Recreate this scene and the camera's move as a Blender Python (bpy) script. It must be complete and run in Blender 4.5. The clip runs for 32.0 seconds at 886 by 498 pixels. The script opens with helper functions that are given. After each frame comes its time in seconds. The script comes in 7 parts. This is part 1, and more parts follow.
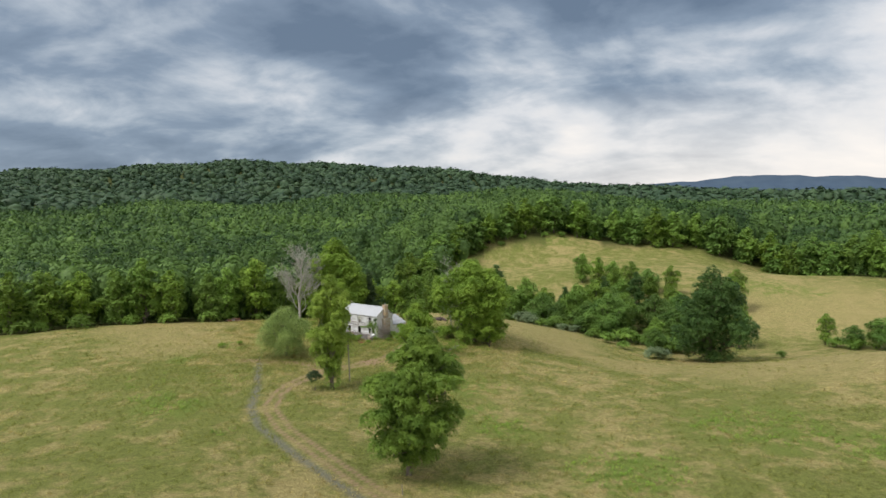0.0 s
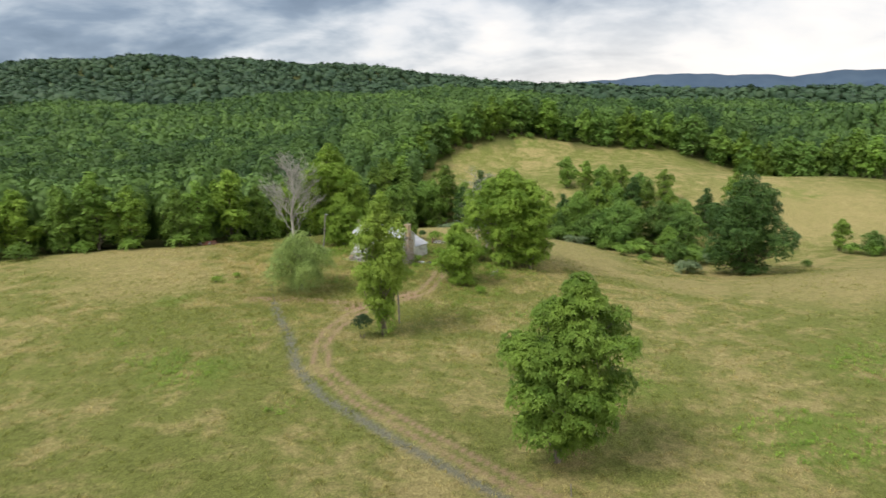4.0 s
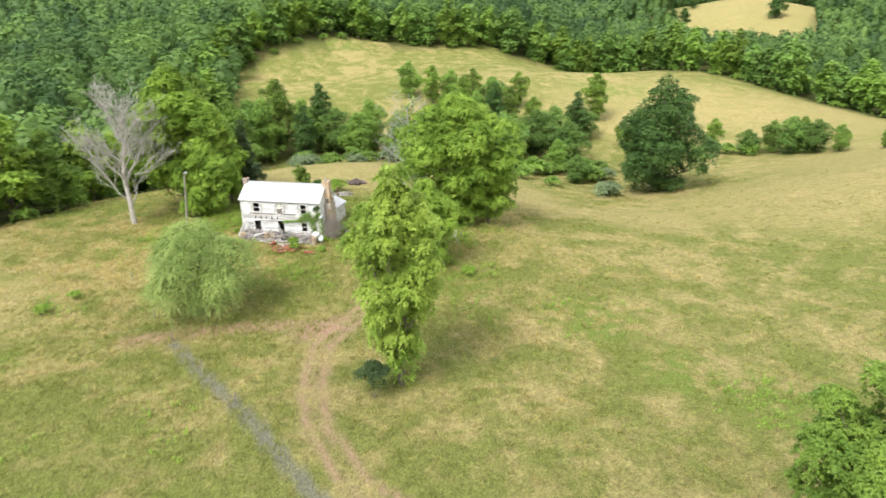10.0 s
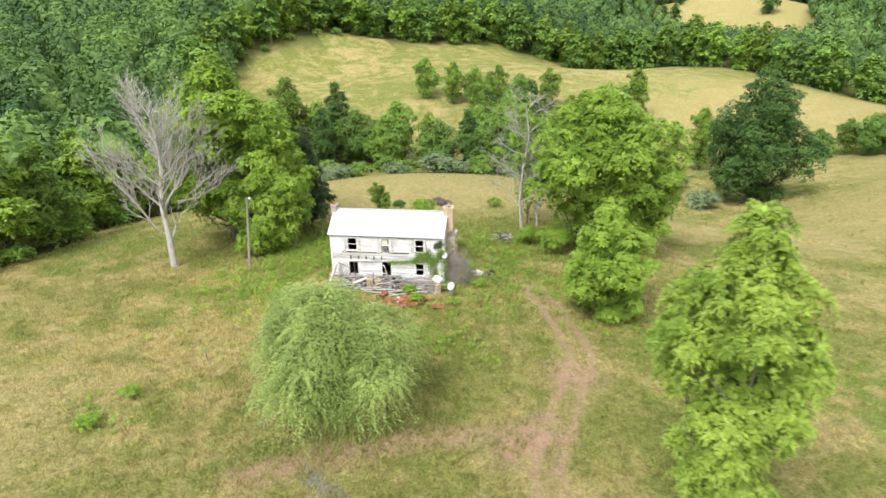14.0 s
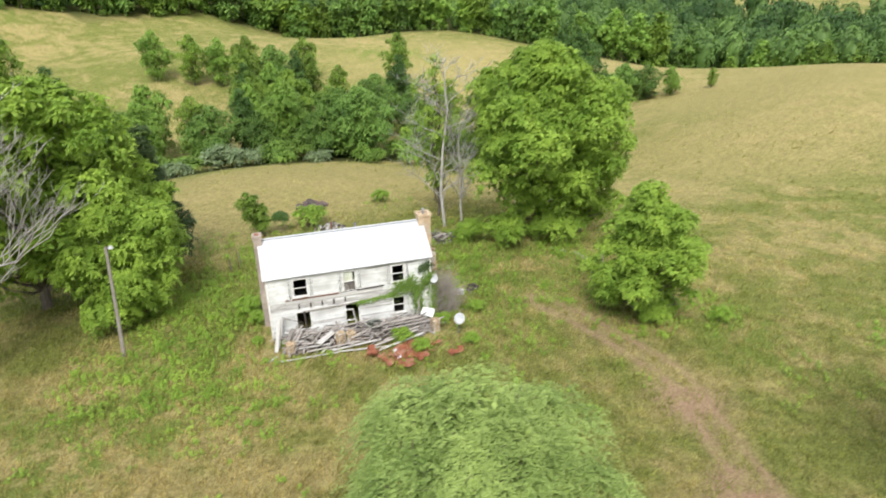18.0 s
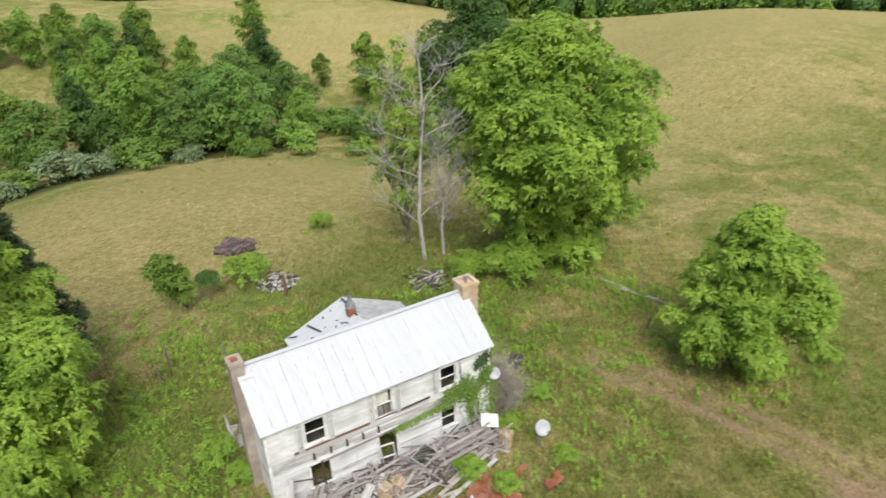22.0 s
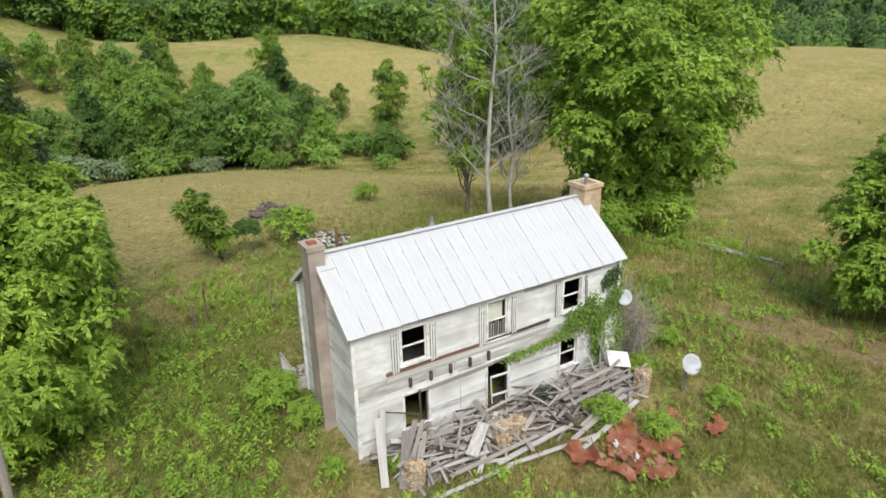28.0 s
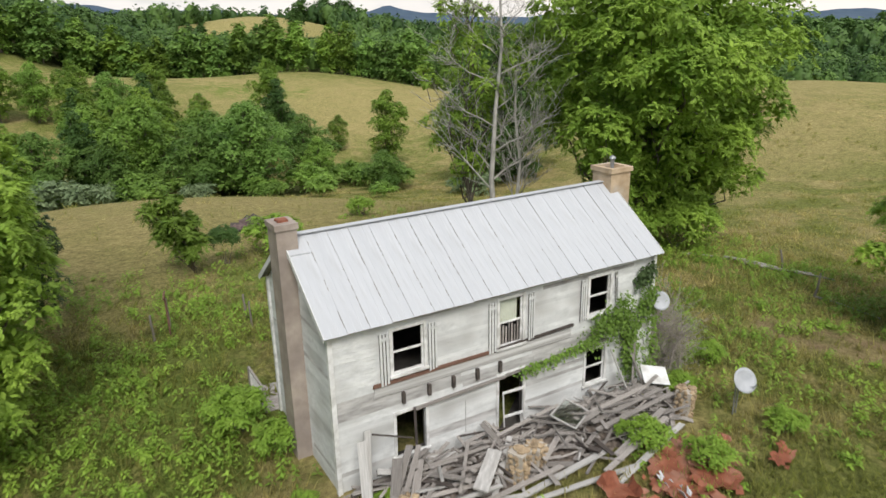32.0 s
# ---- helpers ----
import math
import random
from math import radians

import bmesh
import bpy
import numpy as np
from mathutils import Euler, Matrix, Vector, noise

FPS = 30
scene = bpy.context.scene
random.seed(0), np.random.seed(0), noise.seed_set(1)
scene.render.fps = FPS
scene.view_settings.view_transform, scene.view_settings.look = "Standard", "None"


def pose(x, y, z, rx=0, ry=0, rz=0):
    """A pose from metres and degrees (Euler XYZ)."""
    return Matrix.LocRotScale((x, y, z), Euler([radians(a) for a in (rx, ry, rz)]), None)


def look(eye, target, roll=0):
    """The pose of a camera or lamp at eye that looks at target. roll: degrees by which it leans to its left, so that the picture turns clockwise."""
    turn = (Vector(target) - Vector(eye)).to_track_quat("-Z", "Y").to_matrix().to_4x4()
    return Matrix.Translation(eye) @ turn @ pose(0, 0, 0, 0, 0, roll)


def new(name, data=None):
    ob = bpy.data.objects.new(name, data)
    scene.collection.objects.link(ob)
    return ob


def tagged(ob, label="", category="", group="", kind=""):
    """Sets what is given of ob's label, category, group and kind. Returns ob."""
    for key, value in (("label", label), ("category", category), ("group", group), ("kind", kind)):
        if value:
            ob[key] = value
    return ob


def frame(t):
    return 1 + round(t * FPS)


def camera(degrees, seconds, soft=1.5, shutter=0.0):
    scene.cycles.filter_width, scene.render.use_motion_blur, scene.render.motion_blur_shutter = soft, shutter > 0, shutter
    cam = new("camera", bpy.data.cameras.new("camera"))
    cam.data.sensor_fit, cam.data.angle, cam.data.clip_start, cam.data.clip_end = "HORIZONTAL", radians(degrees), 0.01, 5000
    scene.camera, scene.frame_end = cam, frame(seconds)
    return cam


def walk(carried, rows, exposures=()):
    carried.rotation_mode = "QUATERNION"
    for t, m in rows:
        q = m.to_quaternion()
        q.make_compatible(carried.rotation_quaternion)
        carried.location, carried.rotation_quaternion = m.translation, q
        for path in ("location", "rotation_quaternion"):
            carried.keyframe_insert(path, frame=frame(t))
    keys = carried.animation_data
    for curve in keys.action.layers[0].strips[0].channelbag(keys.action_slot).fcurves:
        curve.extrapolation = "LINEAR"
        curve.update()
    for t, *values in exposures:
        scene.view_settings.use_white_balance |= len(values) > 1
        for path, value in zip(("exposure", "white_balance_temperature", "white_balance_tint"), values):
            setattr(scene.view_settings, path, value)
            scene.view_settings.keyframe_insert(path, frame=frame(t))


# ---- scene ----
cam = camera(66.9, 32.0, shutter=0.5)
METRES, EYE, TILT, LEAN, TURN = 180.0, 34.0, -3.4, 0.8, 0.0
ROWS = [
    (0.0, 0.0, 0.0, 0.0, 0.0, 0.0, -0.0),
    (0.5, -0.0142, 0.017, 0.0014, 0.0, 0.02, 0.0),
    (1.0, -0.0288, 0.0335, 0.003, 0.0, 1.19, -0.02),
    (1.5, -0.0439, 0.0506, 0.0016, -0.01, 1.26, -0.02),
    (2.0, -0.0593, 0.0675, 0.0034, -0.01, 3.51, -0.02),
    (2.5, -0.0745, 0.0837, 0.0039, 0.0, 4.01, -0.0),
    (3.0, -0.09, 0.0998, 0.0055, -0.02, -1.31, 0.04),
    (3.5, -0.1048, 0.1169, 0.0065, -1.65, -5.97, 0.27),
    (4.0, -0.1185, 0.1341, 0.0081, -6.84, -8.45, 0.61),
    (4.5, -0.1299, 0.1514, 0.0093, -10.41, -8.52, 0.9),
    (6.5, -0.1623, 0.2272, 0.0142, -22.31, -8.82, 1.78),
    (7.0, -0.17, 0.2468, 0.0156, -22.32, -8.81, 1.79),
    (7.5, -0.1776, 0.2657, 0.0173, -22.33, -8.81, 1.81),
    (8.0, -0.1855, 0.285, 0.019, -22.33, -10.47, 1.85),
    (8.5, -0.1933, 0.3048, 0.0206, -22.35, -14.13, 1.93),
    (9.0, -0.2013, 0.3247, 0.0228, -22.37, -17.08, 1.97),
    (9.5, -0.2093, 0.345, 0.0246, -22.39, -17.2, 2.0),
    (10.0, -0.2159, 0.3652, 0.0264, -27.27, -17.38, 2.28),
    (10.5, -0.221, 0.385, 0.0279, -28.96, -17.48, 2.44),
    (11.0, -0.2262, 0.4051, 0.0294, -30.91, -17.53, 2.54),
    (11.5, -0.2308, 0.4254, 0.0306, -30.94, -17.52, 2.54),
    (12.0, -0.2355, 0.4467, 0.0259, -30.97, -17.5, 2.55),
    (12.5, -0.2407, 0.4682, 0.0254, -30.99, -17.5, 2.54),
    (13.0, -0.2458, 0.4897, 0.0248, -31.0, -17.43, 2.58),
    (13.5, -0.2509, 0.5108, 0.0212, -31.01, -17.42, 2.57),
    (14.0, -0.2566, 0.5324, 0.0181, -31.01, -17.4, 2.56),
    (14.5, -0.2626, 0.5539, 0.0136, -31.0, -17.38, 2.57),
    (16.5, -0.281, 0.6364, 0.0098, -41.94, -17.87, 3.15),
    (17.0, -0.2834, 0.6553, 0.0111, -48.75, -18.25, 3.54),
    (17.5, -0.2835, 0.6729, 0.012, -57.66, -18.72, 3.86),
    (18.0, -0.2847, 0.6902, 0.0131, -57.8, -21.01, 3.83),
    (18.5, -0.2867, 0.7081, 0.0141, -58.05, -24.53, 3.98),
    (19.0, -0.2863, 0.7255, 0.0152, -58.12, -24.55, 4.03),
    (19.5, -0.2797, 0.7407, 0.016, -69.96, -25.27, 4.35),
    (20.0, -0.2706, 0.7524, 0.0173, -70.83, -25.39, 4.39),
    (20.5, -0.2592, 0.7616, 0.0182, -76.68, -25.77, 4.53),
    (21.0, -0.247, 0.7691, 0.019, -76.61, -25.72, 4.52),
    (21.5, -0.2371, 0.7782, 0.0199, -74.62, -25.53, 4.47),
    (22.0, -0.2304, 0.7889, 0.0204, -72.27, -25.86, 4.48),
    (22.5, -0.2259, 0.8001, 0.0212, -72.3, -30.95, 4.47),
    (23.0, -0.2227, 0.8114, 0.0166, -72.29, -31.47, 4.5),
    (23.5, -0.2215, 0.8199, 0.0113, -72.25, -31.44, 4.53),
    (24.0, -0.2222, 0.8213, 0.0068, -72.28, -31.52, 4.51),
    (24.5, -0.2225, 0.8213, 0.0023, -72.27, -31.51, 4.46),
    (25.0, -0.2224, 0.8214, -0.0022, -72.28, -31.52, 4.43),
    (25.5, -0.2222, 0.8216, -0.0066, -72.29, -31.52, 4.42),
    (27.5, -0.2225, 0.823, -0.0252, -72.25, -23.45, 4.16),
    (28.0, -0.2224, 0.8231, -0.0297, -72.22, -20.13, 4.12),
    (28.5, -0.2223, 0.8235, -0.0343, -72.24, -16.79, 4.03),
    (29.0, -0.2221, 0.8242, -0.0387, -72.24, -13.47, 4.0),
    (29.5, -0.2219, 0.8248, -0.0432, -72.23, -10.11, 3.93),
    (30.0, -0.2218, 0.8252, -0.0471, -72.22, -7.23, 3.87),
    (30.5, -0.2217, 0.8253, -0.0472, -72.22, -9.28, 3.89),
    (31.0, -0.2199, 0.8259, -0.0471, -72.23, -15.49, 3.98),
    (31.5, -0.2132, 0.8279, -0.0468, -72.23, -16.51, 4.0),
    (32.0, -0.2046, 0.8304, -0.0464, -72.23, -16.48, 3.99),
]
walk(cam, [(t, pose(0, 0, EYE, TILT, LEAN, TURN) @ pose(METRES * x, METRES * y, METRES * z, 90 + pitch, roll, yaw)) for t, x, y, z, yaw, pitch, roll in ROWS],
     [(0, 0.5), (1, 0.47), (2, 0.6), (3, 0.74), (4.5, 0.66), (7, 0.62), (8, 0.62), (9, 1.45), (10, 1.42), (12, 1.34), (14, 1.42), (17, 1.35), (19, 1.03), (22, 0.93), (25, 0.92), (28, 0.88), (29, 0.4), (30, 0.06), (30.4, 0.1), (31, 0.7), (32, 0.6)])

# ---- light ----
SUN_EL, SUN_AZ = 50.0, 243.0     # degrees; azimuth from +y towards +x
sky = bpy.data.worlds.new("sky")
scene.world = sky
sky.use_nodes = True


def make_sky():
    nt = sky.node_tree
    nt.nodes.clear()
    N = lambda kind, **kw: _node(nt, kind, kw)
    L = nt.links.new
    co = N("ShaderNodeTexCoord")
    sep = N("ShaderNodeSeparateXYZ")
    L(co.outputs["Generated"], sep.inputs[0])
    up = N("ShaderNodeMath", operation="MAXIMUM")
    L(sep.outputs[2], up.inputs[0]); up.inputs[1].default_value = 0.0
    den = N("ShaderNodeMath", operation="ADD")
    L(up.outputs[0], den.inputs[0]); den.inputs[1].default_value = 0.32
    div = N("ShaderNodeVectorMath", operation="DIVIDE")
    comb = N("ShaderNodeCombineXYZ")
    L(den.outputs[0], comb.inputs[0]); L(den.outputs[0], comb.inputs[1])
    comb.inputs[2].default_value = 1.0
    L(co.outputs["Generated"], div.inputs[0]); L(comb.outputs[0], div.inputs[1])
    flat = N("ShaderNodeMapping")
    L(div.outputs[0], flat.inputs[0])
    flat.inputs["Location"].default_value = (2.02, 0.15, 0)
    flat.inputs["Rotation"].default_value = (0, 0, radians(20))
    flat.inputs["Scale"].default_value = (0.8, 0.9, 1.3)
    big = N("ShaderNodeTexNoise")
    L(flat.outputs[0], big.inputs["Vector"])
    big.inputs["Scale"].default_value = 1.35
    big.inputs["Detail"].default_value = 4
    big.inputs["Roughness"].default_value = 0.52
    big.inputs["Distortion"].default_value = 0.7
    small = N("ShaderNodeTexNoise")
    L(flat.outputs[0], small.inputs["Vector"])
    small.inputs["Scale"].default_value = 3.6
    small.inputs["Detail"].default_value = 9
    small.inputs["Roughness"].default_value = 0.58
    small.inputs["Distortion"].default_value = 0.25
    mixn = N("ShaderNodeMath", operation="MULTIPLY_ADD")
    L(small.outputs[0], mixn.inputs[0]); mixn.inputs[1].default_value = 0.62
    L(big.outputs[0], mixn.inputs[2])
    edges = N("ShaderNodeTexNoise")
    L(flat.outputs[0], edges.inputs["Vector"])
    edges.inputs["Scale"].default_value, edges.inputs["Detail"].default_value = 3.0, 5
    middle = N("ShaderNodeVectorMath", operation="SUBTRACT")
    L(edges.outputs["Color"], middle.inputs[0]); middle.inputs[1].default_value = (0.5, 0.5, 0.5)
    ruffle = N("ShaderNodeVectorMath", operation="MULTIPLY")
    L(middle.outputs[0], ruffle.inputs[0]); ruffle.inputs[1].default_value = (0.36, 0.2, 0.12)
    # the overcast is heavier to the north-west and thins out to the south-east
    lean = N("ShaderNodeVectorMath", operation="DOT_PRODUCT")
    L(co.outputs["Generated"], lean.inputs[0]); lean.inputs[1].default_value = (0.135, -0.115, 0.0)
    tot = N("ShaderNodeMath", operation="ADD")
    L(mixn.outputs[0], tot.inputs[0]); L(lean.outputs["Value"], tot.inputs[1])
    # heavier banks and thinner breaks of the overcast: way to the middle, tightness, weight
    total = tot.outputs[0]
    for way, tight, weight in CLOUDS:
        dot = N("ShaderNodeVectorMath", operation="DOT_PRODUCT")
        ruffled = N("ShaderNodeVectorMath", operation="ADD")
        unit = N("ShaderNodeVectorMath", operation="NORMALIZE")
        L(co.outputs["Generated"], ruffled.inputs[0]); L(ruffle.outputs[0], ruffled.inputs[1])
        L(ruffled.outputs[0], unit.inputs[0]); L(unit.outputs[0], dot.inputs[0]); dot.inputs[1].default_value = Vector(way).normalized()
        away = N("ShaderNodeMath", operation="SUBTRACT")
        L(dot.outputs["Value"], away.inputs[0]); away.inputs[1].default_value = 1.0
        tighten = N("ShaderNodeMath", operation="MULTIPLY")
        L(away.outputs[0], tighten.inputs[0]); tighten.inputs[1].default_value = tight
        fall = N("ShaderNodeMath", operation="EXPONENT")
        L(tighten.outputs[0], fall.inputs[0])
        plus = N("ShaderNodeMath", operation="MULTIPLY_ADD")
        L(fall.outputs[0], plus.inputs[0]); plus.inputs[1].default_value = weight; L(total, plus.inputs[2])
        total = plus.outputs[0]
    ramp = N("ShaderNodeValToRGB")
    L(total, ramp.inputs[0])
    e = ramp.color_ramp.elements
    e[0].position, e[0].color = 0.46, (0.105, 0.145, 0.205, 1)
    e[1].position, e[1].color = 1.0, (0.74, 0.70, 0.665, 1)
    for at, c in ((0.60, (0.18, 0.23, 0.30, 1)), (0.70, (0.33, 0.375, 0.43, 1)), (0.80, (0.53, 0.545, 0.57, 1))):
        m = e.new(at)
        m.color = c
    # pale, slightly pink light along the horizon
    hor = N("ShaderNodeMapRange")
    L(up.outputs[0], hor.inputs[0])
    hor.inputs[1].default_value, hor.inputs[2].default_value = 0.03, 0.17
    hor.inputs[3].default_value, hor.inputs[4].default_value = 0.62, 0.0
    east = N("ShaderNodeMapRange")
    L(sep.outputs[0], east.inputs[0])
    east.inputs[1].default_value, east.inputs[2].default_value, east.inputs[3].default_value = -0.15, 0.35, 0.0
    hmul = N("ShaderNodeMath", operation="MULTIPLY")
    L(hor.outputs[0], hmul.inputs[0]); L(east.outputs[0], hmul.inputs[1])
    glow = N("ShaderNodeMix", data_type="RGBA")
    L(hmul.outputs[0], glow.inputs[0]); L(ramp.outputs[0], glow.inputs[6])
    glow.inputs[7].default_value = (0.80, 0.735, 0.68, 1)
    air = N("ShaderNodeTexSky", sky_type="NISHITA")
    air.sun_disc = False
    air.sun_elevation, air.sun_rotation = radians(SUN_EL), radians(SUN_AZ)
    airmul = N("ShaderNodeVectorMath", operation="SCALE")
    L(air.outputs[0], airmul.inputs[0]); airmul.inputs["Scale"].default_value = 0.06
    both = N("ShaderNodeMix", data_type="RGBA")
    both.inputs[0].default_value = 0.88
    L(airmul.outputs[0], both.inputs[6]); L(glow.outputs[2], both.inputs[7])
    bg = N("ShaderNodeBackground")
    L(both.outputs[2], bg.inputs[0]); bg.inputs[1].default_value = SKY
    out = N("ShaderNodeOutputWorld")
    L(bg.outputs[0], out.inputs[0])


def _node(nt, kind, kw):
    n = nt.nodes.new(kind)
    if "operation" in kw:
        n.operation = kw["operation"]
    if "data_type" in kw:
        n.data_type = kw["data_type"]
    if "interpolation_type" in kw:
        n.interpolation_type = kw["interpolation_type"]
    if "sky_type" in kw:
        n.sky_type = kw["sky_type"]
    if "attribute_name" in kw:
        n.attribute_name = kw["attribute_name"]
    return n


CLOUDS = [((-0.05, 0.984, 0.173), 120, -0.12), ((-0.21, 0.944, 0.235), 100, -0.07), ((0.10, 0.99, 0.12), 220, -0.12), ((0.37, 0.894, 0.27), 50, -0.20), ((-0.33, 0.904, 0.28), 110, -0.06), ((-0.30, 0.94, 0.115), 110, -0.07),
          ((-0.308, 0.927, 0.205), 300, 0.10), ((0.14, 0.958, 0.235), 380, 0.12), ((0.40, 0.91, 0.10), 45, 0.16), ((0.53, 0.83, 0.165), 80, 0.08), ((0.17, 0.986, 0.05), 240, 0.14), ((0.93, 0.36, 0.105), 120, -0.11), ((0.90, 0.42, 0.16), 120, -0.06), ((0.98, 0.15, 0.19), 50, 0.10), ((-0.5, 0.85, 0.2), 60, 0.06)]
SKY = 1.0
make_sky()
sun = new("sun", bpy.data.lights.new("sun", "SUN"))
sun.data.energy, sun.data.angle, sun.data.color = 2.0, radians(25), (1.0, 0.96, 0.9)
_a, _e = radians(SUN_AZ), radians(SUN_EL)
sun.matrix_world = look((0, 0, 80), (-60 * math.sin(_a) * math.cos(_e), -60 * math.cos(_a) * math.cos(_e), 80 - 60 * math.sin(_e)))


# ---- materials ----
def rgb(c):
    return (c[0], c[1], c[2], 1)


def material(name, dark, light, scale=4.0, rough=0.85, metal=0.0, bump=0.3, bump_scale=None, island=0.0, obj=0.0, stain=None, stain_scale=0.5, stain_amt=0.5, detail=6, stretch=(1, 1, 1), translucent=0.0, spec=0.3, tone=None):
    """Two-tone noise colour, broad stains, per-piece variation and a fine bump."""
    m = bpy.data.materials.new(name)
    m.use_nodes = True
    nt = m.node_tree
    nt.nodes.clear()
    L = nt.links.new
    N = lambda kind, **kw: _node(nt, kind, kw)
    co = N("ShaderNodeTexCoord")
    mp = N("ShaderNodeMapping")
    mp.inputs["Scale"].default_value = stretch
    L(co.outputs["Object"], mp.inputs[0])
    n1 = N("ShaderNodeTexNoise")
    L(mp.outputs[0], n1.inputs["Vector"])
    n1.inputs["Scale"].default_value, n1.inputs["Detail"].default_value, n1.inputs["Roughness"].default_value = scale, detail, 0.6
    cr = N("ShaderNodeValToRGB")
    L(n1.outputs[0], cr.inputs[0])
    cr.color_ramp.elements[0].position, cr.color_ramp.elements[0].color = 0.33, rgb(dark)
    cr.color_ramp.elements[1].position, cr.color_ramp.elements[1].color = 0.67, rgb(light)
    colour = cr.outputs[0]
    if tone:
        tm = N("ShaderNodeMix", data_type="RGBA")
        ta = N("ShaderNodeAttribute", attribute_name="tone")
        tr2 = N("ShaderNodeValToRGB")
        L(ta.outputs["Fac"], tr2.inputs[0])
        tr2.color_ramp.elements[0].color, tr2.color_ramp.elements[1].color = rgb(tone[0]), rgb(tone[1])
        tm.inputs[0].default_value = 0.75
        L(colour, tm.inputs[6]); L(tr2.outputs[0], tm.inputs[7])
        colour = tm.outputs[2]
    if stain:
        n2 = N("ShaderNodeTexNoise")
        L(mp.outputs[0], n2.inputs["Vector"])
        n2.inputs["Scale"].default_value, n2.inputs["Detail"].default_value = stain_scale, 5
        mr = N("ShaderNodeMapRange")
        L(n2.outputs[0], mr.inputs[0])
        mr.inputs[1].default_value, mr.inputs[2].default_value, mr.inputs[4].default_value = 0.48, 0.68, stain_amt
        mx = N("ShaderNodeMix", data_type="RGBA")
        L(mr.outputs[0], mx.inputs[0]); L(colour, mx.inputs[6]); mx.inputs[7].default_value = rgb(stain)
        colour = mx.outputs[2]
    for amount, src in ((island, "island"), (obj, "obj")):
        if amount:
            if src == "island":
                g = N("ShaderNodeNewGeometry"); value = g.outputs["Random Per Island"]
            else:
                g = N("ShaderNodeObjectInfo"); value = g.outputs["Random"]
            mr = N("ShaderNodeMapRange")
            L(value, mr.inputs[0]); mr.inputs[3].default_value, mr.inputs[4].default_value = 1 - amount, 1 + amount
            hs = N("ShaderNodeHueSaturation")
            L(mr.outputs[0], hs.inputs["Value"]); L(colour, hs.inputs["Color"])
            colour = hs.outputs[0]
    bs = N("ShaderNodeBsdfPrincipled")
    L(colour, bs.inputs["Base Color"])
    bs.inputs["Roughness"].default_value, bs.inputs["Metallic"].default_value = rough, metal
    bs.inputs["Specular IOR Level"].default_value = spec
    if bump:
        n3 = N("ShaderNodeTexNoise")
        L(mp.outputs[0], n3.inputs["Vector"])
        n3.inputs["Scale"].default_value, n3.inputs["Detail"].default_value = bump_scale or scale * 3, 4
        bp = N("ShaderNodeBump")
        L(n3.outputs[0], bp.inputs["Height"]); bp.inputs["Strength"].default_value, bp.inputs["Distance"].default_value = bump, 0.03
        L(bp.outputs[0], bs.inputs["Normal"])
    out = N("ShaderNodeOutputMaterial")
    if translucent:
        tr = N("ShaderNodeBsdfTranslucent")
        L(colour, tr.inputs[0])
        ms = N("ShaderNodeMixShader")
        ms.inputs[0].default_value = translucent
        L(bs.outputs[0], ms.inputs[1]); L(tr.outputs[0], ms.inputs[2])
        L(ms.outputs[0], out.inputs[0])
    else:
        L(bs.outputs[0], out.inputs[0])
    return m


def leaf_material(name, dark, light, scale=0.35, **kw):
    return material(name, dark, light, scale=scale, rough=0.6, bump=0, island=kw.pop("island", 0.22), translucent=kw.pop("thin", 0.30), detail=3, **kw)


LEAF = {
    "walnut": leaf_material("walnut_leaves", (0.155, 0.27, 0.032), (0.35, 0.50, 0.076)),
    "bright": leaf_material("locust_leaves", (0.18, 0.285, 0.038), (0.375, 0.50, 0.085)),
    "willow": leaf_material("willow_leaves", (0.17, 0.255, 0.062), (0.40, 0.51, 0.155)),
    "oak": leaf_material("oak_leaves", (0.055, 0.118, 0.030), (0.125, 0.225, 0.052)),
    "wood": leaf_material("woodland_leaves", (0.135, 0.245, 0.042), (0.29, 0.44, 0.080), scale=0.06, obj=0.24),
    "canopy": leaf_material("canopy_leaves", (0.050, 0.112, 0.027), (0.112, 0.205, 0.046), scale=0.06, island=0.07, thin=0.12, tone=((0.028, 0.072, 0.019), (0.175, 0.295, 0.062))),
    # duller, bluer greens: distance haze is put into this leaf colour
    "ridge": leaf_material("hazed_ridge_leaves", (0.034, 0.076, 0.036), (0.062, 0.118, 0.052), scale=0.02, island=0.05, thin=0.12, tone=((0.032, 0.070, 0.034), (0.080, 0.138, 0.060))),
    "broad": leaf_material("broad_dark_leaves", (0.100, 0.195, 0.042), (0.225, 0.365, 0.074), scale=0.08, obj=0.24),
    "edge": leaf_material("wood_edge_leaves", (0.125, 0.225, 0.032), (0.28, 0.41, 0.064), obj=0.24),
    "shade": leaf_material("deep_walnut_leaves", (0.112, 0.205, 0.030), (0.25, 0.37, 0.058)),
    "olive": leaf_material("silvery_shrub_leaves", (0.135, 0.205, 0.095), (0.30, 0.375, 0.195)),
    "weed": leaf_material("weed_leaves", (0.165, 0.29, 0.036), (0.33, 0.48, 0.070)),
    "cedar": leaf_material("cedar_needles", (0.046, 0.085, 0.030), (0.091, 0.140, 0.050)),
}
BARK = material("bark", (0.10, 0.08, 0.06), (0.24, 0.21, 0.17), scale=3, bump=0.8, stretch=(3, 3, 0.6))
DEADWOOD = material("dead_bark", (0.28, 0.265, 0.24), (0.50, 0.475, 0.44), scale=3, bump=0.6, stretch=(3, 3, 0.6))


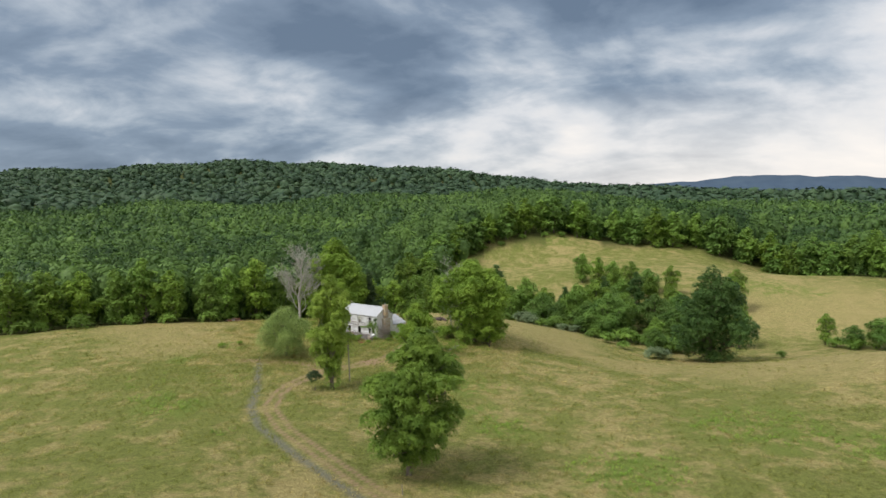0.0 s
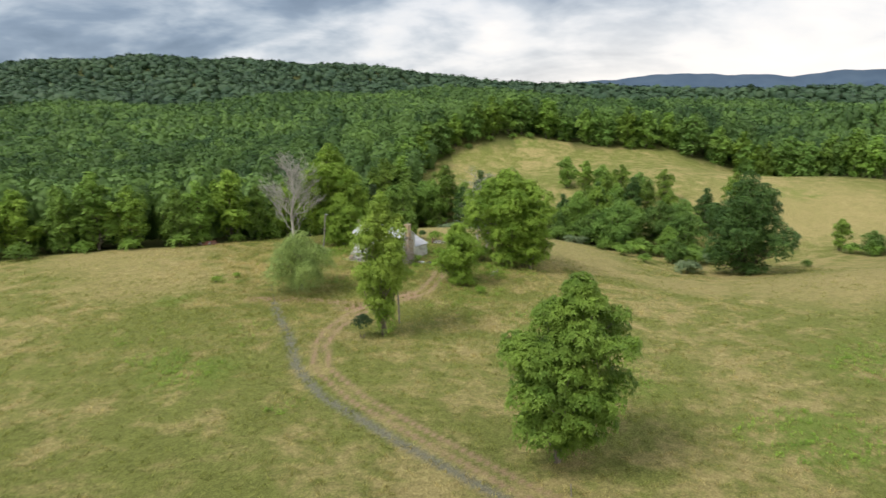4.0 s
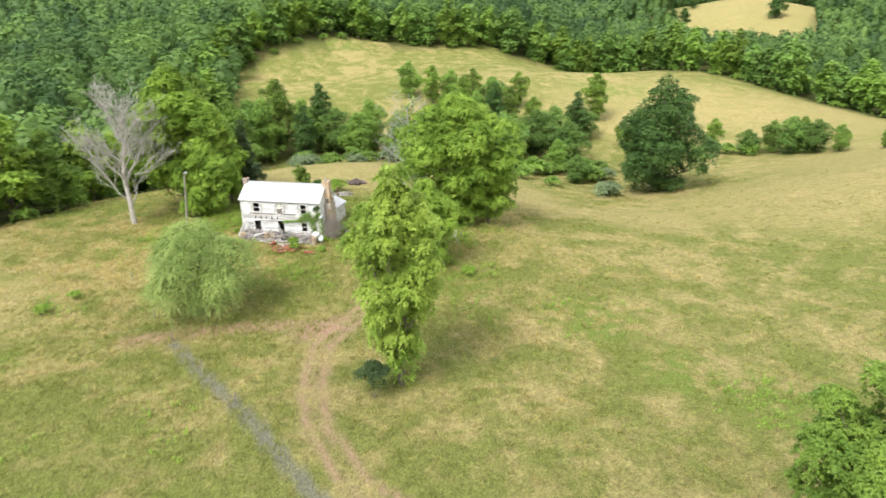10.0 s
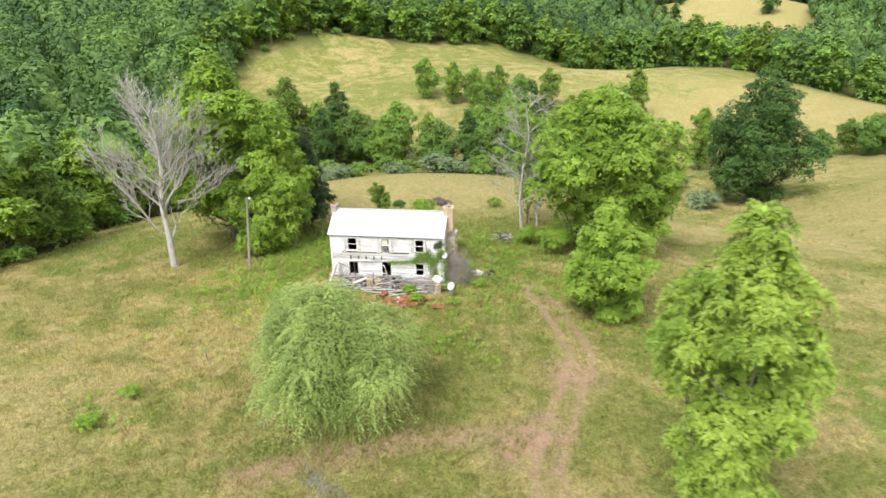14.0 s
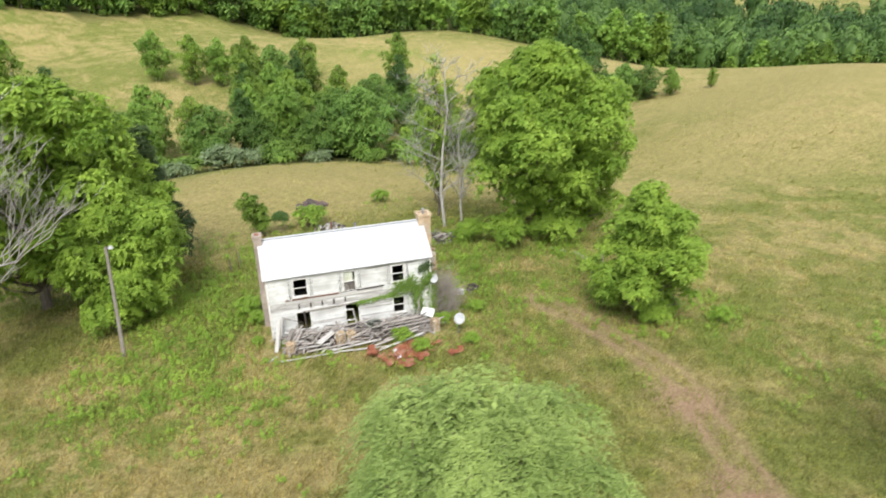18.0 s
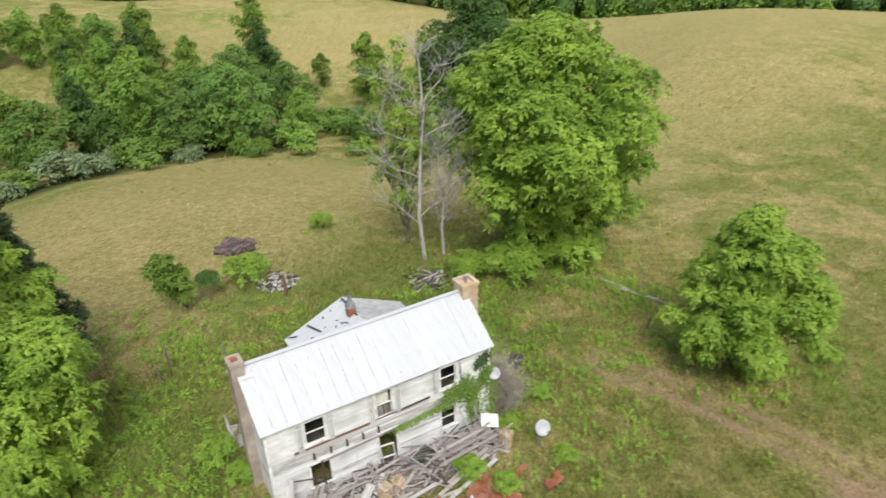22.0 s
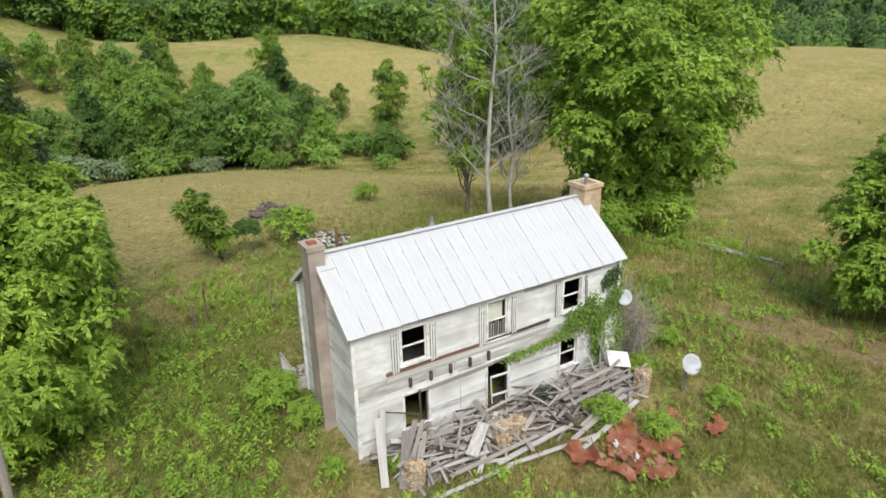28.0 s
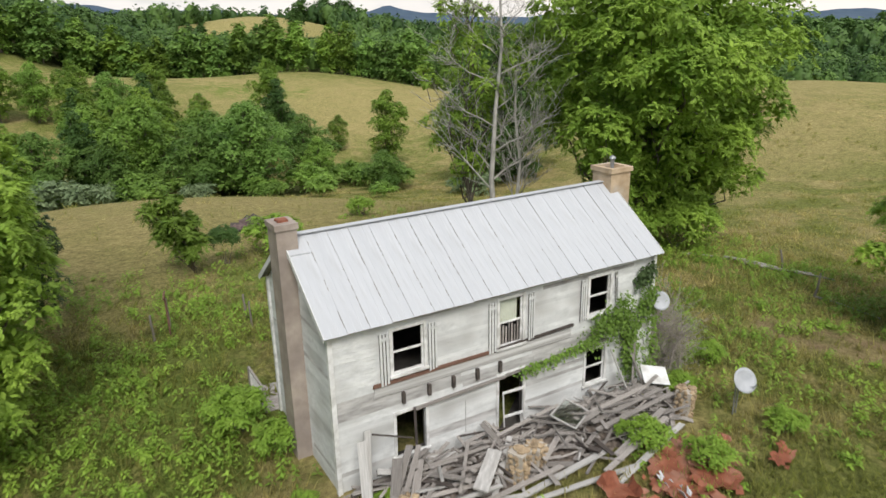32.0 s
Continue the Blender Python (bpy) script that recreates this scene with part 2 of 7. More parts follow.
# ---- the lay of the land ----
GX, GY, GS = -120.0, 40.0, 42.0
SWELL = [
    [1.5, 0.8, 1, 2.1, -1.1, -3.5, -1.7, 0.2, 0.1],
    [3.2, -0.7, 2, 3.6, 0.7, -1.7, -0.4, 0.9, 0.3],
    [1.6, 2.4, 1.3, 2.2, 0, -6.2, 0.1, 0.2, 1.4],
    [1.2, -0.7, 1.7, 3.8, 3.6, -7, 0.8, -0.3, 6],
    [-2.2, 1.9, -1, -4.1, -2.5, -5.2, 3.3, -5.7, 12.2],
    [3.9, -4.2, 6.7, -2.8, -6.1, 0.5, 2.4, -0.2, -0.6],
    [2.4, 1.3, 2.8, -2.2, -2.8, -1.1, 1.6, -0.8, 8.2],
    [0.2, -0.3, -0.7, -0.7, -0.4, 3.1, 1.7, -9.5, 6.9],
    [0.1, -2.3, -0.3, -3.6, -6.1, -2.6, 2.1, 2, 5.3],
]


def smooth(a, b, v):
    t = np.clip((v - a) / (b - a), 0, 1)
    return t * t * (3 - 2 * t)


def height(x, y):
    """The ground's height: rolling swells near the farm, wooded ridges far off."""
    x, y = np.asarray(x, float), np.asarray(y, float)
    z = 38 * smooth(330, 1000, y - 0.35 * np.maximum(x - 200, 0)) + 12 * np.exp(-((x - 75) / 110) ** 2 - ((y - 375) / 75) ** 2) + 102 * np.exp(-((x + 400) / np.where(x < -400, 1700.0, 715.0)) ** 2 - ((y - 1700) / 460) ** 2)
    z = z + 27 * np.exp(-((x - 405) / 75) ** 2 - ((y - 430) / 100) ** 2)
    z = z + smooth(420, 900, np.hypot(x, y)) * (5 * np.sin(x * 0.011 + 1) * np.sin(y * 0.009) + 3.5 * np.sin(x * 0.027 + y * 0.013))
    z = z + 1.4 * np.exp(-((x - 150) / 34) ** 2 - ((y - 125) / 45) ** 2)
    z = z - 11 * smooth(160, 224, x) * (1 - smooth(262, 335, x)) * smooth(35, 75, y) * (1 - smooth(165, 210, y))
    for i, column in enumerate(SWELL):
        gx = np.exp(-((x - GX - GS * i) / (0.9 * GS)) ** 2)
        for j, w in enumerate(column):
            z = z + w * gx * np.exp(-((y - GY - GS * j) / (0.9 * GS)) ** 2)
    return z


def ground_z(x, y):
    return float(height(x, y))


def near_line(x, y, line):
    """The distance from points to a polyline."""
    best = np.full(np.shape(x), 1e9)
    for (ax, ay), (bx, by) in zip(line, line[1:]):
        dx, dy = bx - ax, by - ay
        t = np.clip(((x - ax) * dx + (y - ay) * dy) / (dx * dx + dy * dy), 0, 1)
        best = np.minimum(best, np.hypot(x - ax - t * dx, y - ay - t * dy))
    return best


def inside(x, y, poly):
    hit = np.zeros(np.shape(x), bool)
    for (ax, ay), (bx, by) in zip(poly, poly[1:] + poly[:1]):
        cross = (ay > y) != (by > y)
        hit ^= cross & (x < (bx - ax) * (y - ay) / ((by - ay) or 1e-9) + ax)
    return hit


FENCE_ROW = [(-36.4, 129.6), (-34.6, 122), (-32.5, 114.3), (-30.4, 103), (-27, 94.5), (-19.6, 84.4), (-11.7, 74.7), (-4, 66), (6, 55)]
TRACK = [(-8.0, 143), (-9.5, 138), (-12.2, 131.5), (-18.4, 126.6), (-23.5, 122.5), (-26.6, 116), (-28, 110), (-27.3, 102.2), (-23.0, 93.5), (-16.9, 85.4), (-9.1, 75.4), (0, 66), (10, 54)]
SPUR = [(-20, 126.4), (-25, 127.6), (-29, 129.3), (-34, 130.6), (-40, 131.5)]
# open pasture; all other ground is wooded
HOME_FIELD = [(-160, -60), (-160, 158), (-110, 166), (-76, 174), (-60, 178), (-48, 190), (-40, 205), (-20, 218), (0, 222), (14, 216), (34, 212), (50, 198), (62, 205), (80, 197), (110, 191), (140, 186), (185, 190), (222, 176), (209, 130), (207, 98), (216, 76), (226, 45), (240, -60)]
FAR_FIELD = [(-4, 250), (-2, 285), (4, 318), (18, 344), (36, 354), (58, 362), (80, 364), (104, 348), (132, 346), (158, 338), (172, 302), (186, 262), (187, 232), (192, 200), (214, 180), (200, 172), (150, 176), (120, 180), (96, 190), (60, 214), (30, 228)]
THIRD_FIELD = [(283, 351), (300, 388), (312, 415), (350, 462), (395, 488), (440, 470), (448, 425), (418, 384), (360, 345), (306, 312), (290, 325)]
EAST_FIELD = [(300, 120), (310, 170), (340, 200), (420, 230), (480, 300), (560, 320), (600, 230), (520, 160), (420, 110)]
FIELDS = [HOME_FIELD, FAR_FIELD, THIRD_FIELD, EAST_FIELD]


def wooded(x, y):
    open_ground = np.zeros(np.shape(x), bool)
    for f in FIELDS:
        open_ground |= inside(x, y, f)
    return ~open_ground


def grid_axis(lo, hi, core_lo, core_hi, step, grow=1.09):
    out = list(np.arange(core_lo, core_hi + step / 2, step))
    d = step
    while out[-1] < hi:
        d *= grow
        out.append(out[-1] + d)
    d = step
    while out[0] > lo:
        d *= grow
        out.insert(0, out[0] - d)
    return np.array(out)


def mesh_from(name, verts, faces, mat, smooth_faces=False):
    me = bpy.data.meshes.new(name)
    verts = np.asarray(verts, float)
    faces = np.asarray(faces, int)
    me.vertices.add(len(verts))
    me.vertices.foreach_set("co", verts.ravel())
    k = faces.shape[1]
    me.loops.add(faces.size)
    me.loops.foreach_set("vertex_index", faces.ravel())
    me.polygons.add(len(faces))
    me.polygons.foreach_set("loop_start", np.arange(0, faces.size, k))
    me.polygons.foreach_set("loop_total", np.full(len(faces), k))
    me.polygons.foreach_set("use_smooth", np.full(len(faces), smooth_faces, bool))
    me.update(calc_edges=True)
    me.validate()
    me.materials.append(mat)
    return me


def ground_material(name="pasture_grass", blade=False):
    m = bpy.data.materials.new(name)
    m.use_nodes = True
    nt = m.node_tree
    nt.nodes.clear()
    L = nt.links.new
    N = lambda kind, **kw: _node(nt, kind, kw)
    co = N("ShaderNodeTexCoord")

    def tex(scale, detail=6, rough=0.6, stretch=None, distort=0.0):
        n = N("ShaderNodeTexNoise")
        src = co.outputs["Object"]
        if stretch:
            mp = N("ShaderNodeMapping")
            L(src, mp.inputs[0]); mp.inputs["Scale"].default_value = stretch
            mp.inputs["Rotation"].default_value = (0, 0, 0.5)
            src = mp.outputs[0]
        L(src, n.inputs["Vector"])
        n.inputs["Scale"].default_value, n.inputs["Detail"].default_value = scale, detail
        n.inputs["Roughness"].default_value, n.inputs["Distortion"].default_value = rough, distort
        return n.outputs[0]

    def mix(fac, a, b):
        n = N("ShaderNodeMix", data_type="RGBA")
        for s, v in ((n.inputs[0], fac), (n.inputs[6], a), (n.inputs[7], b)):
            if hasattr(v, "is_output"):
                L(v, s)
            elif isinstance(v, float):
                s.default_value = v
            else:
                s.default_value = rgb(v)
        return n.outputs[2]

    def band(v, lo, hi, top=1.0):
        n = N("ShaderNodeMapRange", interpolation_type="SMOOTHSTEP")
        L(v, n.inputs[0])
        n.inputs[1].default_value, n.inputs[2].default_value, n.inputs[4].default_value = lo, hi, top
        return n.outputs[0]

    def attr(name):
        return N("ShaderNodeAttribute", attribute_name=name).outputs["Fac"]

    def mul(a, b):
        n = N("ShaderNodeMath", operation="MULTIPLY")
        L(a, n.inputs[0]); L(b, n.inputs[1])
        return n.outputs[0]

    def add(a, b, k=1.0):
        n = N("ShaderNodeMath", operation="MULTIPLY_ADD")
        L(b, n.inputs[0]); n.inputs[1].default_value = k; L(a, n.inputs[2])
        return n.outputs[0]

    fine = tex(5.5, 9, 0.8)
    mid = tex(0.22, 6, 0.62, distort=0.4)
    broad = tex(0.030, 5, 0.6)
    patch = tex(0.85, 5, 0.7)
    straw = mix(band(fine, 0.30, 0.70), (0.205, 0.168, 0.064), (0.54, 0.455, 0.20))
    green = mix(band(fine, 0.36, 0.66), (0.092, 0.118, 0.025), (0.27, 0.30, 0.075))
    lush = mix(band(fine, 0.36, 0.66), (0.105, 0.150, 0.030), (0.25, 0.31, 0.070))
    moist = band(add(add(mid, broad, 0.8), patch, 0.35), 0.86, 1.18, 0.9)
    parched = N("ShaderNodeMath", operation="MULTIPLY_ADD")
    L(attr("dry"), parched.inputs[0]); parched.inputs[1].default_value = -0.72; parched.inputs[2].default_value = 1.0
    g = mix(mul(moist, parched.outputs[0]), straw, green)
    clump = N("ShaderNodeHueSaturation")
    vary = N("ShaderNodeMapRange")
    L(tex(1.5, 4, 0.65, distort=0.6), vary.inputs[0])
    vary.inputs[1].default_value, vary.inputs[2].default_value, vary.inputs[3].default_value, vary.inputs[4].default_value = 0.33, 0.64, 0.74, 1.14
    L(vary.outputs[0], clump.inputs["Value"]); L(g, clump.inputs["Color"])
    g = clump.outputs[0]
    g = mix(mul(attr("lush"), band(add(mid, patch, 0.9), 0.84, 1.06)), g, lush)
    dirt = mix(band(fine, 0.35, 0.65), (0.30, 0.185, 0.12), (0.50, 0.345, 0.235))
    g = mix(mul(attr("track"), band(add(mid, patch, 0.6), 0.55, 0.85)), g, dirt)
    grey = mix(band(fine, 0.35, 0.65), (0.12, 0.12, 0.085), (0.28, 0.275, 0.215))
    g = mix(attr("row"), g, grey)
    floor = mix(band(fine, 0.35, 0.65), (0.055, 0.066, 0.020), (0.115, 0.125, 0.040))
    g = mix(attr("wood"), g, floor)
    bs = N("ShaderNodeBsdfPrincipled")
    L(g, bs.inputs["Base Color"])
    bs.inputs["Roughness"].default_value, bs.inputs["Specular IOR Level"].default_value = 0.95, 0.1
    bp = N("ShaderNodeBump")
    L(add(fine, mid, 1.5), bp.inputs["Height"]); bp.inputs["Strength"].default_value, bp.inputs["Distance"].default_value = 0.9, 0.25
    L(bp.outputs[0], bs.inputs["Normal"])
    out = N("ShaderNodeOutputMaterial")
    if blade:
        # ground colour lightened for blades, to offset the shade on upright blades
        lighter = N("ShaderNodeHueSaturation")
        lighter.inputs["Value"].default_value = 1.75
        L(g, lighter.inputs["Color"]); L(lighter.outputs[0], bs.inputs["Base Color"])
        tr = N("ShaderNodeBsdfTranslucent")
        L(lighter.outputs[0], tr.inputs[0])
        ms = N("ShaderNodeMixShader")
        ms.inputs[0].default_value = 0.45
        L(bs.outputs[0], ms.inputs[1]); L(tr.outputs[0], ms.inputs[2]); L(ms.outputs[0], out.inputs[0])
    else:
        L(bs.outputs[0], out.inputs[0])
    return m


# green flushes in the pasture: x, y, radius
FLUSHES = [(-23, 165, 7), (-10, 164, 6), (-43, 103, 7), (-47, 107, 5), (23, 81, 9), (47, 98, 13), (60, 88, 9), (9, 97, 6), (-29, 156, 6), (-36, 158, 7), (-26, 163, 8), (-3, 151, 9), (-27, 141, 4), (128, 262, 14), (140, 252, 8), (-4, 128, 5), (4, 116, 6), (-40, 178, 9), (-9, 160, 8), (5, 104, 5), (-44, 190, 10), (60, 365, 12), (-52, 132, 4)]


# parched crowns of the knolls: x, y, radius
DRY_KNOLLS = [(-1, 178, 15), (-10, 176, 10), (12, 176, 15), (26, 160, 11), (42, 148, 12), (30, 174, 14), (-13, 186, 12), (8, 188, 20), (28, 192, 18), (-8, 195, 18), (70, 140, 26), (120, 140, 44), (160, 110, 50), (130, 240, 40), (160, 200, 40), (-60, 145, 14), (-70, 165, 18), (360, 400, 90)]


def build_ground():
    xs = grid_axis(-2600, 4600, -62, 48, 0.62)
    ys = grid_axis(-1500, 4600, 62, 186, 0.62)
    X, Y = np.meshgrid(xs, ys, indexing="ij")
    Z = height(X, Y)
    x, y = X.ravel(), Y.ravel()
    verts = np.column_stack([x, y, Z.ravel()])
    nx, ny = len(xs), len(ys)
    i = np.arange(nx * ny).reshape(nx, ny)
    faces = np.stack([i[:-1, :-1], i[1:, :-1], i[1:, 1:], i[:-1, 1:]], -1).reshape(-1, 4)
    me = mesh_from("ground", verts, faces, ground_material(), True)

    def attribute(name, values):
        a = me.attributes.new(name, "FLOAT", "POINT")
        a.data.foreach_set("value", np.clip(values, 0, 1).astype(np.float32))

    d = near_line(x, y, TRACK)
    ruts = np.maximum(0.85 * (1 - smooth(0.10, 0.55, np.abs(d - 0.85))), 0.40 * smooth(98, 118, y) * (1 - smooth(0.6, 2.1, d))) * (1 - 0.35 * smooth(136, 145, y))
    yard = np.maximum(np.clip(1 - np.hypot((x + 22.5) / 4.5, (y - 125.2) / 2.8), 0, 1) * 1.6, np.clip(1 - np.hypot((x + 14.5) / 4.2, (y - 130.0) / 3.4), 0, 1) * 1.2)
    spur = 0.75 * (1 - smooth(0.5, 1.9, near_line(x, y, SPUR)))
    attribute("track", np.maximum.reduce([ruts, yard, spur]))
    attribute("row", 0.9 * (1 - smooth(0.35, 0.85, near_line(x, y, FENCE_ROW))))
    lush = np.zeros_like(x)
    for fx, fy, r in FLUSHES:
        lush = np.maximum(lush, 1 - smooth(0.45, 1.15, np.hypot(x - fx, y - fy) / r))
    attribute("lush", lush)
    dry = np.zeros_like(x)
    for fx, fy, r in DRY_KNOLLS:
        dry = np.maximum(dry, 1 - smooth(0.5, 1.2, np.hypot(x - fx, y - fy) / r))
    attribute("dry", dry)
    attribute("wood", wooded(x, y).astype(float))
    return tagged(new("ground", me), "rolling pasture of dry straw-coloured grass with green flushes and dirt tracks", "ground", kind="structure")


build_ground()


# ---- plants ----
def leaf_quads(rng, at, out, size, droop=0.0, long=1.7, jitter=0.8, radial=None, slim=0.42, tri=False, lift=0.45):
    """One small folded leaf spray at every point of `at`, facing roughly along `out`."""
    n = len(at)
    nrm = out + jitter * rng.normal(size=(n, 3)) + np.array([0, 0, lift])
    nrm /= np.linalg.norm(nrm, axis=1)[:, None] + 1e-9
    tang = np.cross(nrm, rng.normal(size=(n, 3))) if radial is None else radial + 0.35 * rng.normal(size=(n, 3))
    tang[:, 2] -= droop
    tang -= nrm * (tang * nrm).sum(1)[:, None]
    tang /= np.linalg.norm(tang, axis=1)[:, None] + 1e-9
    side = np.cross(nrm, tang)
    s = (size * rng.uniform(0.6, 1.35, n))[:, None]
    a = at - tang * s * 0.5 * long
    b = at + side * s * slim - nrm * s * 0.12
    c = at + tang * s * 0.5 * long - nrm * s * 0.20
    d = at - side * s * slim - nrm * s * 0.12
    if tri:
        verts = np.stack([a, b + tang * s * 0.3, d + tang * s * 0.3], 1).reshape(-1, 3)
        return verts, np.arange(3 * n).reshape(n, 3)
    verts = np.stack([a, b, c, d], 1).reshape(-1, 3)
    return verts, np.arange(4 * n).reshape(n, 4)


def shell_points(rng, blobs, n, inner=0.55, low=0.35):
    """Points and outward ways in the outer shells of a set of blobs (x, y, z, rx, rz)."""
    b = np.asarray(blobs, float)
    area = b[:, 3] ** 2 + b[:, 3] * b[:, 4]
    k = rng.choice(len(b), n, p=area / area.sum())
    d = rng.normal(size=(n, 3))
    d[:, 2] = np.where((d[:, 2] < 0) & (rng.random(n) > low), -d[:, 2], d[:, 2])
    d /= np.linalg.norm(d, axis=1)[:, None]
    r = rng.uniform(inner, 1.0, n) ** 0.6
    r *= 1 + 0.16 * np.sin(d[:, 0] * 7 + k) * np.sin(d[:, 1] * 6 + 2 * k) + 0.12 * np.sin(d[:, 2] * 9 + 3 * k)
    rad = np.column_stack([b[k, 3], b[k, 3], b[k, 4]])
    return b[k, :3] + d * r[:, None] * rad, d


def buried(points, blobs, share=0.8):
    """True for points that lie well inside one of the lobes."""
    hit = np.zeros(len(points), bool)
    for x, y, z, r, q in blobs:
        hit |= ((points[:, 0] - x) / r) ** 2 + ((points[:, 1] - y) / r) ** 2 + ((points[:, 2] - z) / q) ** 2 < share * share
    return hit


def fronds(rng, blobs, n, length, leaflet, per=9, low=0.35, sag=0.5, slim=0.2, spread=0.5, inner=0.8, tri=False, rays=6):
    """Twig ends all over the outside of a crown of lobes, each a rosette of arching sprays of paired leaflets: `n` leaflets in all."""
    k = max(4, n // (per * rays))
    c, d = shell_points(rng, blobs, int(k * 2.4), inner, low)
    keep = ~buried(c, blobs)
    c, d = c[keep][:k], d[keep][:k]
    k = len(c)
    axis = d * np.array([1, 1, 0.8]) + np.array([0, 0, 0.45]) + 0.25 * rng.normal(size=(k, 3))
    axis /= np.linalg.norm(axis, axis=1)[:, None] + 1e-9
    u = np.cross(axis, rng.normal(size=(k, 3)))
    u /= np.linalg.norm(u, axis=1)[:, None] + 1e-9
    w = np.cross(axis, u)
    ang = (np.arange(rays) * 2 * math.pi / rays)[None] + rng.normal(size=(k, rays)) * 0.3
    way = u[:, None] * np.cos(ang)[..., None] + w[:, None] * np.sin(ang)[..., None] + axis[:, None] * rng.uniform(0.2, 0.7, (k, rays))[..., None] + spread * 0.4 * rng.normal(size=(k, rays, 3))
    way = way.reshape(-1, 3)
    way /= np.linalg.norm(way, axis=1)[:, None] + 1e-9
    c, d = np.repeat(c, rays, 0), np.repeat(d, rays, 0)
    m = len(c)
    side = np.cross(way, np.array([0, 0, 1.0]))
    side /= np.linalg.norm(side, axis=1)[:, None] + 1e-6
    ln = length * np.repeat(rng.uniform(0.7, 1.25, k), rays) * rng.uniform(0.8, 1.15, m)
    t = np.linspace(0.12, 1.0, per)
    sgn = np.where(np.arange(per) % 2 == 0, 1.0, -1.0)
    down = np.array([0, 0, 1.0])
    at = c[:, None] + way[:, None] * (ln[:, None] * t)[..., None] - down * (sag * ln[:, None] * t ** 2)[..., None]
    tang = side[:, None] * sgn[None, :, None] * (1.05 - 0.75 * t)[None, :, None] + way[:, None] * (0.35 + 0.6 * t)[None, :, None] - down * (0.15 + sag * t)[None, :, None]
    at = at + tang * leaflet * 0.45
    nrm = np.repeat((0.4 * d + np.array([0, 0, 0.8]))[:, None], per, 1)
    size = leaflet * np.repeat(rng.uniform(0.75, 1.2, m), per)
    return leaf_quads(rng, at.reshape(-1, 3), nrm.reshape(-1, 3), size, 0.0, 1.25, 0.3, tang.reshape(-1, 3), slim, tri, 0.1)


def inner_leaves(rng, blobs, n, leaf, low=0.5, tri=False):
    """Shaded leaves deeper in the crown, which close it against the sky."""
    at, out = shell_points(rng, blobs, n, 0.25, low)
    return leaf_quads(rng, at, out * 0.4, leaf, 0.2, 1.2, 1.0, None, 0.34, tri)


def tube(points, radii, sides=7, seed=0):
    """A tapered, slightly uneven tube along a line of points."""
    pts = [Vector(p) for p in points]
    verts, faces = [], []
    for i, p in enumerate(pts):
        way = (pts[min(i + 1, len(pts) - 1)] - pts[max(i - 1, 0)]).normalized()
        a = way.orthogonal().normalized()
        b = way.cross(a)
        for s in range(sides):
            t = 2 * math.pi * s / sides
            r = radii[i] * (1 + 0.12 * math.sin(3 * t + i + seed))
            verts.append(tuple(p + (a * math.cos(t) + b * math.sin(t)) * r))
    for i in range(len(pts) - 1):
        for s in range(sides):
            q = (s + 1) % sides
            faces.append((i * sides + s, i * sides + q, (i + 1) * sides + q, (i + 1) * sides + s))
    return verts, faces


def join_pieces(pieces):
    verts, faces, base = [], [], 0
    for v, f in pieces:
        verts.append(np.asarray(v, float))
        faces.append(np.asarray(f, int) + base)
        base += len(v)
    return np.concatenate(verts), np.concatenate(faces)


def bough(rng, start, end, r0, r1, bend=0.12, steps=4, sides=6):
    a, b = np.array(start, float), np.array(end, float)
    length = np.linalg.norm(b - a)
    pts = [a + (b - a) * t + rng.normal(size=3) * bend * length * 0.5 * math.sin(math.pi * t) for t in np.linspace(0, 1, steps + 1)]
    return tube(pts, np.linspace(r0, r1, steps + 1), sides, rng.integers(9)), pts


def tree_blobs(rng, h, width, bare, n, wide_at=0.5, lump=0.3, cone=False):
    """The lobes of a crown, large ones within and smaller ones round them: height, greatest half width, bare trunk share, number."""
    out = []
    order = rng.permutation(n)

    def profile(f):
        e = (f - wide_at) / (1 - wide_at) if f > wide_at else (wide_at - f) / wide_at * 0.9
        return max(0.12, 1 - abs(e)) if cone else max(0.16, 1 - abs(e) ** 2.2) ** 0.7

    for i in range(n):
        f = (order[i] + rng.uniform(0.1, 0.9)) / n
        z = h * (bare + (1 - bare) * (0.07 + 0.84 * f))
        prof = profile(f)
        a = i * 2.39996 + rng.uniform(-0.5, 0.5)
        size = width * lump * rng.uniform(0.55, 1.3) * (0.55 + 0.45 * prof)
        rad = max(0.0, width * prof * rng.uniform(0.72, 1.16) - size * 0.85)
        out.append((rad * math.cos(a), rad * math.sin(a), z, size, size * rng.uniform(0.62, 0.9)))
    for i in range(max(4, n // 5)):
        f = (i + 0.5) / max(4, n // 5)
        z = h * (bare + (1 - bare) * (0.12 + 0.72 * f))
        r = width * profile(f) * 0.5
        a = i * 2.4
        out.append((0.22 * r * math.cos(a), 0.22 * r * math.sin(a), z, r, min(r * 0.8, h * 0.16)))
    top = width * lump * 0.75
    out.append((0, 0, h - top * 0.9, top, top * 0.9))
    return out


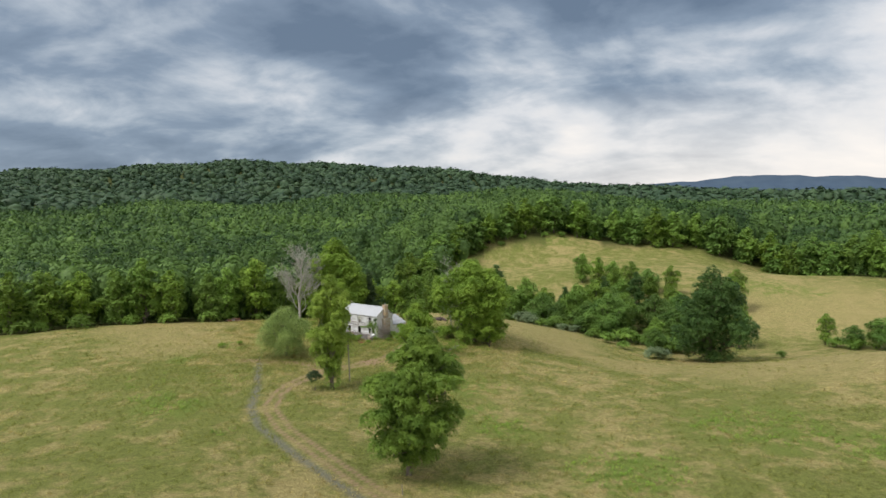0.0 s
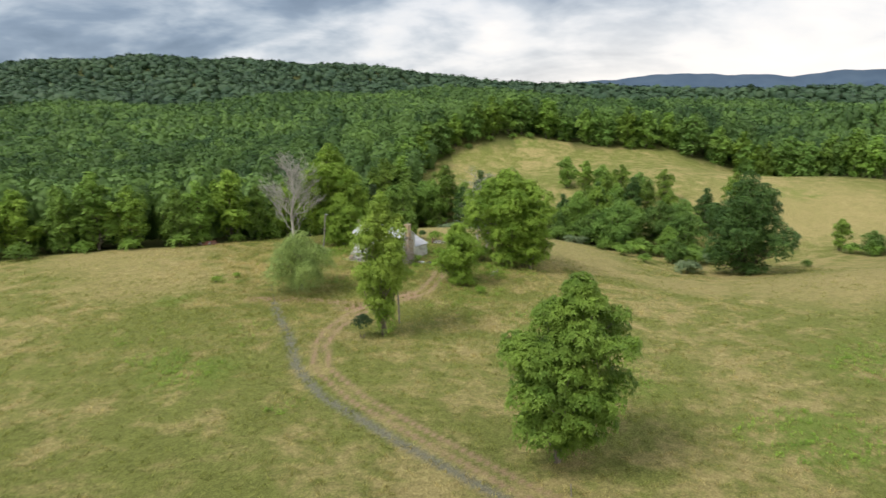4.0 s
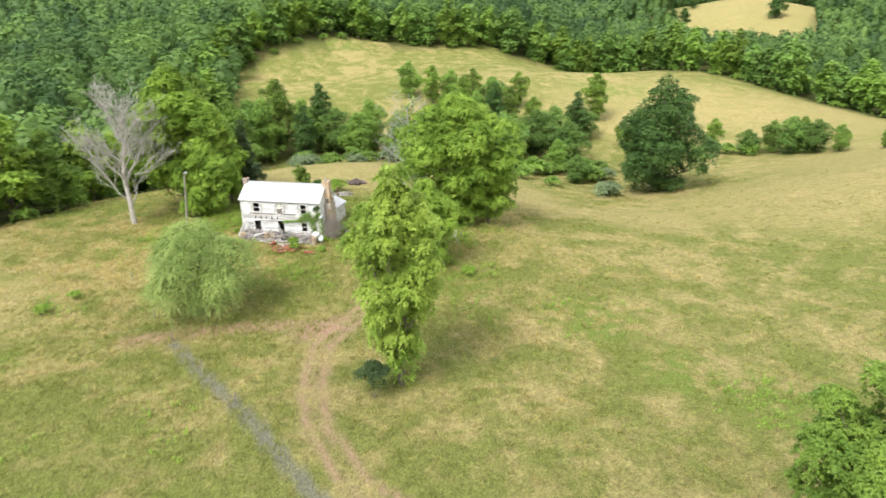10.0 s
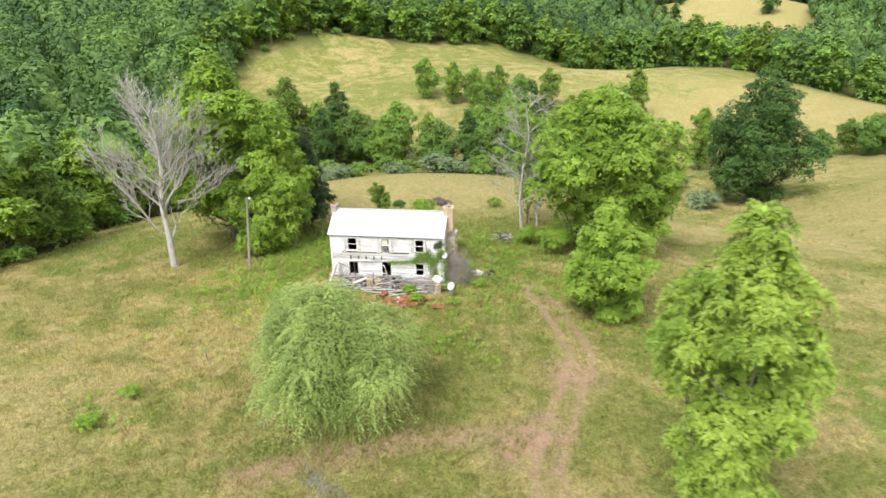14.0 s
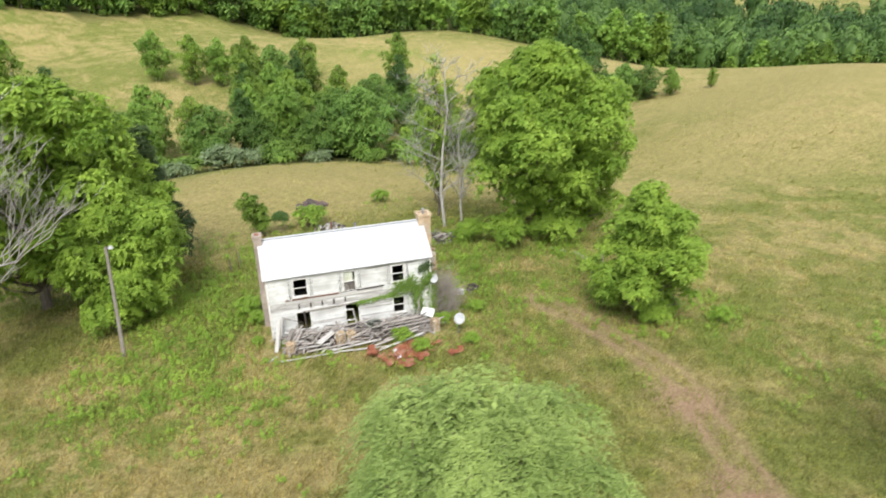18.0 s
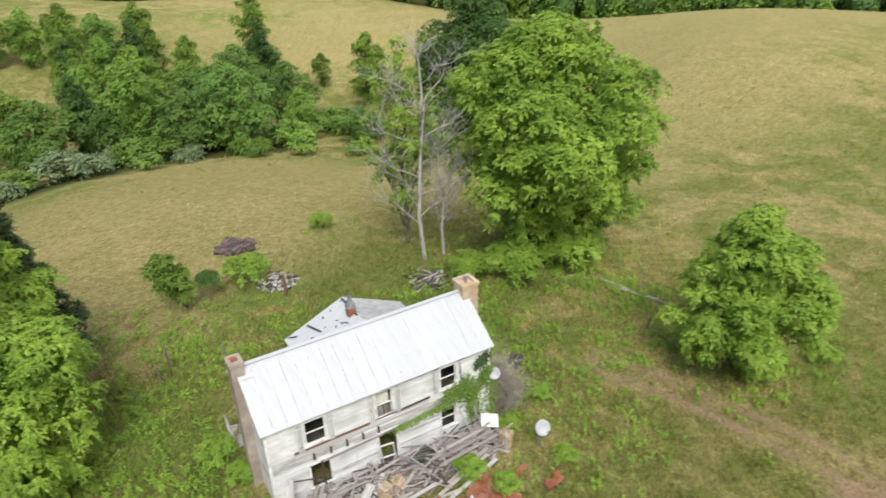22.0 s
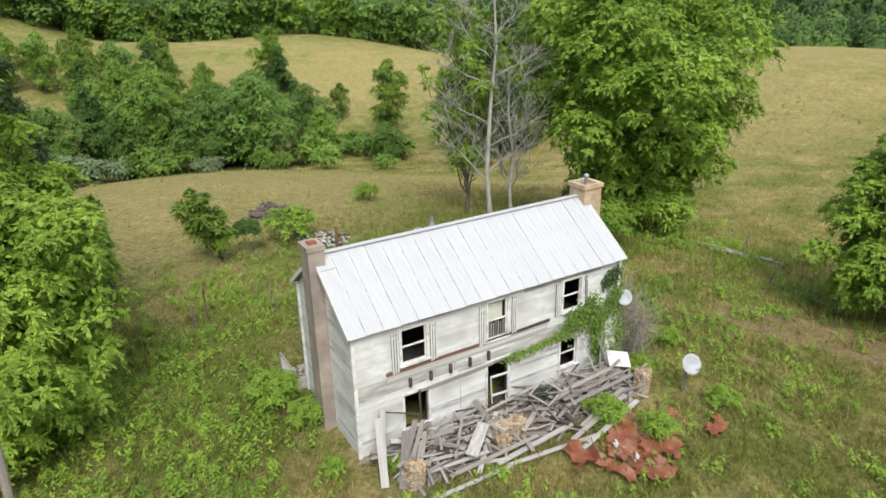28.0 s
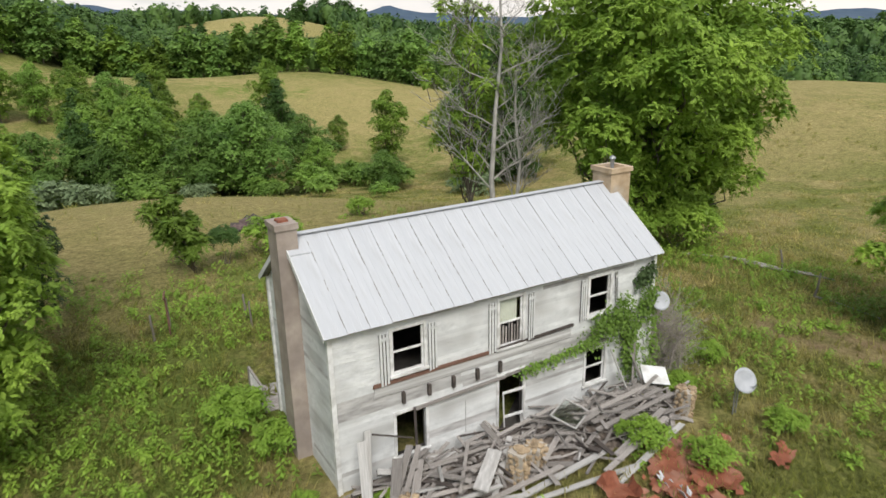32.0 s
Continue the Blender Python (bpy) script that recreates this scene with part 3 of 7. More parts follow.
def tree_meshes(seed, h, width, bare=0.2, lobes=22, leaves=9000, leaf=0.42, kind="walnut", trunk=0.3, wide_at=0.5, lump=0.3, droop=0.1, lean=0.0, bark=None, low=0.35, slim=0.2, per=9, cone=False, tri=False):
    """Trunk with limbs, and a crown of many arching leaf sprays, for a tree that stands at the origin."""
    rng = np.random.default_rng(seed)
    blobs = tree_blobs(rng, h, width, bare, lobes, wide_at, lump, cone)
    if lean:
        blobs = [(x + lean * z, y, z, r, s) for x, y, z, r, s in blobs]
    pieces = []
    top = h * 0.82
    v, spine = bough(rng, (0, 0, -0.5), (lean * top, 0, top), trunk, trunk * 0.22, 0.05, 7, 9)
    pieces.append(v)
    for x, y, z, r, s in blobs:
        t = min(0.9, max(0.12, (z - 0.28 * h) / top))
        k = t * (len(spine) - 1)
        p = spine[int(k)] + (spine[min(int(k) + 1, len(spine) - 1)] - spine[int(k)]) * (k % 1)
        pieces.append(bough(rng, p, (x, y, z), trunk * 0.36 * (1 - 0.6 * t), 0.03, 0.18, 4, 5)[0])
    tv, tf = join_pieces(pieces)
    outer = fronds(rng, blobs, leaves, leaf * (1.5 if tri else 2.0), leaf, per, low, 0.3 + droop, slim, 0.9 if tri else 0.5, tri=tri, rays=4 if tri else 6)
    within = inner_leaves(rng, blobs, leaves // 7, leaf * 1.7, tri=tri)
    lv, lf = join_pieces([outer, within])
    return mesh_from("trunk", tv, tf, bark or BARK, True), mesh_from("crown", lv, lf, LEAF[kind])


def tree(name, x, y, meshes, label, category="tree", turn=0.0, size=1.0, group="", sink=0.0):
    root = new(name)
    root.empty_display_size = 0.5
    root.matrix_world = pose(x, y, ground_z(x, y) - sink, 0, 0, turn) @ Matrix.Scale(size, 4)
    for part_name, me in zip(("trunk", "crown", "vine"), meshes):
        if me is None:
            continue
        o = new(part_name, me)
        o.parent = root
    return tagged(root, label, category, group)


def shrub_mesh(seed, h, width, leaves, leaf, kind, lobes=9, droop=0.0):
    rng = np.random.default_rng(seed)
    blobs = []
    for i in range(lobes):
        a, r = i * 2.4 + rng.uniform(-0.4, 0.4), width * math.sqrt((i + 0.3) / lobes) * 0.68
        s = width * rng.uniform(0.30, 0.46)
        z = h * (1 - 0.55 * (r / width) ** 2) - s * 0.75
        blobs.append((r * math.cos(a), r * math.sin(a), max(z, s * 0.4), s, s * 0.8))
    pieces = [fronds(rng, blobs, leaves, leaf * 2.0, leaf * 0.8, 7, 0.3, 0.3 + droop, 0.27), inner_leaves(rng, blobs, leaves // 5, leaf * 1.1)]
    lv, lf = join_pieces(pieces)
    lv[:, 2] = np.maximum(lv[:, 2], 0.03)
    return mesh_from("foliage", lv, lf, LEAF[kind])


def shrub(name, x, y, me, label, turn=0.0, size=1.0, group="", category="shrub", sink=0.0):
    root = new(name)
    root.matrix_world = pose(x, y, ground_z(x, y) - sink, 0, 0, turn) @ Matrix.Scale(size, 4)
    for part_name, m in (("foliage", me), ("stem", shrub_stems())):
        o = new(part_name, m)
        o.parent = root
    return tagged(root, label, category, group)


STEMS = []


def shrub_stems():
    if not STEMS:
        rng = np.random.default_rng(2)
        pieces = [bough(rng, (0.1 * math.cos(i * 1.3), 0.1 * math.sin(i * 1.3), -0.2), (0.55 * math.cos(i * 1.3), 0.55 * math.sin(i * 1.3), 1.0), 0.045, 0.012, 0.12, 3, 5)[0] for i in range(5)]
        v, f = join_pieces(pieces)
        STEMS.append(mesh_from("stems", v, f, BARK, True))
    return STEMS[0]


def willow_meshes(seed, h, width):
    """A weeping willow: tousled billows from which leafy strands hang."""
    rng = np.random.default_rng(seed)
    pieces = []
    v, spine = bough(rng, (0, 0, -0.4), (0.2, 0.1, h * 0.55), 0.34, 0.16, 0.06, 5, 8)
    pieces.append(v)
    heads = []
    for i in range(34):
        a, f = i * 2.4, math.sqrt((i + 0.4) / 34)
        r = width * 0.86 * f
        z = h * (1 - 0.40 * f ** 2.2) * rng.uniform(0.88, 1.0)
        heads.append((r * math.cos(a), r * math.sin(a), z))
        pieces.append(bough(rng, spine[2 + i % 4], heads[-1], 0.09, 0.02, 0.16, 5, 5)[0])
    tv, tf = join_pieces(pieces)
    blobs = tree_blobs(rng, h * 0.95, width * 0.90, 0.10, 24, 0.46, 0.40)
    long = fronds(rng, blobs, 62000, 1.35, 0.17, 15, 0.3, 0.8, 0.15, 0.8, rays=5)
    hung = fronds(rng, [b for b in blobs if b[2] < h * 0.75], 28000, 1.8, 0.17, 17, 0.6, 1.3, 0.14, 0.6, rays=4)
    within = inner_leaves(rng, blobs, 7000, 0.26)
    lv, lf = join_pieces([long, hung, within])
    lv[:, 2] = np.maximum(lv[:, 2], 0.15)
    return mesh_from("trunk", tv, tf, BARK, True), mesh_from("crown", lv, lf, LEAF["willow"])


def bare_tree_mesh(seed, h, width, trunk=0.3, levels=4, upright=0.75, first=0.22, twig=0.012):
    """A leafless tree: forks down to fine twigs."""
    rng = np.random.default_rng(seed)
    pieces = []

    def grow(p, way, length, r, level):
        end = p + way * length
        v, pts = bough(rng, p, end, r, r * (0.55 if level else 0.3), 0.10 if level else 0.03, 4 if level < 3 else 2, 8 if level == 0 else 5 if level < 2 else 3)
        pieces.append(v)
        if level >= levels:
            return
        count = (18, 9, 6, 4, 3)[level]
        for i in range(count):
            t = first + (1 - first) * (i + rng.uniform(0.2, 0.9)) / count if level == 0 else rng.uniform(0.25, 1.0)
            k = min(t, 0.999) * (len(pts) - 1)
            q = pts[int(k)] + (pts[int(k) + 1] - pts[int(k)]) * (k % 1)
            a = i * 2.4 + rng.uniform(-0.6, 0.6)
            side = np.array([math.cos(a), math.sin(a), 0.0])
            w = way * upright * (0.8 if level == 0 else 1.0) + side * (0.72 if level == 0 else 0.5) + np.array([0, 0, 0.16]) + rng.normal(size=3) * 0.12
            w /= np.linalg.norm(w)
            ln = length * (0.52 * (1.15 - 0.55 * t) if level == 0 else 0.55 * rng.uniform(0.6, 1.1))
            grow(q, w, ln * (width if level == 0 else 1), max(twig, r * (0.32 if level == 0 else 0.5) * (1.1 - 0.5 * t)), level + 1)

    grow(np.array([0, 0, -0.4]), np.array([0.03, 0.0, 1.0]), h, trunk, 0)
    first_piece, rest = join_pieces(pieces[:1]), join_pieces(pieces[1:])
    return mesh_from("trunk", first_piece[0], first_piece[1], DEADWOOD, True), mesh_from("branchwork", rest[0], rest[1], DEADWOOD, True)


# -- the trees round the house --
def bare_tree(name, x, y, me, label, turn):
    root = new(name)
    root.matrix_world = pose(x, y, ground_z(x, y), 0, 0, turn)
    for part_name, m in zip(("trunk", "branchwork"), me):
        o = new(part_name, m)
        o.parent = root
    return tagged(root, label, "tree")


def farm_trees():
    t = tree_meshes(11, 17.9, 6.2, bare=0.05, lobes=58, leaves=210000, leaf=0.16, kind="shade", trunk=0.36, wide_at=0.52, lump=0.30, lean=0.11, slim=0.22)
    tree("walnut_tree", -4.6, 79.4, t, "tall broad-crowned green walnut tree standing alone beside the dirt track")
    t = tree_meshes(12, 19.6, 3.9, bare=0.12, lobes=34, leaves=100000, leaf=0.17, kind="bright", trunk=0.38, wide_at=0.55, lump=0.42, droop=0.5)
    rng = np.random.default_rng(3)
    col = [(0.2 * math.sin(i), 0.2 * math.cos(i * 1.3), 1.5 + i * 0.9, 1.15, 1.1) for i in range(10)]
    v, f = fronds(rng, col, 9000, 0.5, 0.2, 7, 0.5, 0.7, 0.26)
    tree("locust_tree", -19.3, 113.0, (*t, mesh_from("vine", v, f, LEAF["weed"])), "tall narrow yellow-green tree hung with vines beside the track")
    tree("willow_tree", -32.4, 135.2, willow_meshes(13, 9.6, 6.1), "round weeping willow with drooping pale green strands")
    t = tree_meshes(14, 10.8, 4.0, bare=0.03, lobes=54, leaves=84000, leaf=0.165, kind="walnut", trunk=0.2, wide_at=0.36, lump=0.29, slim=0.22)
    tree("young_walnut_tree", -5.7, 135.8, t, "young bright green walnut tree with low branches in weeds")
    bare_tree("dead_tree", -36.8, 169.6, bare_tree_mesh(15, 15.6, 0.95, 0.40, 4, 0.85, 0.16, 0.014), "tall leafless dead tree with pale grey branching limbs", 40)
    t = tree_meshes(16, 22.0, 8.0, bare=0.08, lobes=70, leaves=120000, leaf=0.25, kind="walnut", trunk=0.42, wide_at=0.42, lump=0.27, slim=0.22)
    tree("walnut_tree", -28.6, 176.0, t, "large spreading green walnut tree behind the utility pole")
    t = tree_meshes(26, 10.6, 4.5, bare=0.03, lobes=60, leaves=110000, leaf=0.15, kind="walnut", trunk=0.32, wide_at=0.4, lump=0.29, droop=0.3, slim=0.22)
    tree("walnut_tree", -26.2, 168.3, t, "bright green walnut tree with boughs down to the weeds")
    t = tree_meshes(30, 12.6, 3.1, bare=0.06, lobes=44, leaves=68000, leaf=0.15, kind="walnut", trunk=0.2, wide_at=0.5, lump=0.36, droop=0.3, slim=0.22)
    tree("walnut_tree", -22.4, 171.6, t, "slim bright green walnut tree in front of the cedar")
    t = tree_meshes(27, 12.6, 3.3, bare=0.0, lobes=60, leaves=60000, leaf=0.13, kind="cedar", trunk=0.22, wide_at=0.12, lump=0.30, droop=0.1, cone=True)
    tree("cedar_tree", -19.4, 173.4, t, "dark green cedar beside the walnut trees")
    t = tree_meshes(17, 18.9, 8.4, bare=0.09, lobes=76, leaves=190000, leaf=0.20, kind="walnut", trunk=0.45, wide_at=0.50, lump=0.27, slim=0.22)
    tree("walnut_tree", 6.4, 149.7, t, "large round green walnut tree behind the house")
    t = tree_meshes(28, 10.5, 4.2, bare=0.08, lobes=34, leaves=44000, leaf=0.2, kind="walnut", trunk=0.3, wide_at=0.45, lump=0.29, slim=0.22)
    tree("walnut_tree", 9.8, 146.8, t, "lower green walnut tree beside the large one")
    bare_tree("dead_tree", 1.6, 157.8, bare_tree_mesh(18, 15.6, 0.60, 0.19, 3, 0.42, 0.12, 0.013), "slender leafless grey tree beside the large walnut", 10)
    bare_tree("dead_tree", 3.2, 156.8, bare_tree_mesh(20, 10.5, 0.5, 0.15, 3, 1.0, 0.2, 0.012), "lower leafless grey tree beside the slender one", 75)
    t = tree_meshes(29, 16.5, 3.7, bare=0.16, lobes=26, leaves=15000, leaf=0.18, kind="walnut", trunk=0.16, wide_at=0.6, lump=0.26)
    tree("sapling", 4.4, 160.4, t, "thin half-bare green tree behind the grey dead one")
    t = tree_meshes(19, 25.5, 10.3, bare=0.0, lobes=80, leaves=90000, leaf=0.32, kind="oak", trunk=0.6, wide_at=0.38, lump=0.25, slim=0.36, per=5, tri=True)
    tree("oak_tree", 69.5, 173.0, t, "huge dark green oak at the foot of the pasture slope", sink=0.5)


farm_trees()


def valley_plants():
    """Trees and bushes of the wet hollow behind the house."""
    kinds = [tree_meshes(60, 15, 5.2, 0.04, 34, 21000, 0.29, "wood", 0.3, 0.5, 0.31, slim=0.34, per=5, tri=True), tree_meshes(61, 15, 4.2, 0.06, 28, 19000, 0.27, "edge", 0.28, 0.55, 0.34, slim=0.34, per=5, tri=True), tree_meshes(62, 12, 6.0, 0.03, 40, 23000, 0.28, "broad", 0.3, 0.42, 0.29, slim=0.34, per=5, tri=True), tree_meshes(63, 15, 3.2, 0.05, 24, 15000, 0.28, "oak", 0.26, 0.55, 0.38, slim=0.34, per=5, tri=True)]
    spots = [(63, 272, 1, 0.88), (68, 268, 0, 0.82), (74, 264, 1, 0.86), (80, 261, 2, 0.85), (87, 256, 1, 0.82), (104, 237, 1, 1.05), (97, 216, 1, 0.55), (89, 201, 1, 1.05), (92, 228, 2, 0.8), (58, 280, 0, 0.85), (65.6, 256, 1, 0.95), (60, 250, 3, 0.9), (75.3, 243.6, 1, 0.9), (54, 242, 1, 1.0), (70, 243, 3, 1.05), (51.2, 208.8, 2, 1.2), (57.5, 214, 0, 0.95), (86.6, 224.3, 3, 1.05), (80, 227, 2, 1.0), (64.7, 204, 0, 0.6), (7.8, 262.4, 1, 1.45), (14, 258, 0, 1.1), (20.6, 262, 3, 1.25), (28, 252, 2, 0.9), (36, 240, 1, 0.9), (42, 232, 3, 0.95), (40, 224, 2, 0.85), (-14, 268, 1, 1.6), (-6, 258, 0, 1.2), (60, 190, 2, 0.6), (48, 236, 0, 0.95), (60, 236, 2, 1.1), (66, 248, 0, 0.85), (82, 240, 1, 0.7), (30, 246, 0, 1.1), (22, 254, 2, 1.15), (12, 250, 3, 1.1), (2, 256, 0, 1.25), (0, 266, 2, 1.3), (-8, 250, 1, 1.2), (70, 222, 2, 1.1), (62, 226, 0, 0.85), (74, 212, 2, 1.0), (44, 222, 0, 1.05), (52, 228, 1, 1.15), (58, 220, 2, 1.1), (34, 232, 2, 1.0), (24, 240, 0, 0.95), (46, 214, 2, 0.9)]
    rng = random.Random(6)
    for x, y, k, s in spots:
        tree("valley_tree", x, y, kinds[k], ("leafy green tree in the damp hollow", "tall pale green tree in the damp hollow", "broad dark green tree in the damp hollow", "narrow dark green tree in the damp hollow")[k], "tree", rng.uniform(0, 360), s, "trees in the hollow", 0.4)
    olive, dark = shrub_mesh(70, 2.8, 2.7, 1500, 0.42, "olive", 12), shrub_mesh(71, 3.0, 2.6, 1400, 0.44, "wood", 11)
    for x, y, s in ((-10, 219, 1.0), (2, 222, 0.9), (15, 219, 0.9), (17, 220, 0.7), (28, 217, 1.1), (41, 210, 0.8), (55, 173, 1.15), (58, 176.5, 0.9), (36, 219, 1.2), (5, 226, 1.3)):
        shrub("olive_bush", x, y, olive, "rounded silvery grey-green bush at the pasture edge", rng.uniform(0, 360), s, "bushes along the hollow", sink=0.15)
    for x, y, s in ((47.8, 194.7, 0.95), (59, 201, 1.0), (50, 186, 0.75), (66, 192, 0.9), (113, 192, 1.0), (115, 186, 1.1), (20, 222, 1.0), (30, 222, 1.1), (46, 204, 0.9), (92, 181, 0.6), (-20, 221, 1.0), (44, 200, 0.7)):
        shrub("green_bush", x, y, dark, "dense dark green bush in the hollow", rng.uniform(0, 360), s, "bushes along the hollow", sink=0.15)
    for i in range(26):
        f = rng.random()
        x, y = 2 + 72 * f + rng.uniform(-4, 4), 236 - 44 * f + rng.uniform(-7, 9)
        shrub("green_bush", x, y, dark if i % 8 else olive, "dense dark green bush in the hollow" if i % 8 else "rounded silvery grey-green bush at the pasture edge", rng.uniform(0, 360), rng.uniform(0.7, 1.5), "bushes along the hollow", sink=0.15)
    for x, y, k, s in ((116, 188, 2, 0.60), (119, 183, 0, 0.62), (120, 178, 2, 0.85), (122, 173, 2, 0.75), (123, 167, 0, 0.5), (127, 180, 1, 0.6)):
        tree("low_tree", x, y, kinds[k], "low bushy green tree beyond the pasture crest", "tree", rng.uniform(0, 360), s, "low trees beyond the crest", 0.5)
    for x, y, s in ((113, 197, 0.64), (126, 158, 0.34)):
        tree("small_tree", x, y, kinds[1], "small green tree alone in the far pasture", "tree", 40, s, "", 0.1)


valley_plants()


# -- woods --
WOOD_EDGE = [(-150, 160), (-110, 169), (-76, 177), (-61, 181), (-50, 192), (-42, 207), (-22, 222), (-4, 228)]
FAR_EDGE = [(-9, 252), (-7, 288), (-1, 321), (14, 348), (34, 358), (58, 366), (82, 368), (106, 352), (134, 350), (161, 341), (176, 304), (190, 262), (191, 232), (196, 203), (218, 184)]


EAST_EDGE = [(222, 182), (213, 150), (210, 126), (208, 100), (217, 80), (227, 50), (237, 10)]


def along(line, step, rng, jitter):
    for (ax, ay), (bx, by) in zip(line, line[1:]):
        n = max(1, int(math.hypot(bx - ax, by - ay) / step))
        for i in range(n):
            t = (i + rng.uniform(0.1, 0.9)) / n
            yield ax + (bx - ax) * t + rng.uniform(-jitter, jitter), ay + (by - ay) * t + rng.uniform(-jitter, jitter)


def edge_trees():
    """The front row of the woods, tree by tree."""
    rng = random.Random(12)
    near = [tree_meshes(80 + i, 16.5, (4.6, 5.4, 4.0, 5.0)[i], 0.04, 30, 9000, 0.48, ("wood", "edge", "broad", "walnut")[i], 0.3, (0.5, 0.45, 0.58, 0.5)[i], 0.33, slim=0.36, per=5, tri=True) for i in range(4)]
    far = [tree_meshes(90 + i, 15.0, (4.6, 5.2, 3.8)[i], 0.05, 22, 3200, 0.8, ("wood", "broad", "edge")[i], 0.3, 0.5, 0.35, slim=0.4, per=5, tri=True) for i in range(3)]
    label = ("full green broadleaf tree at the wood's edge", "spreading fresh green tree at the wood's edge", "narrow green tree at the wood's edge", "pale yellow-green tree at the wood's edge")
    for x, y in along(WOOD_EDGE, 6.0, rng, 1.6):
        k = rng.choice((0, 0, 1, 1, 2, 2, 3))
        tree("edge_tree", x, y, near[k], label[k], "tree", rng.uniform(0, 360), rng.uniform(0.8, 1.12), "trees along the near wood edge", 0.4)
    for x, y in along(FAR_EDGE, 6.5, rng, 1.8):
        k = rng.choice((0, 0, 1, 2))
        tree("edge_tree", x, y, far[k], label[k], "tree", rng.uniform(0, 360), rng.uniform(0.95, 1.4), "trees along the far wood edge", 0.4)
    bush = shrub_mesh(72, 3.2, 2.8, 900, 0.55, "wood", 11)
    for x, y in along([(a, b - 4.5) for a, b in WOOD_EDGE], 7.0, rng, 1.2):
        shrub("edge_bush", x, y, bush, "green bush at the foot of the wood", rng.uniform(0, 360), rng.uniform(0.6, 1.15), "bushes along the near wood edge", sink=0.2)
    for x, y in along([(a * 0.985 + 1.2, b - 3.5) for a, b in FAR_EDGE], 11.0, rng, 1.2):
        shrub("edge_bush", x, y, bush, "green bush at the foot of the wood", rng.uniform(0, 360), rng.uniform(0.5, 1.0), "bushes along the far wood edge", sink=0.2)
    for x, y in along(EAST_EDGE, 8.0, rng, 3.0):
        k = rng.choice((0, 1, 2))
        tree("edge_tree", x, y, far[k], label[k], "tree", rng.uniform(0, 360), rng.uniform(0.55, 1.1), "trees along the east wood edge", 0.4)
        shrub("edge_bush", x - rng.uniform(3, 6), y, bush, "green bush at the foot of the wood", rng.uniform(0, 360), rng.uniform(0.6, 1.3), "bushes along the east wood edge", sink=0.2)
    oak = tree_meshes(95, 15, 5.5, 0.04, 26, 2600, 0.9, "oak", 0.4, 0.45, 0.33, slim=0.4, per=5, tri=True)
    for x, y, s in ((424, 468, 0.75), (431, 461, 0.6), (366, 377, 1.05), (372, 455, 0.8), (366, 448, 0.5), (335, 425, 0.7), (328, 430, 0.8), (445, 395, 1.6), (440, 380, 1.5), (425, 368, 1.4), (432, 408, 1.3), (400, 280, 1.1), (440, 200, 1.3), (470, 230, 1.0), (420, 250, 0.9), (318, 92, 1.5), (330, 70, 1.3), (345, 108, 1.6), (352, 58, 1.2), (372, 84, 1.5), (380, 118, 1.4), (392, 40, 1.5), (398, 98, 1.7), (415, 62, 1.4), (425, 110, 1.6), (436, 30, 1.5), (445, 88, 1.6)):
        tree("field_oak", x, y, oak, "dark green tree in a distant pasture", "tree", rng.uniform(0, 360), s, "trees in distant pastures", 0.4)


edge_trees()


def crown_template(seed, quads, leaf):
    """A unit crown, 1 high and about 0.6 wide, for woodland that nobody could count: a billowed dome with leafy relief."""
    rng = np.random.default_rng(seed)
    blobs = [(0, 0, 0.56, 0.24, 0.34), (0, 0, 0.26, 0.21, 0.24)]
    for i in range(11):
        a, f = i * 2.4 + rng.uniform(-0.4, 0.4), (i + rng.uniform(0.2, 0.8)) / 11
        r = 0.235 * math.sqrt(1 - (0.92 * f) ** 2) * rng.uniform(0.75, 1.1)
        size = rng.uniform(0.085, 0.14)
        blobs.append((r * math.cos(a), r * math.sin(a), 0.42 + 0.46 * f, size, size * 0.85))
    at, out = shell_points(rng, blobs, quads * 2, 0.9, 0.35)
    keep = ~buried(at, blobs, 0.86)
    at, out = at[keep][:quads], out[keep][:quads]
    leaves = leaf_quads(rng, at, out, leaf, 0.05, 1.2, 0.16, tri=True, lift=0.12, slim=0.5)
    seg, rings = (9, 4) if quads > 200 else (6, 3)
    v, f = [(0, 0, 0.84)], []
    for j in range(1, rings + 1):
        t = j / rings
        for i in range(seg):
            a = 2 * math.pi * i / seg + 0.3 * j
            r = 0.22 * math.sin(t * 0.88 * math.pi) * rng.uniform(0.82, 1.16)
            v.append((r * math.cos(a), r * math.sin(a), 0.84 - 0.78 * t ** 1.6))
    for i in range(seg):
        k = (i + 1) % seg
        f.append((0, 1 + i, 1 + k))
        for j in range(rings - 1):
            p, q = 1 + j * seg, 1 + (j + 1) * seg
            f += [(p + i, q + i, q + k), (p + i, q + k, p + k)]
    return join_pieces([leaves, (v, f)])


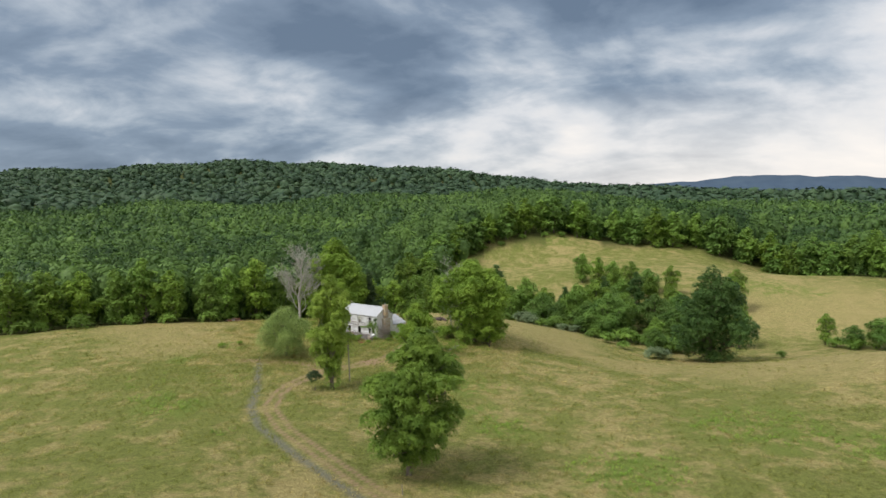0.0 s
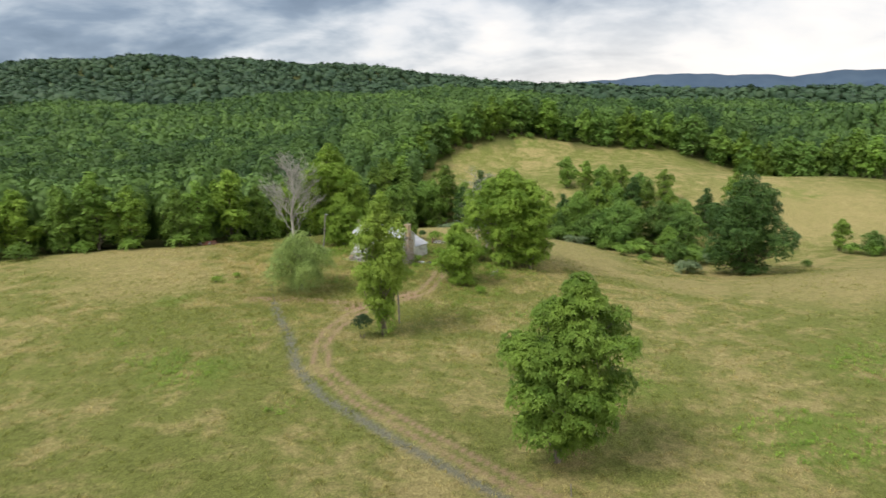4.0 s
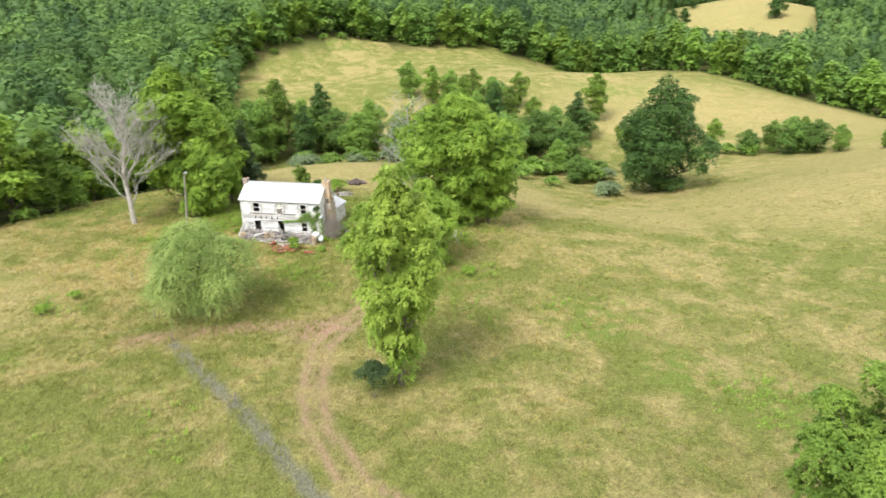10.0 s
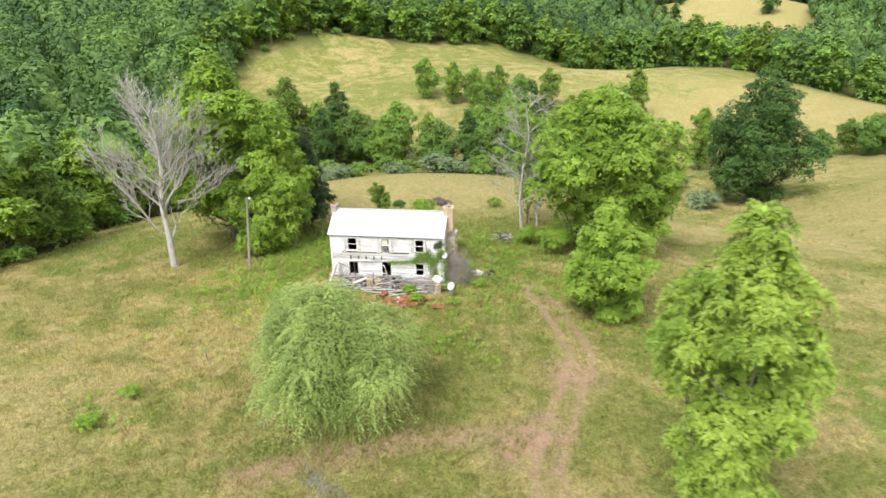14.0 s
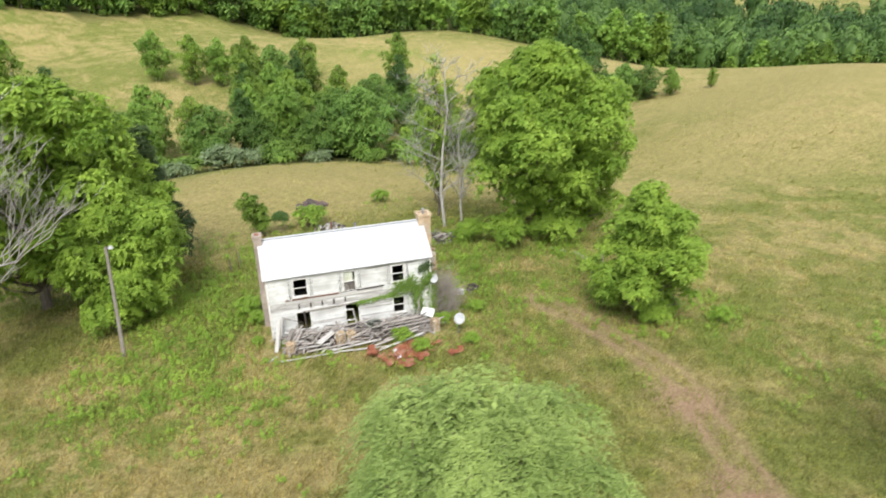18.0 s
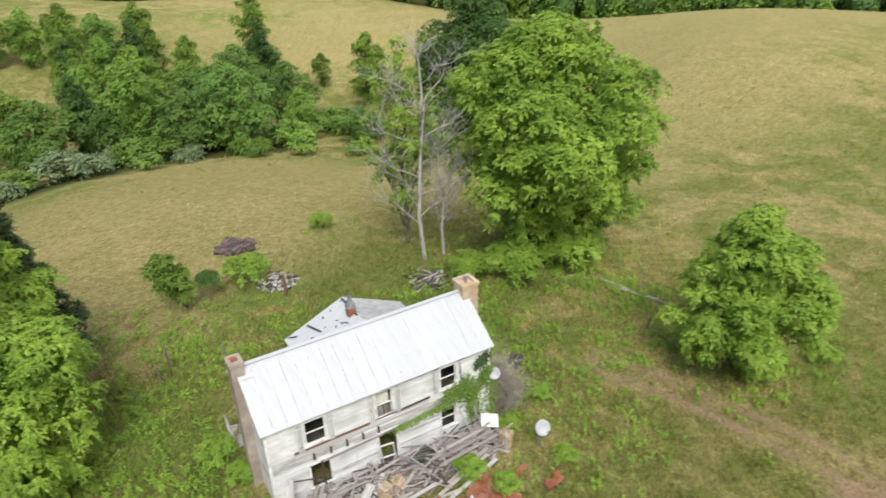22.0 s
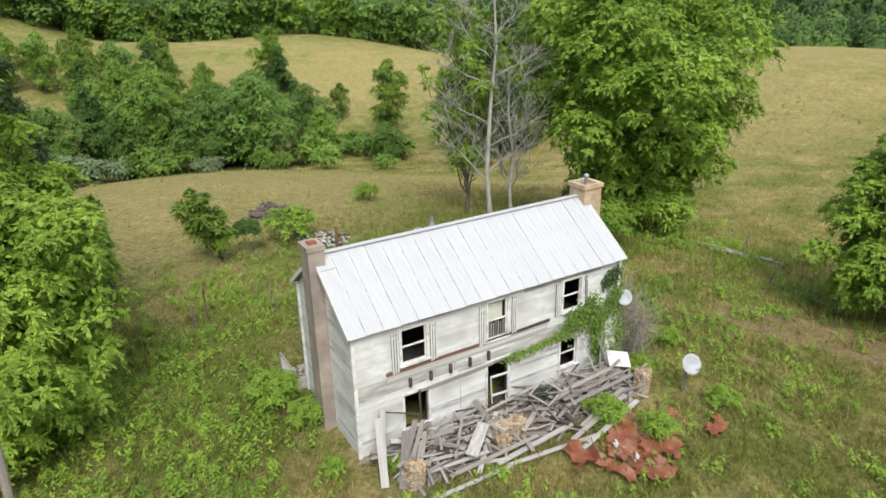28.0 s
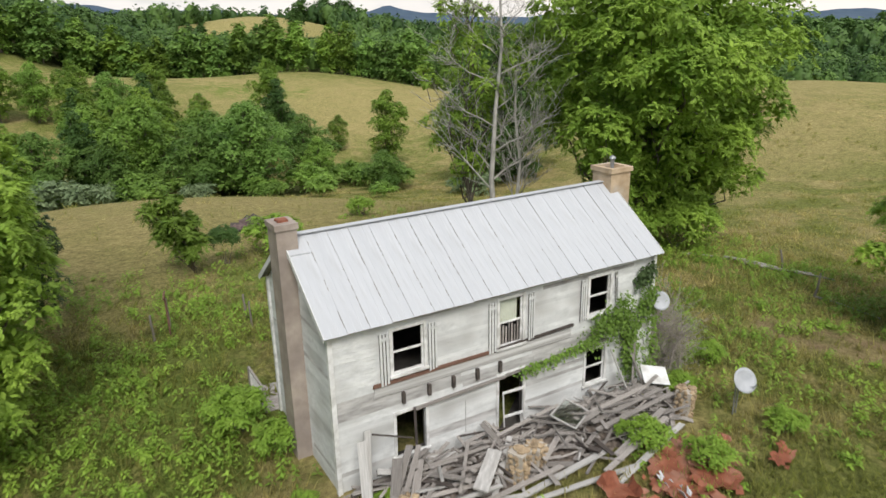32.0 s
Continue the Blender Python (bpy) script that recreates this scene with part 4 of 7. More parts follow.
def woods():
    rng = np.random.default_rng(5)
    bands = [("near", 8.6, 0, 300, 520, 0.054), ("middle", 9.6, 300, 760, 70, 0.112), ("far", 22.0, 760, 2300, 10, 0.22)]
    for name, step, lo, hi, quads, leaf in bands:
        xs, ys = np.meshgrid(np.arange(-hi, hi, step), np.arange(0, hi + 130, step))
        x = xs.ravel() + rng.uniform(-0.42, 0.42, xs.size) * step
        y = ys.ravel() + rng.uniform(-0.42, 0.42, xs.size) * step
        dist = np.hypot(x, y - 130)
        ang = np.degrees(np.arctan2(x + 30, y - 20))
        keep = (dist >= lo) & (dist < hi) & (ang > -45) & (ang < 102) & wooded(x, y) & (near_line(x, y, WOOD_EDGE) > 4) & (near_line(x, y, FAR_EDGE) > 4)
        keep &= ~((ang > 62) & (dist > 1000))
        keep &= ~((x > -25) & (x < 112) & (y > 176) & (y < 262))
        x, y = x[keep], y[keep]
        z = height(x, y)
        temp = [crown_template(40 + k, quads, leaf) for k in range(7)]
        pick = rng.integers(0, 7, len(x))
        h = rng.uniform(14.0, 20.5, len(x)) * (1.0 if name != "far" else 1.1)
        h *= np.where((x > 185) & (x < 400) & (y > 180) & (y < 470), 0.72, 1.0)
        w = h * rng.uniform(0.80, 1.15, len(x)) * (1.0 if name != "far" else 1.9)
        turn = rng.uniform(0, 2 * math.pi, len(x))
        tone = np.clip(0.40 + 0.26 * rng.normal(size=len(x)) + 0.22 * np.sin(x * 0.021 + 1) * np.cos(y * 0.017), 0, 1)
        vs, fs, ts, base = [], [], [], 0
        for k in range(7):
            i = np.nonzero(pick == k)[0]
            tv, tf = temp[k]
            c, s = np.cos(turn[i])[:, None], np.sin(turn[i])[:, None]
            px = (tv[:, 0] * c - tv[:, 1] * s) * w[i][:, None] + x[i][:, None]
            py = (tv[:, 0] * s + tv[:, 1] * c) * w[i][:, None] + y[i][:, None]
            pz = tv[:, 2] * h[i][:, None] + z[i][:, None]
            vs.append(np.stack([px, py, pz], -1).reshape(-1, 3))
            fs.append((tf[None] + (np.arange(len(i)) * len(tv))[:, None, None] + base).reshape(-1, 3))
            ts.append(np.repeat(tone[i], len(tv)))
            base += len(i) * len(tv)
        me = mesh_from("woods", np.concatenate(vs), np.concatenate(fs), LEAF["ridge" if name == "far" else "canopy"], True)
        a = me.attributes.new("tone", "FLOAT", "POINT")
        a.data.foreach_set("value", np.concatenate(ts).astype(np.float32))
        tagged(new("woods_" + name, me), "dense green broadleaf woodland covering the hills", "woods", kind="stuff")


woods()


def far_hills():
    """Blue ridges beyond the woods: rise of the skyline in degrees, by bearing."""
    bearing = [-60, 0, 10, 18, 22, 25, 28, 33, 37, 40, 44, 48, 53, 58, 63, 64.5, 66, 67.5, 70, 74, 90, 115]
    rise = [1.2, 1.5, 1.6, 1.88, 2.0, 2.38, 2.2, 1.8, 2.25, 2.02, 1.75, 1.34, 1.3, 0.9, 0.9, 1.25, 1.6, 1.2, 0.8, 0.6, 0.5, 0.5]
    for r, share, seed in ((4250.0, 1.0, 0.0), (3500.0, 0.52, 2.0)):
        n = 320
        vs, fs = [], []
        for i in range(n):
            deg = -60 + 175 * i / (n - 1)
            a = radians(deg)
            up = np.interp(deg, bearing, rise) * share + 0.07 * math.sin(a * 37 + seed) + 0.05 * math.sin(a * 83 + seed * 2) + 0.03 * math.sin(a * 171)
            h = 33 + (r + 330) * math.tan(radians(float(up)))
            for dr, f in ((0, 0.0), (150, 0.55), (330, 1.0), (560, 0.2)):
                vs.append(((r + dr) * math.sin(a), (r + dr) * math.cos(a), -30 + (h + 30) * f))
        for i in range(n - 1):
            for k in range(3):
                j = i * 4 + k
                fs.append((j, j + 4, j + 5, j + 1))
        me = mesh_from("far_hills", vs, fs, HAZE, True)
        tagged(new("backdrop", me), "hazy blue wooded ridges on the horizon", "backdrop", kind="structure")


# blue base colour stands in for the haze over far wooded hills
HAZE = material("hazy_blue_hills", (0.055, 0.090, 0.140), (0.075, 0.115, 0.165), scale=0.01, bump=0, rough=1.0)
far_hills()


# -- grass and weeds --
def grass_and_weeds():
    rng = np.random.default_rng(31)
    n = 170000
    x, y = rng.uniform(-82, 34, n), rng.uniform(84, 200, n)
    near = np.hypot(x + 24, y - 150)
    keep = (rng.random(n) < np.clip(1.15 - near / 52, 0, 1) ** 1.5) & (np.abs(near_line(x, y, TRACK) - 0.85) > 0.42) & ~wooded(x, y)
    loc = np.linalg.inv(np.array(HOUSE_PLAN))
    hu = loc[0, 0] * x + loc[0, 1] * y + loc[0, 3]
    hv = loc[1, 0] * x + loc[1, 1] * y + loc[1, 3]
    keep &= ~((hu > -0.7) & (hu < 12.5) & (hv > -2.9) & (hv < 9.8))
    for fx, fy, r in DRY_KNOLLS:
        keep &= (np.hypot(x - fx, y - fy) > r) | (rng.random(n) < 0.45)
    x, y = x[keep], y[keep]
    at = np.column_stack([x, y, height(x, y)])
    at = np.repeat(at, 3, 0)
    at[:, :2] += rng.normal(size=(len(at), 2)) * 0.13
    m = len(at)
    lean = rng.normal(size=(m, 2)) * 0.5 + np.array([0.12, 0.05])
    h = rng.uniform(0.16, 0.48, m)
    tip = at + np.column_stack([lean * h[:, None], h])
    a = rng.uniform(0, math.pi, m)
    side = np.column_stack([np.cos(a), np.sin(a), np.zeros(m)]) * (0.022 + 0.03 * rng.random(m))[:, None]
    v = np.stack([at - side - [0, 0, 0.05], at + side - [0, 0, 0.05], tip], 1).reshape(-1, 3)
    me = mesh_from("grass", v, np.arange(3 * m).reshape(m, 3), GRASS)
    tagged(new("grass", me), "long dry pasture grass in tufts", "grass", kind="stuff")
    n = 24000
    x, y = rng.uniform(-95, 125, n), rng.uniform(62, 205, n)
    near = np.hypot(x + 24, y - 150)
    patchy = 0.5 + 0.5 * np.sin(x * 0.31 + 2 * np.sin(y * 0.11)) * np.sin(y * 0.27 + 1.7 * np.sin(x * 0.13))
    keep = (near > 9) & (near < 118) & (rng.random(n) < 0.25 + 0.75 * patchy) & (near_line(x, y, TRACK) > 1.6) & ~wooded(x, y)
    for fx, fy, r in DRY_KNOLLS:
        keep &= (np.hypot(x - fx, y - fy) > r) | (rng.random(n) < 0.25)
    x, y = x[keep], y[keep]
    at = np.repeat(np.column_stack([x, y, height(x, y)]), 9, 0)
    at[:, :2] += rng.normal(size=(len(at), 2)) * 0.17
    m = len(at)
    h = rng.uniform(0.2, 0.62, m)
    tip = at + np.column_stack([rng.normal(size=(m, 2)) * 0.75 * h[:, None], h * 0.8])
    a = rng.uniform(0, math.pi, m)
    side = np.column_stack([np.cos(a), np.sin(a), np.zeros(m)]) * (0.02 + 0.04 * rng.random(m))[:, None]
    v = np.stack([at - side - [0, 0, 0.05], at + side - [0, 0, 0.05], tip], 1).reshape(-1, 3)
    me = mesh_from("grass_clumps", v, np.arange(3 * m).reshape(m, 3), GRASS)
    tagged(new("grass_clumps", me), "scattered clumps of coarse pasture grass", "grass", kind="stuff")
    # broad-leaved weeds, in clumps
    zones = [(-28, 158, 5, 5, 150), (-25, 163.5, 4, 4, 130), (-33.5, 154, 4.5, 4, 36), (-22, 167.5, 5, 3, 110), (-12, 166, 6, 4, 110), (-27.5, 151.5, 5, 4, 60), (-36, 150, 5, 5, 24), (-14, 142, 3, 2.5, 40), (-8, 145, 4, 3, 70), (3.0, 145.5, 2.5, 3.5, 150), (1.2, 140.5, 2, 2.5, 90), (-3.5, 139, 2.5, 1.8, 70), (-14, 138, 9, 6, 60), (-20, 143, 8, 4, 60), (-31, 160, 6, 5, 190), (-29, 153.5, 3.5, 3.5, 80), (-7, 153, 6, 5, 150), (-15, 172, 6, 4, 60), (-27, 163, 7.5, 5.0, 260), (-18, 166, 7, 4.5, 150), (-14, 161, 5, 4, 110), (-20, 171, 7, 5, 110), (-33, 158, 5, 5, 50), (1, 153, 6, 6, 210), (-7, 150, 5, 4, 130), (5, 145, 7, 3.5, 130), (-5, 136, 4.5, 3.5, 150), (-12, 146, 4, 2.5, 60), (-19, 147, 3, 2.5, 26), (-4, 142, 5, 2.2, 90), (-2, 131, 4, 2.5, 50), (-9, 158, 5, 4, 110), (-25, 140, 5, 3, 60), (-46, 143, 4, 3, 40), (-43, 103, 5, 4, 90), (-47, 108, 4.5, 3.5, 70), (-52, 118, 6, 5, 40), (4, 116, 7, 6, 60), (-8, 122, 5, 4, 30), (-38, 116, 3, 5, 30), (-14, 168, 9, 7, 60), (-30, 146, 8, 7, 40), (-41, 158, 6, 6, 40), (23, 82, 8, 6, 220), (46, 98, 11, 8, 330), (60, 88, 8, 6, 160), (9, 97, 5, 4, 60), (8, 98, 5, 4, 40), (-31, 92, 3, 2, 20), (-22.5, 138.5, 5, 2.5, 70), (6, 168, 4, 2, 25)]
    ats, outs, rads, sizes = [], [], [], []
    for zx, zy, rx, ry, count in zones:
        for i in range(int(count * 0.5)):
            r, a = math.sqrt(rng.random()), rng.uniform(0, 2 * math.pi)
            cx, cy = zx + rx * r * math.cos(a), zy + ry * r * math.sin(a)
            u = loc[0, 0] * cx + loc[0, 1] * cy + loc[0, 3]
            w = loc[1, 0] * cx + loc[1, 1] * cy + loc[1, 3]
            if -0.3 < u < 12.4 and -2.5 < w < 9.7:
                continue
            base = np.array([cx, cy, float(height(cx, cy))])
            wide, tall, leaf = rng.uniform(0.12, 0.45), rng.uniform(0.2, 0.75), rng.uniform(0.09, 0.16)
            for stem in range(int(rng.integers(3, 7))):
                off = np.array([rng.normal() * wide, rng.normal() * wide, 0])
                top = tall * rng.uniform(0.6, 1.1)
                turn = rng.uniform(0, 6.3) + np.arange(9) * 2.4
                d = np.column_stack([np.cos(turn), np.sin(turn), np.zeros(9)])
                low = np.linspace(0, 1, 9)[:, None] ** 1.3
                p = base + off + np.array([0, 0, top]) * (1 - 0.8 * low) + d * leaf * (0.45 + 0.35 * low)
                ats.append(p); outs.append(d * 0.35 + [0, 0, 1.0]); rads.append(d - [0, 0, 0.25])
                sizes.append(np.full(9, leaf))
    at, out, rad = np.concatenate(ats), np.concatenate(outs), np.concatenate(rads)
    v, f = leaf_quads(rng, at, out, np.concatenate(sizes), 0.0, 1.3, 0.25, rad, 0.26)
    tagged(new("weeds", mesh_from("weeds", v, f, LEAF["weed"])), "clumps of lush broad-leaved green weeds", "weeds", kind="stuff")


GRASS = ground_material("grass_blades", True)
HOUSE_PLAN = pose(-23.71, 156.07, 5.0, 0, 0, -41.06)
grass_and_weeds()


# ---- the house ----
WHITE = material("weathered_white_paint", (0.56, 0.57, 0.565), (0.76, 0.77, 0.765), scale=3.2, bump=0.25, obj=0.08, stain=(0.33, 0.32, 0.305), stain_scale=0.8, stain_amt=0.7, stretch=(0.8, 1, 1.6), rough=0.8)
WORN = material("bare_weathered_clapboard", (0.27, 0.26, 0.25), (0.56, 0.55, 0.54), scale=2.6, bump=0.3, obj=0.12, stain=(0.70, 0.70, 0.69), stain_scale=0.9, stain_amt=0.7, stretch=(0.5, 1, 2.5), rough=0.85)
PALEWOOD = material("pale_bleached_wood", (0.38, 0.37, 0.355), (0.58, 0.565, 0.545), scale=4, bump=0.4, stretch=(1, 5, 5), stain=(0.26, 0.24, 0.22), stain_scale=1.2, stain_amt=0.6)
TRIM = material("white_trim_paint", (0.66, 0.66, 0.65), (0.84, 0.84, 0.83), scale=5, bump=0.2, stain=(0.30, 0.28, 0.25), stain_scale=2.4, stain_amt=0.6, rough=0.75)
GREYWOOD = material("weathered_grey_wood", (0.20, 0.178, 0.163), (0.44, 0.405, 0.375), scale=5, bump=0.6, obj=0.35, stretch=(1, 6, 6), stain=(0.46, 0.445, 0.43), stain_scale=0.9, stain_amt=0.55)
DARKWOOD = material("dark_old_timber", (0.045, 0.038, 0.034), (0.12, 0.10, 0.09), scale=6, bump=0.5)
REDWOOD = material("rotten_red_brown_wood", (0.11, 0.055, 0.04), (0.26, 0.15, 0.11), scale=6, bump=0.5)
# inner walls and floors coloured dark so the window openings read black
INSIDE = material("dark_interior_plaster", (0.05, 0.047, 0.042), (0.12, 0.11, 0.10), scale=1.5, bump=0.1)
TIN = material("white_painted_tin", (0.475, 0.49, 0.515), (0.53, 0.545, 0.57), scale=1.4, rough=0.5, metal=0.0, spec=0.35, bump=0.12, bump_scale=2.5, obj=0.02, stain=(0.33, 0.325, 0.32), stain_scale=1.6, stain_amt=0.22, stretch=(3.0, 0.45, 0.45))
TIN_GREY = material("grey_roof_tin", (0.42, 0.43, 0.45), (0.62, 0.63, 0.65), scale=1.4, rough=0.5, metal=0.3, bump=0.15, obj=0.08, stain=(0.22, 0.20, 0.18), stain_scale=1.2, stain_amt=0.6)
SEAM = material("rust_stained_seam", (0.24, 0.225, 0.21), (0.38, 0.36, 0.34), scale=9, rough=0.8)
TAR = material("black_roof_tar", (0.025, 0.025, 0.026), (0.06, 0.06, 0.06), scale=6, rough=0.6)
STUCCO = material("pinkish_chimney_stucco", (0.30, 0.25, 0.215), (0.44, 0.375, 0.325), scale=1.8, bump=0.4, stain=(0.24, 0.20, 0.18), stain_scale=0.8, stain_amt=0.6)
TANSTUCCO = material("tan_chimney_render", (0.40, 0.29, 0.18), (0.60, 0.47, 0.33), scale=1.8, bump=0.4, stain=(0.40, 0.39, 0.37), stain_scale=1.0, stain_amt=0.7)
BRICK = material("old_red_brick", (0.24, 0.085, 0.055), (0.42, 0.17, 0.10), scale=4, bump=0.5, obj=0.25)
MORTAR = material("lime_mortar", (0.36, 0.32, 0.27), (0.52, 0.47, 0.41), scale=6, bump=0.4)
STONE = material("tan_fieldstone", (0.25, 0.175, 0.105), (0.48, 0.375, 0.25), scale=3, bump=0.5, obj=0.3)
RUST = material("rusted_red_tin", (0.16, 0.050, 0.028), (0.33, 0.115, 0.062), scale=2.2, rough=0.75, bump=0.4, stain=(0.40, 0.27, 0.21), stain_scale=1.3, stain_amt=0.4)
DISH = material("grey_dish_enamel", (0.38, 0.395, 0.42), (0.47, 0.485, 0.51), scale=3, rough=0.5, bump=0.05)
STEEL = material("galvanised_steel", (0.26, 0.27, 0.28), (0.45, 0.46, 0.47), scale=8, rough=0.45, metal=0.6, bump=0.1)
CLOTH = material("faded_window_blind", (0.46, 0.45, 0.40), (0.58, 0.57, 0.51), scale=3, bump=0.2)


def glass_material():
    m = bpy.data.materials.new("window_glass")
    m.use_nodes = True
    b = m.node_tree.nodes["Principled BSDF"]
    b.inputs["Base Color"].default_value = (0.8, 0.85, 0.82, 1)
    b.inputs["Transmission Weight"].default_value = 1.0
    b.inputs["Roughness"].default_value = 0.04
    b.inputs["IOR"].default_value = 1.45
    return m


GLASS = glass_material()
BOX_FACES = [(0, 1, 3, 2), (4, 6, 7, 5), (0, 4, 5, 1), (2, 3, 7, 6), (0, 2, 6, 4), (1, 5, 7, 3)]


def box_mesh(name, lo, hi, mat, taper=0.0):
    """A block between two corners; taper draws the top of its -y face in, as on a lapped board."""
    v = []
    for x in (lo[0], hi[0]):
        for y in (lo[1], hi[1]):
            for z in (lo[2], hi[2]):
                v.append((x, y + (taper if (y == lo[1] and z == hi[2]) else 0.0), z))
    return mesh_from(name, v, BOX_FACES, mat)


def part(name, me, parent, m=None, label=""):
    o = new(name, me)
    o.parent = parent
    if m is not None:
        o.matrix_basis = m
    return tagged(o, label) if label else o


def block(name, lo, hi, mat, parent, label="", m=None, taper=0.0):
    return part(name, box_mesh(name, lo, hi, mat, taper), parent, m, label)


UNIT = {}


def unit_block(mat):
    """One shared block, one metre a side, with softened ends, for boards and bars."""
    if mat.name not in UNIT:
        bm = bmesh.new()
        bmesh.ops.create_cube(bm, size=1.0)
        for v in bm.verts:
            if v.co.x > 0 and v.co.y > 0:
                v.co.x -= 0.012
            if v.co.x < 0 and v.co.z > 0:
                v.co.x += 0.008
        bmesh.ops.recalc_face_normals(bm, faces=bm.faces[:])
        me = bpy.data.meshes.new("board")
        bm.to_mesh(me)
        bm.free()
        me.materials.append(mat)
        UNIT[mat.name] = me
    return UNIT[mat.name]


def bar(name, a, b, wide, thick, mat, parent, twist=0.0, label=""):
    """A straight board from a to b."""
    a, b = Vector(a), Vector(b)
    d = b - a
    rot = d.to_track_quat("X", "Z").to_matrix().to_4x4()
    m = Matrix.Translation((a + b) / 2) @ rot @ pose(0, 0, 0, twist) @ Matrix.Diagonal((d.length, wide, thick, 1))
    return part(name, unit_block(mat), parent, m, label)


HOUSE = pose(-23.71, 156.07, 5.0, 0, 0, -41.06)
LEN, DEP, SILL, EAVE, RIDGE = 11.40, 4.75, 0.42, 5.34, 7.06
# openings in the front wall: left, right, bottom, top
FRONT_HOLES = {"w1": (1.72, 2.66, 3.58, 4.86), "mid": (5.16, 6.0, 3.42, 4.92), "w2": (8.62, 9.48, 3.58, 4.86),
               "low1": (1.74, 2.66, 1.05, 2.36), "door": (5.16, 6.06, 0.46, 2.5), "low2": (8.6, 9.42, 1.12, 2.36)}


def lapped_wall(name, root, length, top_at, holes, m, label="", boards=True):
    """A board wall of some thickness: backing with its openings, and lapped boards as pieces. top_at(u) gives its height."""
    bm = bmesh.new()
    us = sorted({0.0, length, *[h[0] for h in holes], *[h[1] for h in holes], *([length / 2] if top_at(length / 2) > top_at(0) + 0.1 else [])})
    vs, fs = [], []

    def slab(u0, u1, z0a, z0b, z1a, z1b):
        k = len(vs)
        for u, za, zb in ((u0, z0a, z1a), (u1, z0b, z1b)):
            for y in (0.012, 0.16):
                vs.append((u, y, za)); vs.append((u, y, zb))
        fs.extend([tuple(k + i for i in f) for f in BOX_FACES])

    for u0, u1 in zip(us, us[1:]):
        z = SILL
        for h in sorted([h for h in holes if h[0] <= u0 and h[1] >= u1], key=lambda h: h[2]):
            slab(u0, u1, z, z, h[2], h[2])
            z = h[3]
        slab(u0, u1, z, z, top_at(u0) - 0.03, top_at(u1) - 0.03)
    bm.free()
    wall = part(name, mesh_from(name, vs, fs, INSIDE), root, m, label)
    if not boards:
        return wall
    step, z, worn = 0.118, SILL, WORN
    rng = random.Random(len(name) * 7 + int(length * 10))
    peak = max(top_at(0), top_at(length / 2))
    while z < peak - 0.06:
        zt = min(z + step + 0.012, peak)
        a, b = 0.0, length
        if zt > top_at(0):
            cut = (zt - top_at(0)) / (peak - top_at(0)) * length / 2
            a, b = cut + 0.02, length - cut - 0.02
        spans = [(a, b)]
        for h in holes:
            if h[2] < z + step * 0.6 and h[3] > z + step * 0.4:
                spans = [s for p, q in spans for s in ((p, min(q, h[0])), (max(p, h[1]), q)) if s[1] - s[0] > 0.03]
        for p, q in spans:
            cuts = [p]
            while q - cuts[-1] > 4.6:
                cuts.append(cuts[-1] + rng.uniform(2.4, 4.0))
            cuts.append(q)
            for s, e in zip(cuts, cuts[1:]):
                dz = rng.uniform(-0.004, 0.004)
                block("clapboard", (s + 0.002, -0.012 - rng.uniform(0, 0.004), z + dz), (e - 0.002, 0.011, zt + dz), worn if rng.random() < (0.75 if 2.5 < z < 3.3 and LEN == length else 0.05) else WHITE, wall, taper=0.013)
        z += step
    return wall


def sash_window(root, hole, name="window", blind=False, lower=True, upper_glass=True, sashes=True):
    a, b, lo, hi = hole
    w = 0.085
    fr = [((a - w, -0.045, lo - 0.05), (a, 0.10, hi + w)), ((b, -0.045, lo - 0.05), (b + w, 0.10, hi + w)), ((a, -0.045, hi), (b, 0.10, hi + w))]
    vs, fs = [], []
    for lo3, hi3 in fr:
        k = len(vs)
        vs += [(x, y, z) for x in (lo3[0], hi3[0]) for y in (lo3[1], hi3[1]) for z in (lo3[2], hi3[2])]
        fs += [tuple(k + i for i in f) for f in BOX_FACES]
    win = part(name, mesh_from("window_frame", vs, fs, TRIM), root, None, "weathered white wooden window frame")
    block("sill", (a - 0.12, -0.10, lo - 0.06), (b + 0.12, 0.10, lo), TRIM, win)
    mid = (lo + hi) / 2
    if not sashes:
        return win
    block("meeting_rail", (a + 0.02, 0.02, mid - 0.025), (b - 0.02, 0.065, mid + 0.025), TRIM, win)
    block("stile", (a, 0.02, lo), (a + 0.045, 0.065, hi), TRIM, win)
    block("stile", (b - 0.045, 0.02, lo), (b, 0.065, hi), TRIM, win)
    block("rail", (a + 0.045, 0.02, hi - 0.045), (b - 0.045, 0.065, hi), TRIM, win)
    if lower:
        block("rail", (a + 0.045, 0.02, lo), (b - 0.045, 0.065, lo + 0.055), TRIM, win)
    if upper_glass:
        p = block("pane", (a + 0.045, 0.04, mid + 0.025), (b - 0.045, 0.046, hi - 0.045), GLASS, win)
        p.visible_shadow = False
    if blind:
        block("blind", (a + 0.05, 0.075, mid - 0.02), (b - 0.16, 0.08, hi - 0.02), CLOTH, win, "faded cream roller blind")
    return win


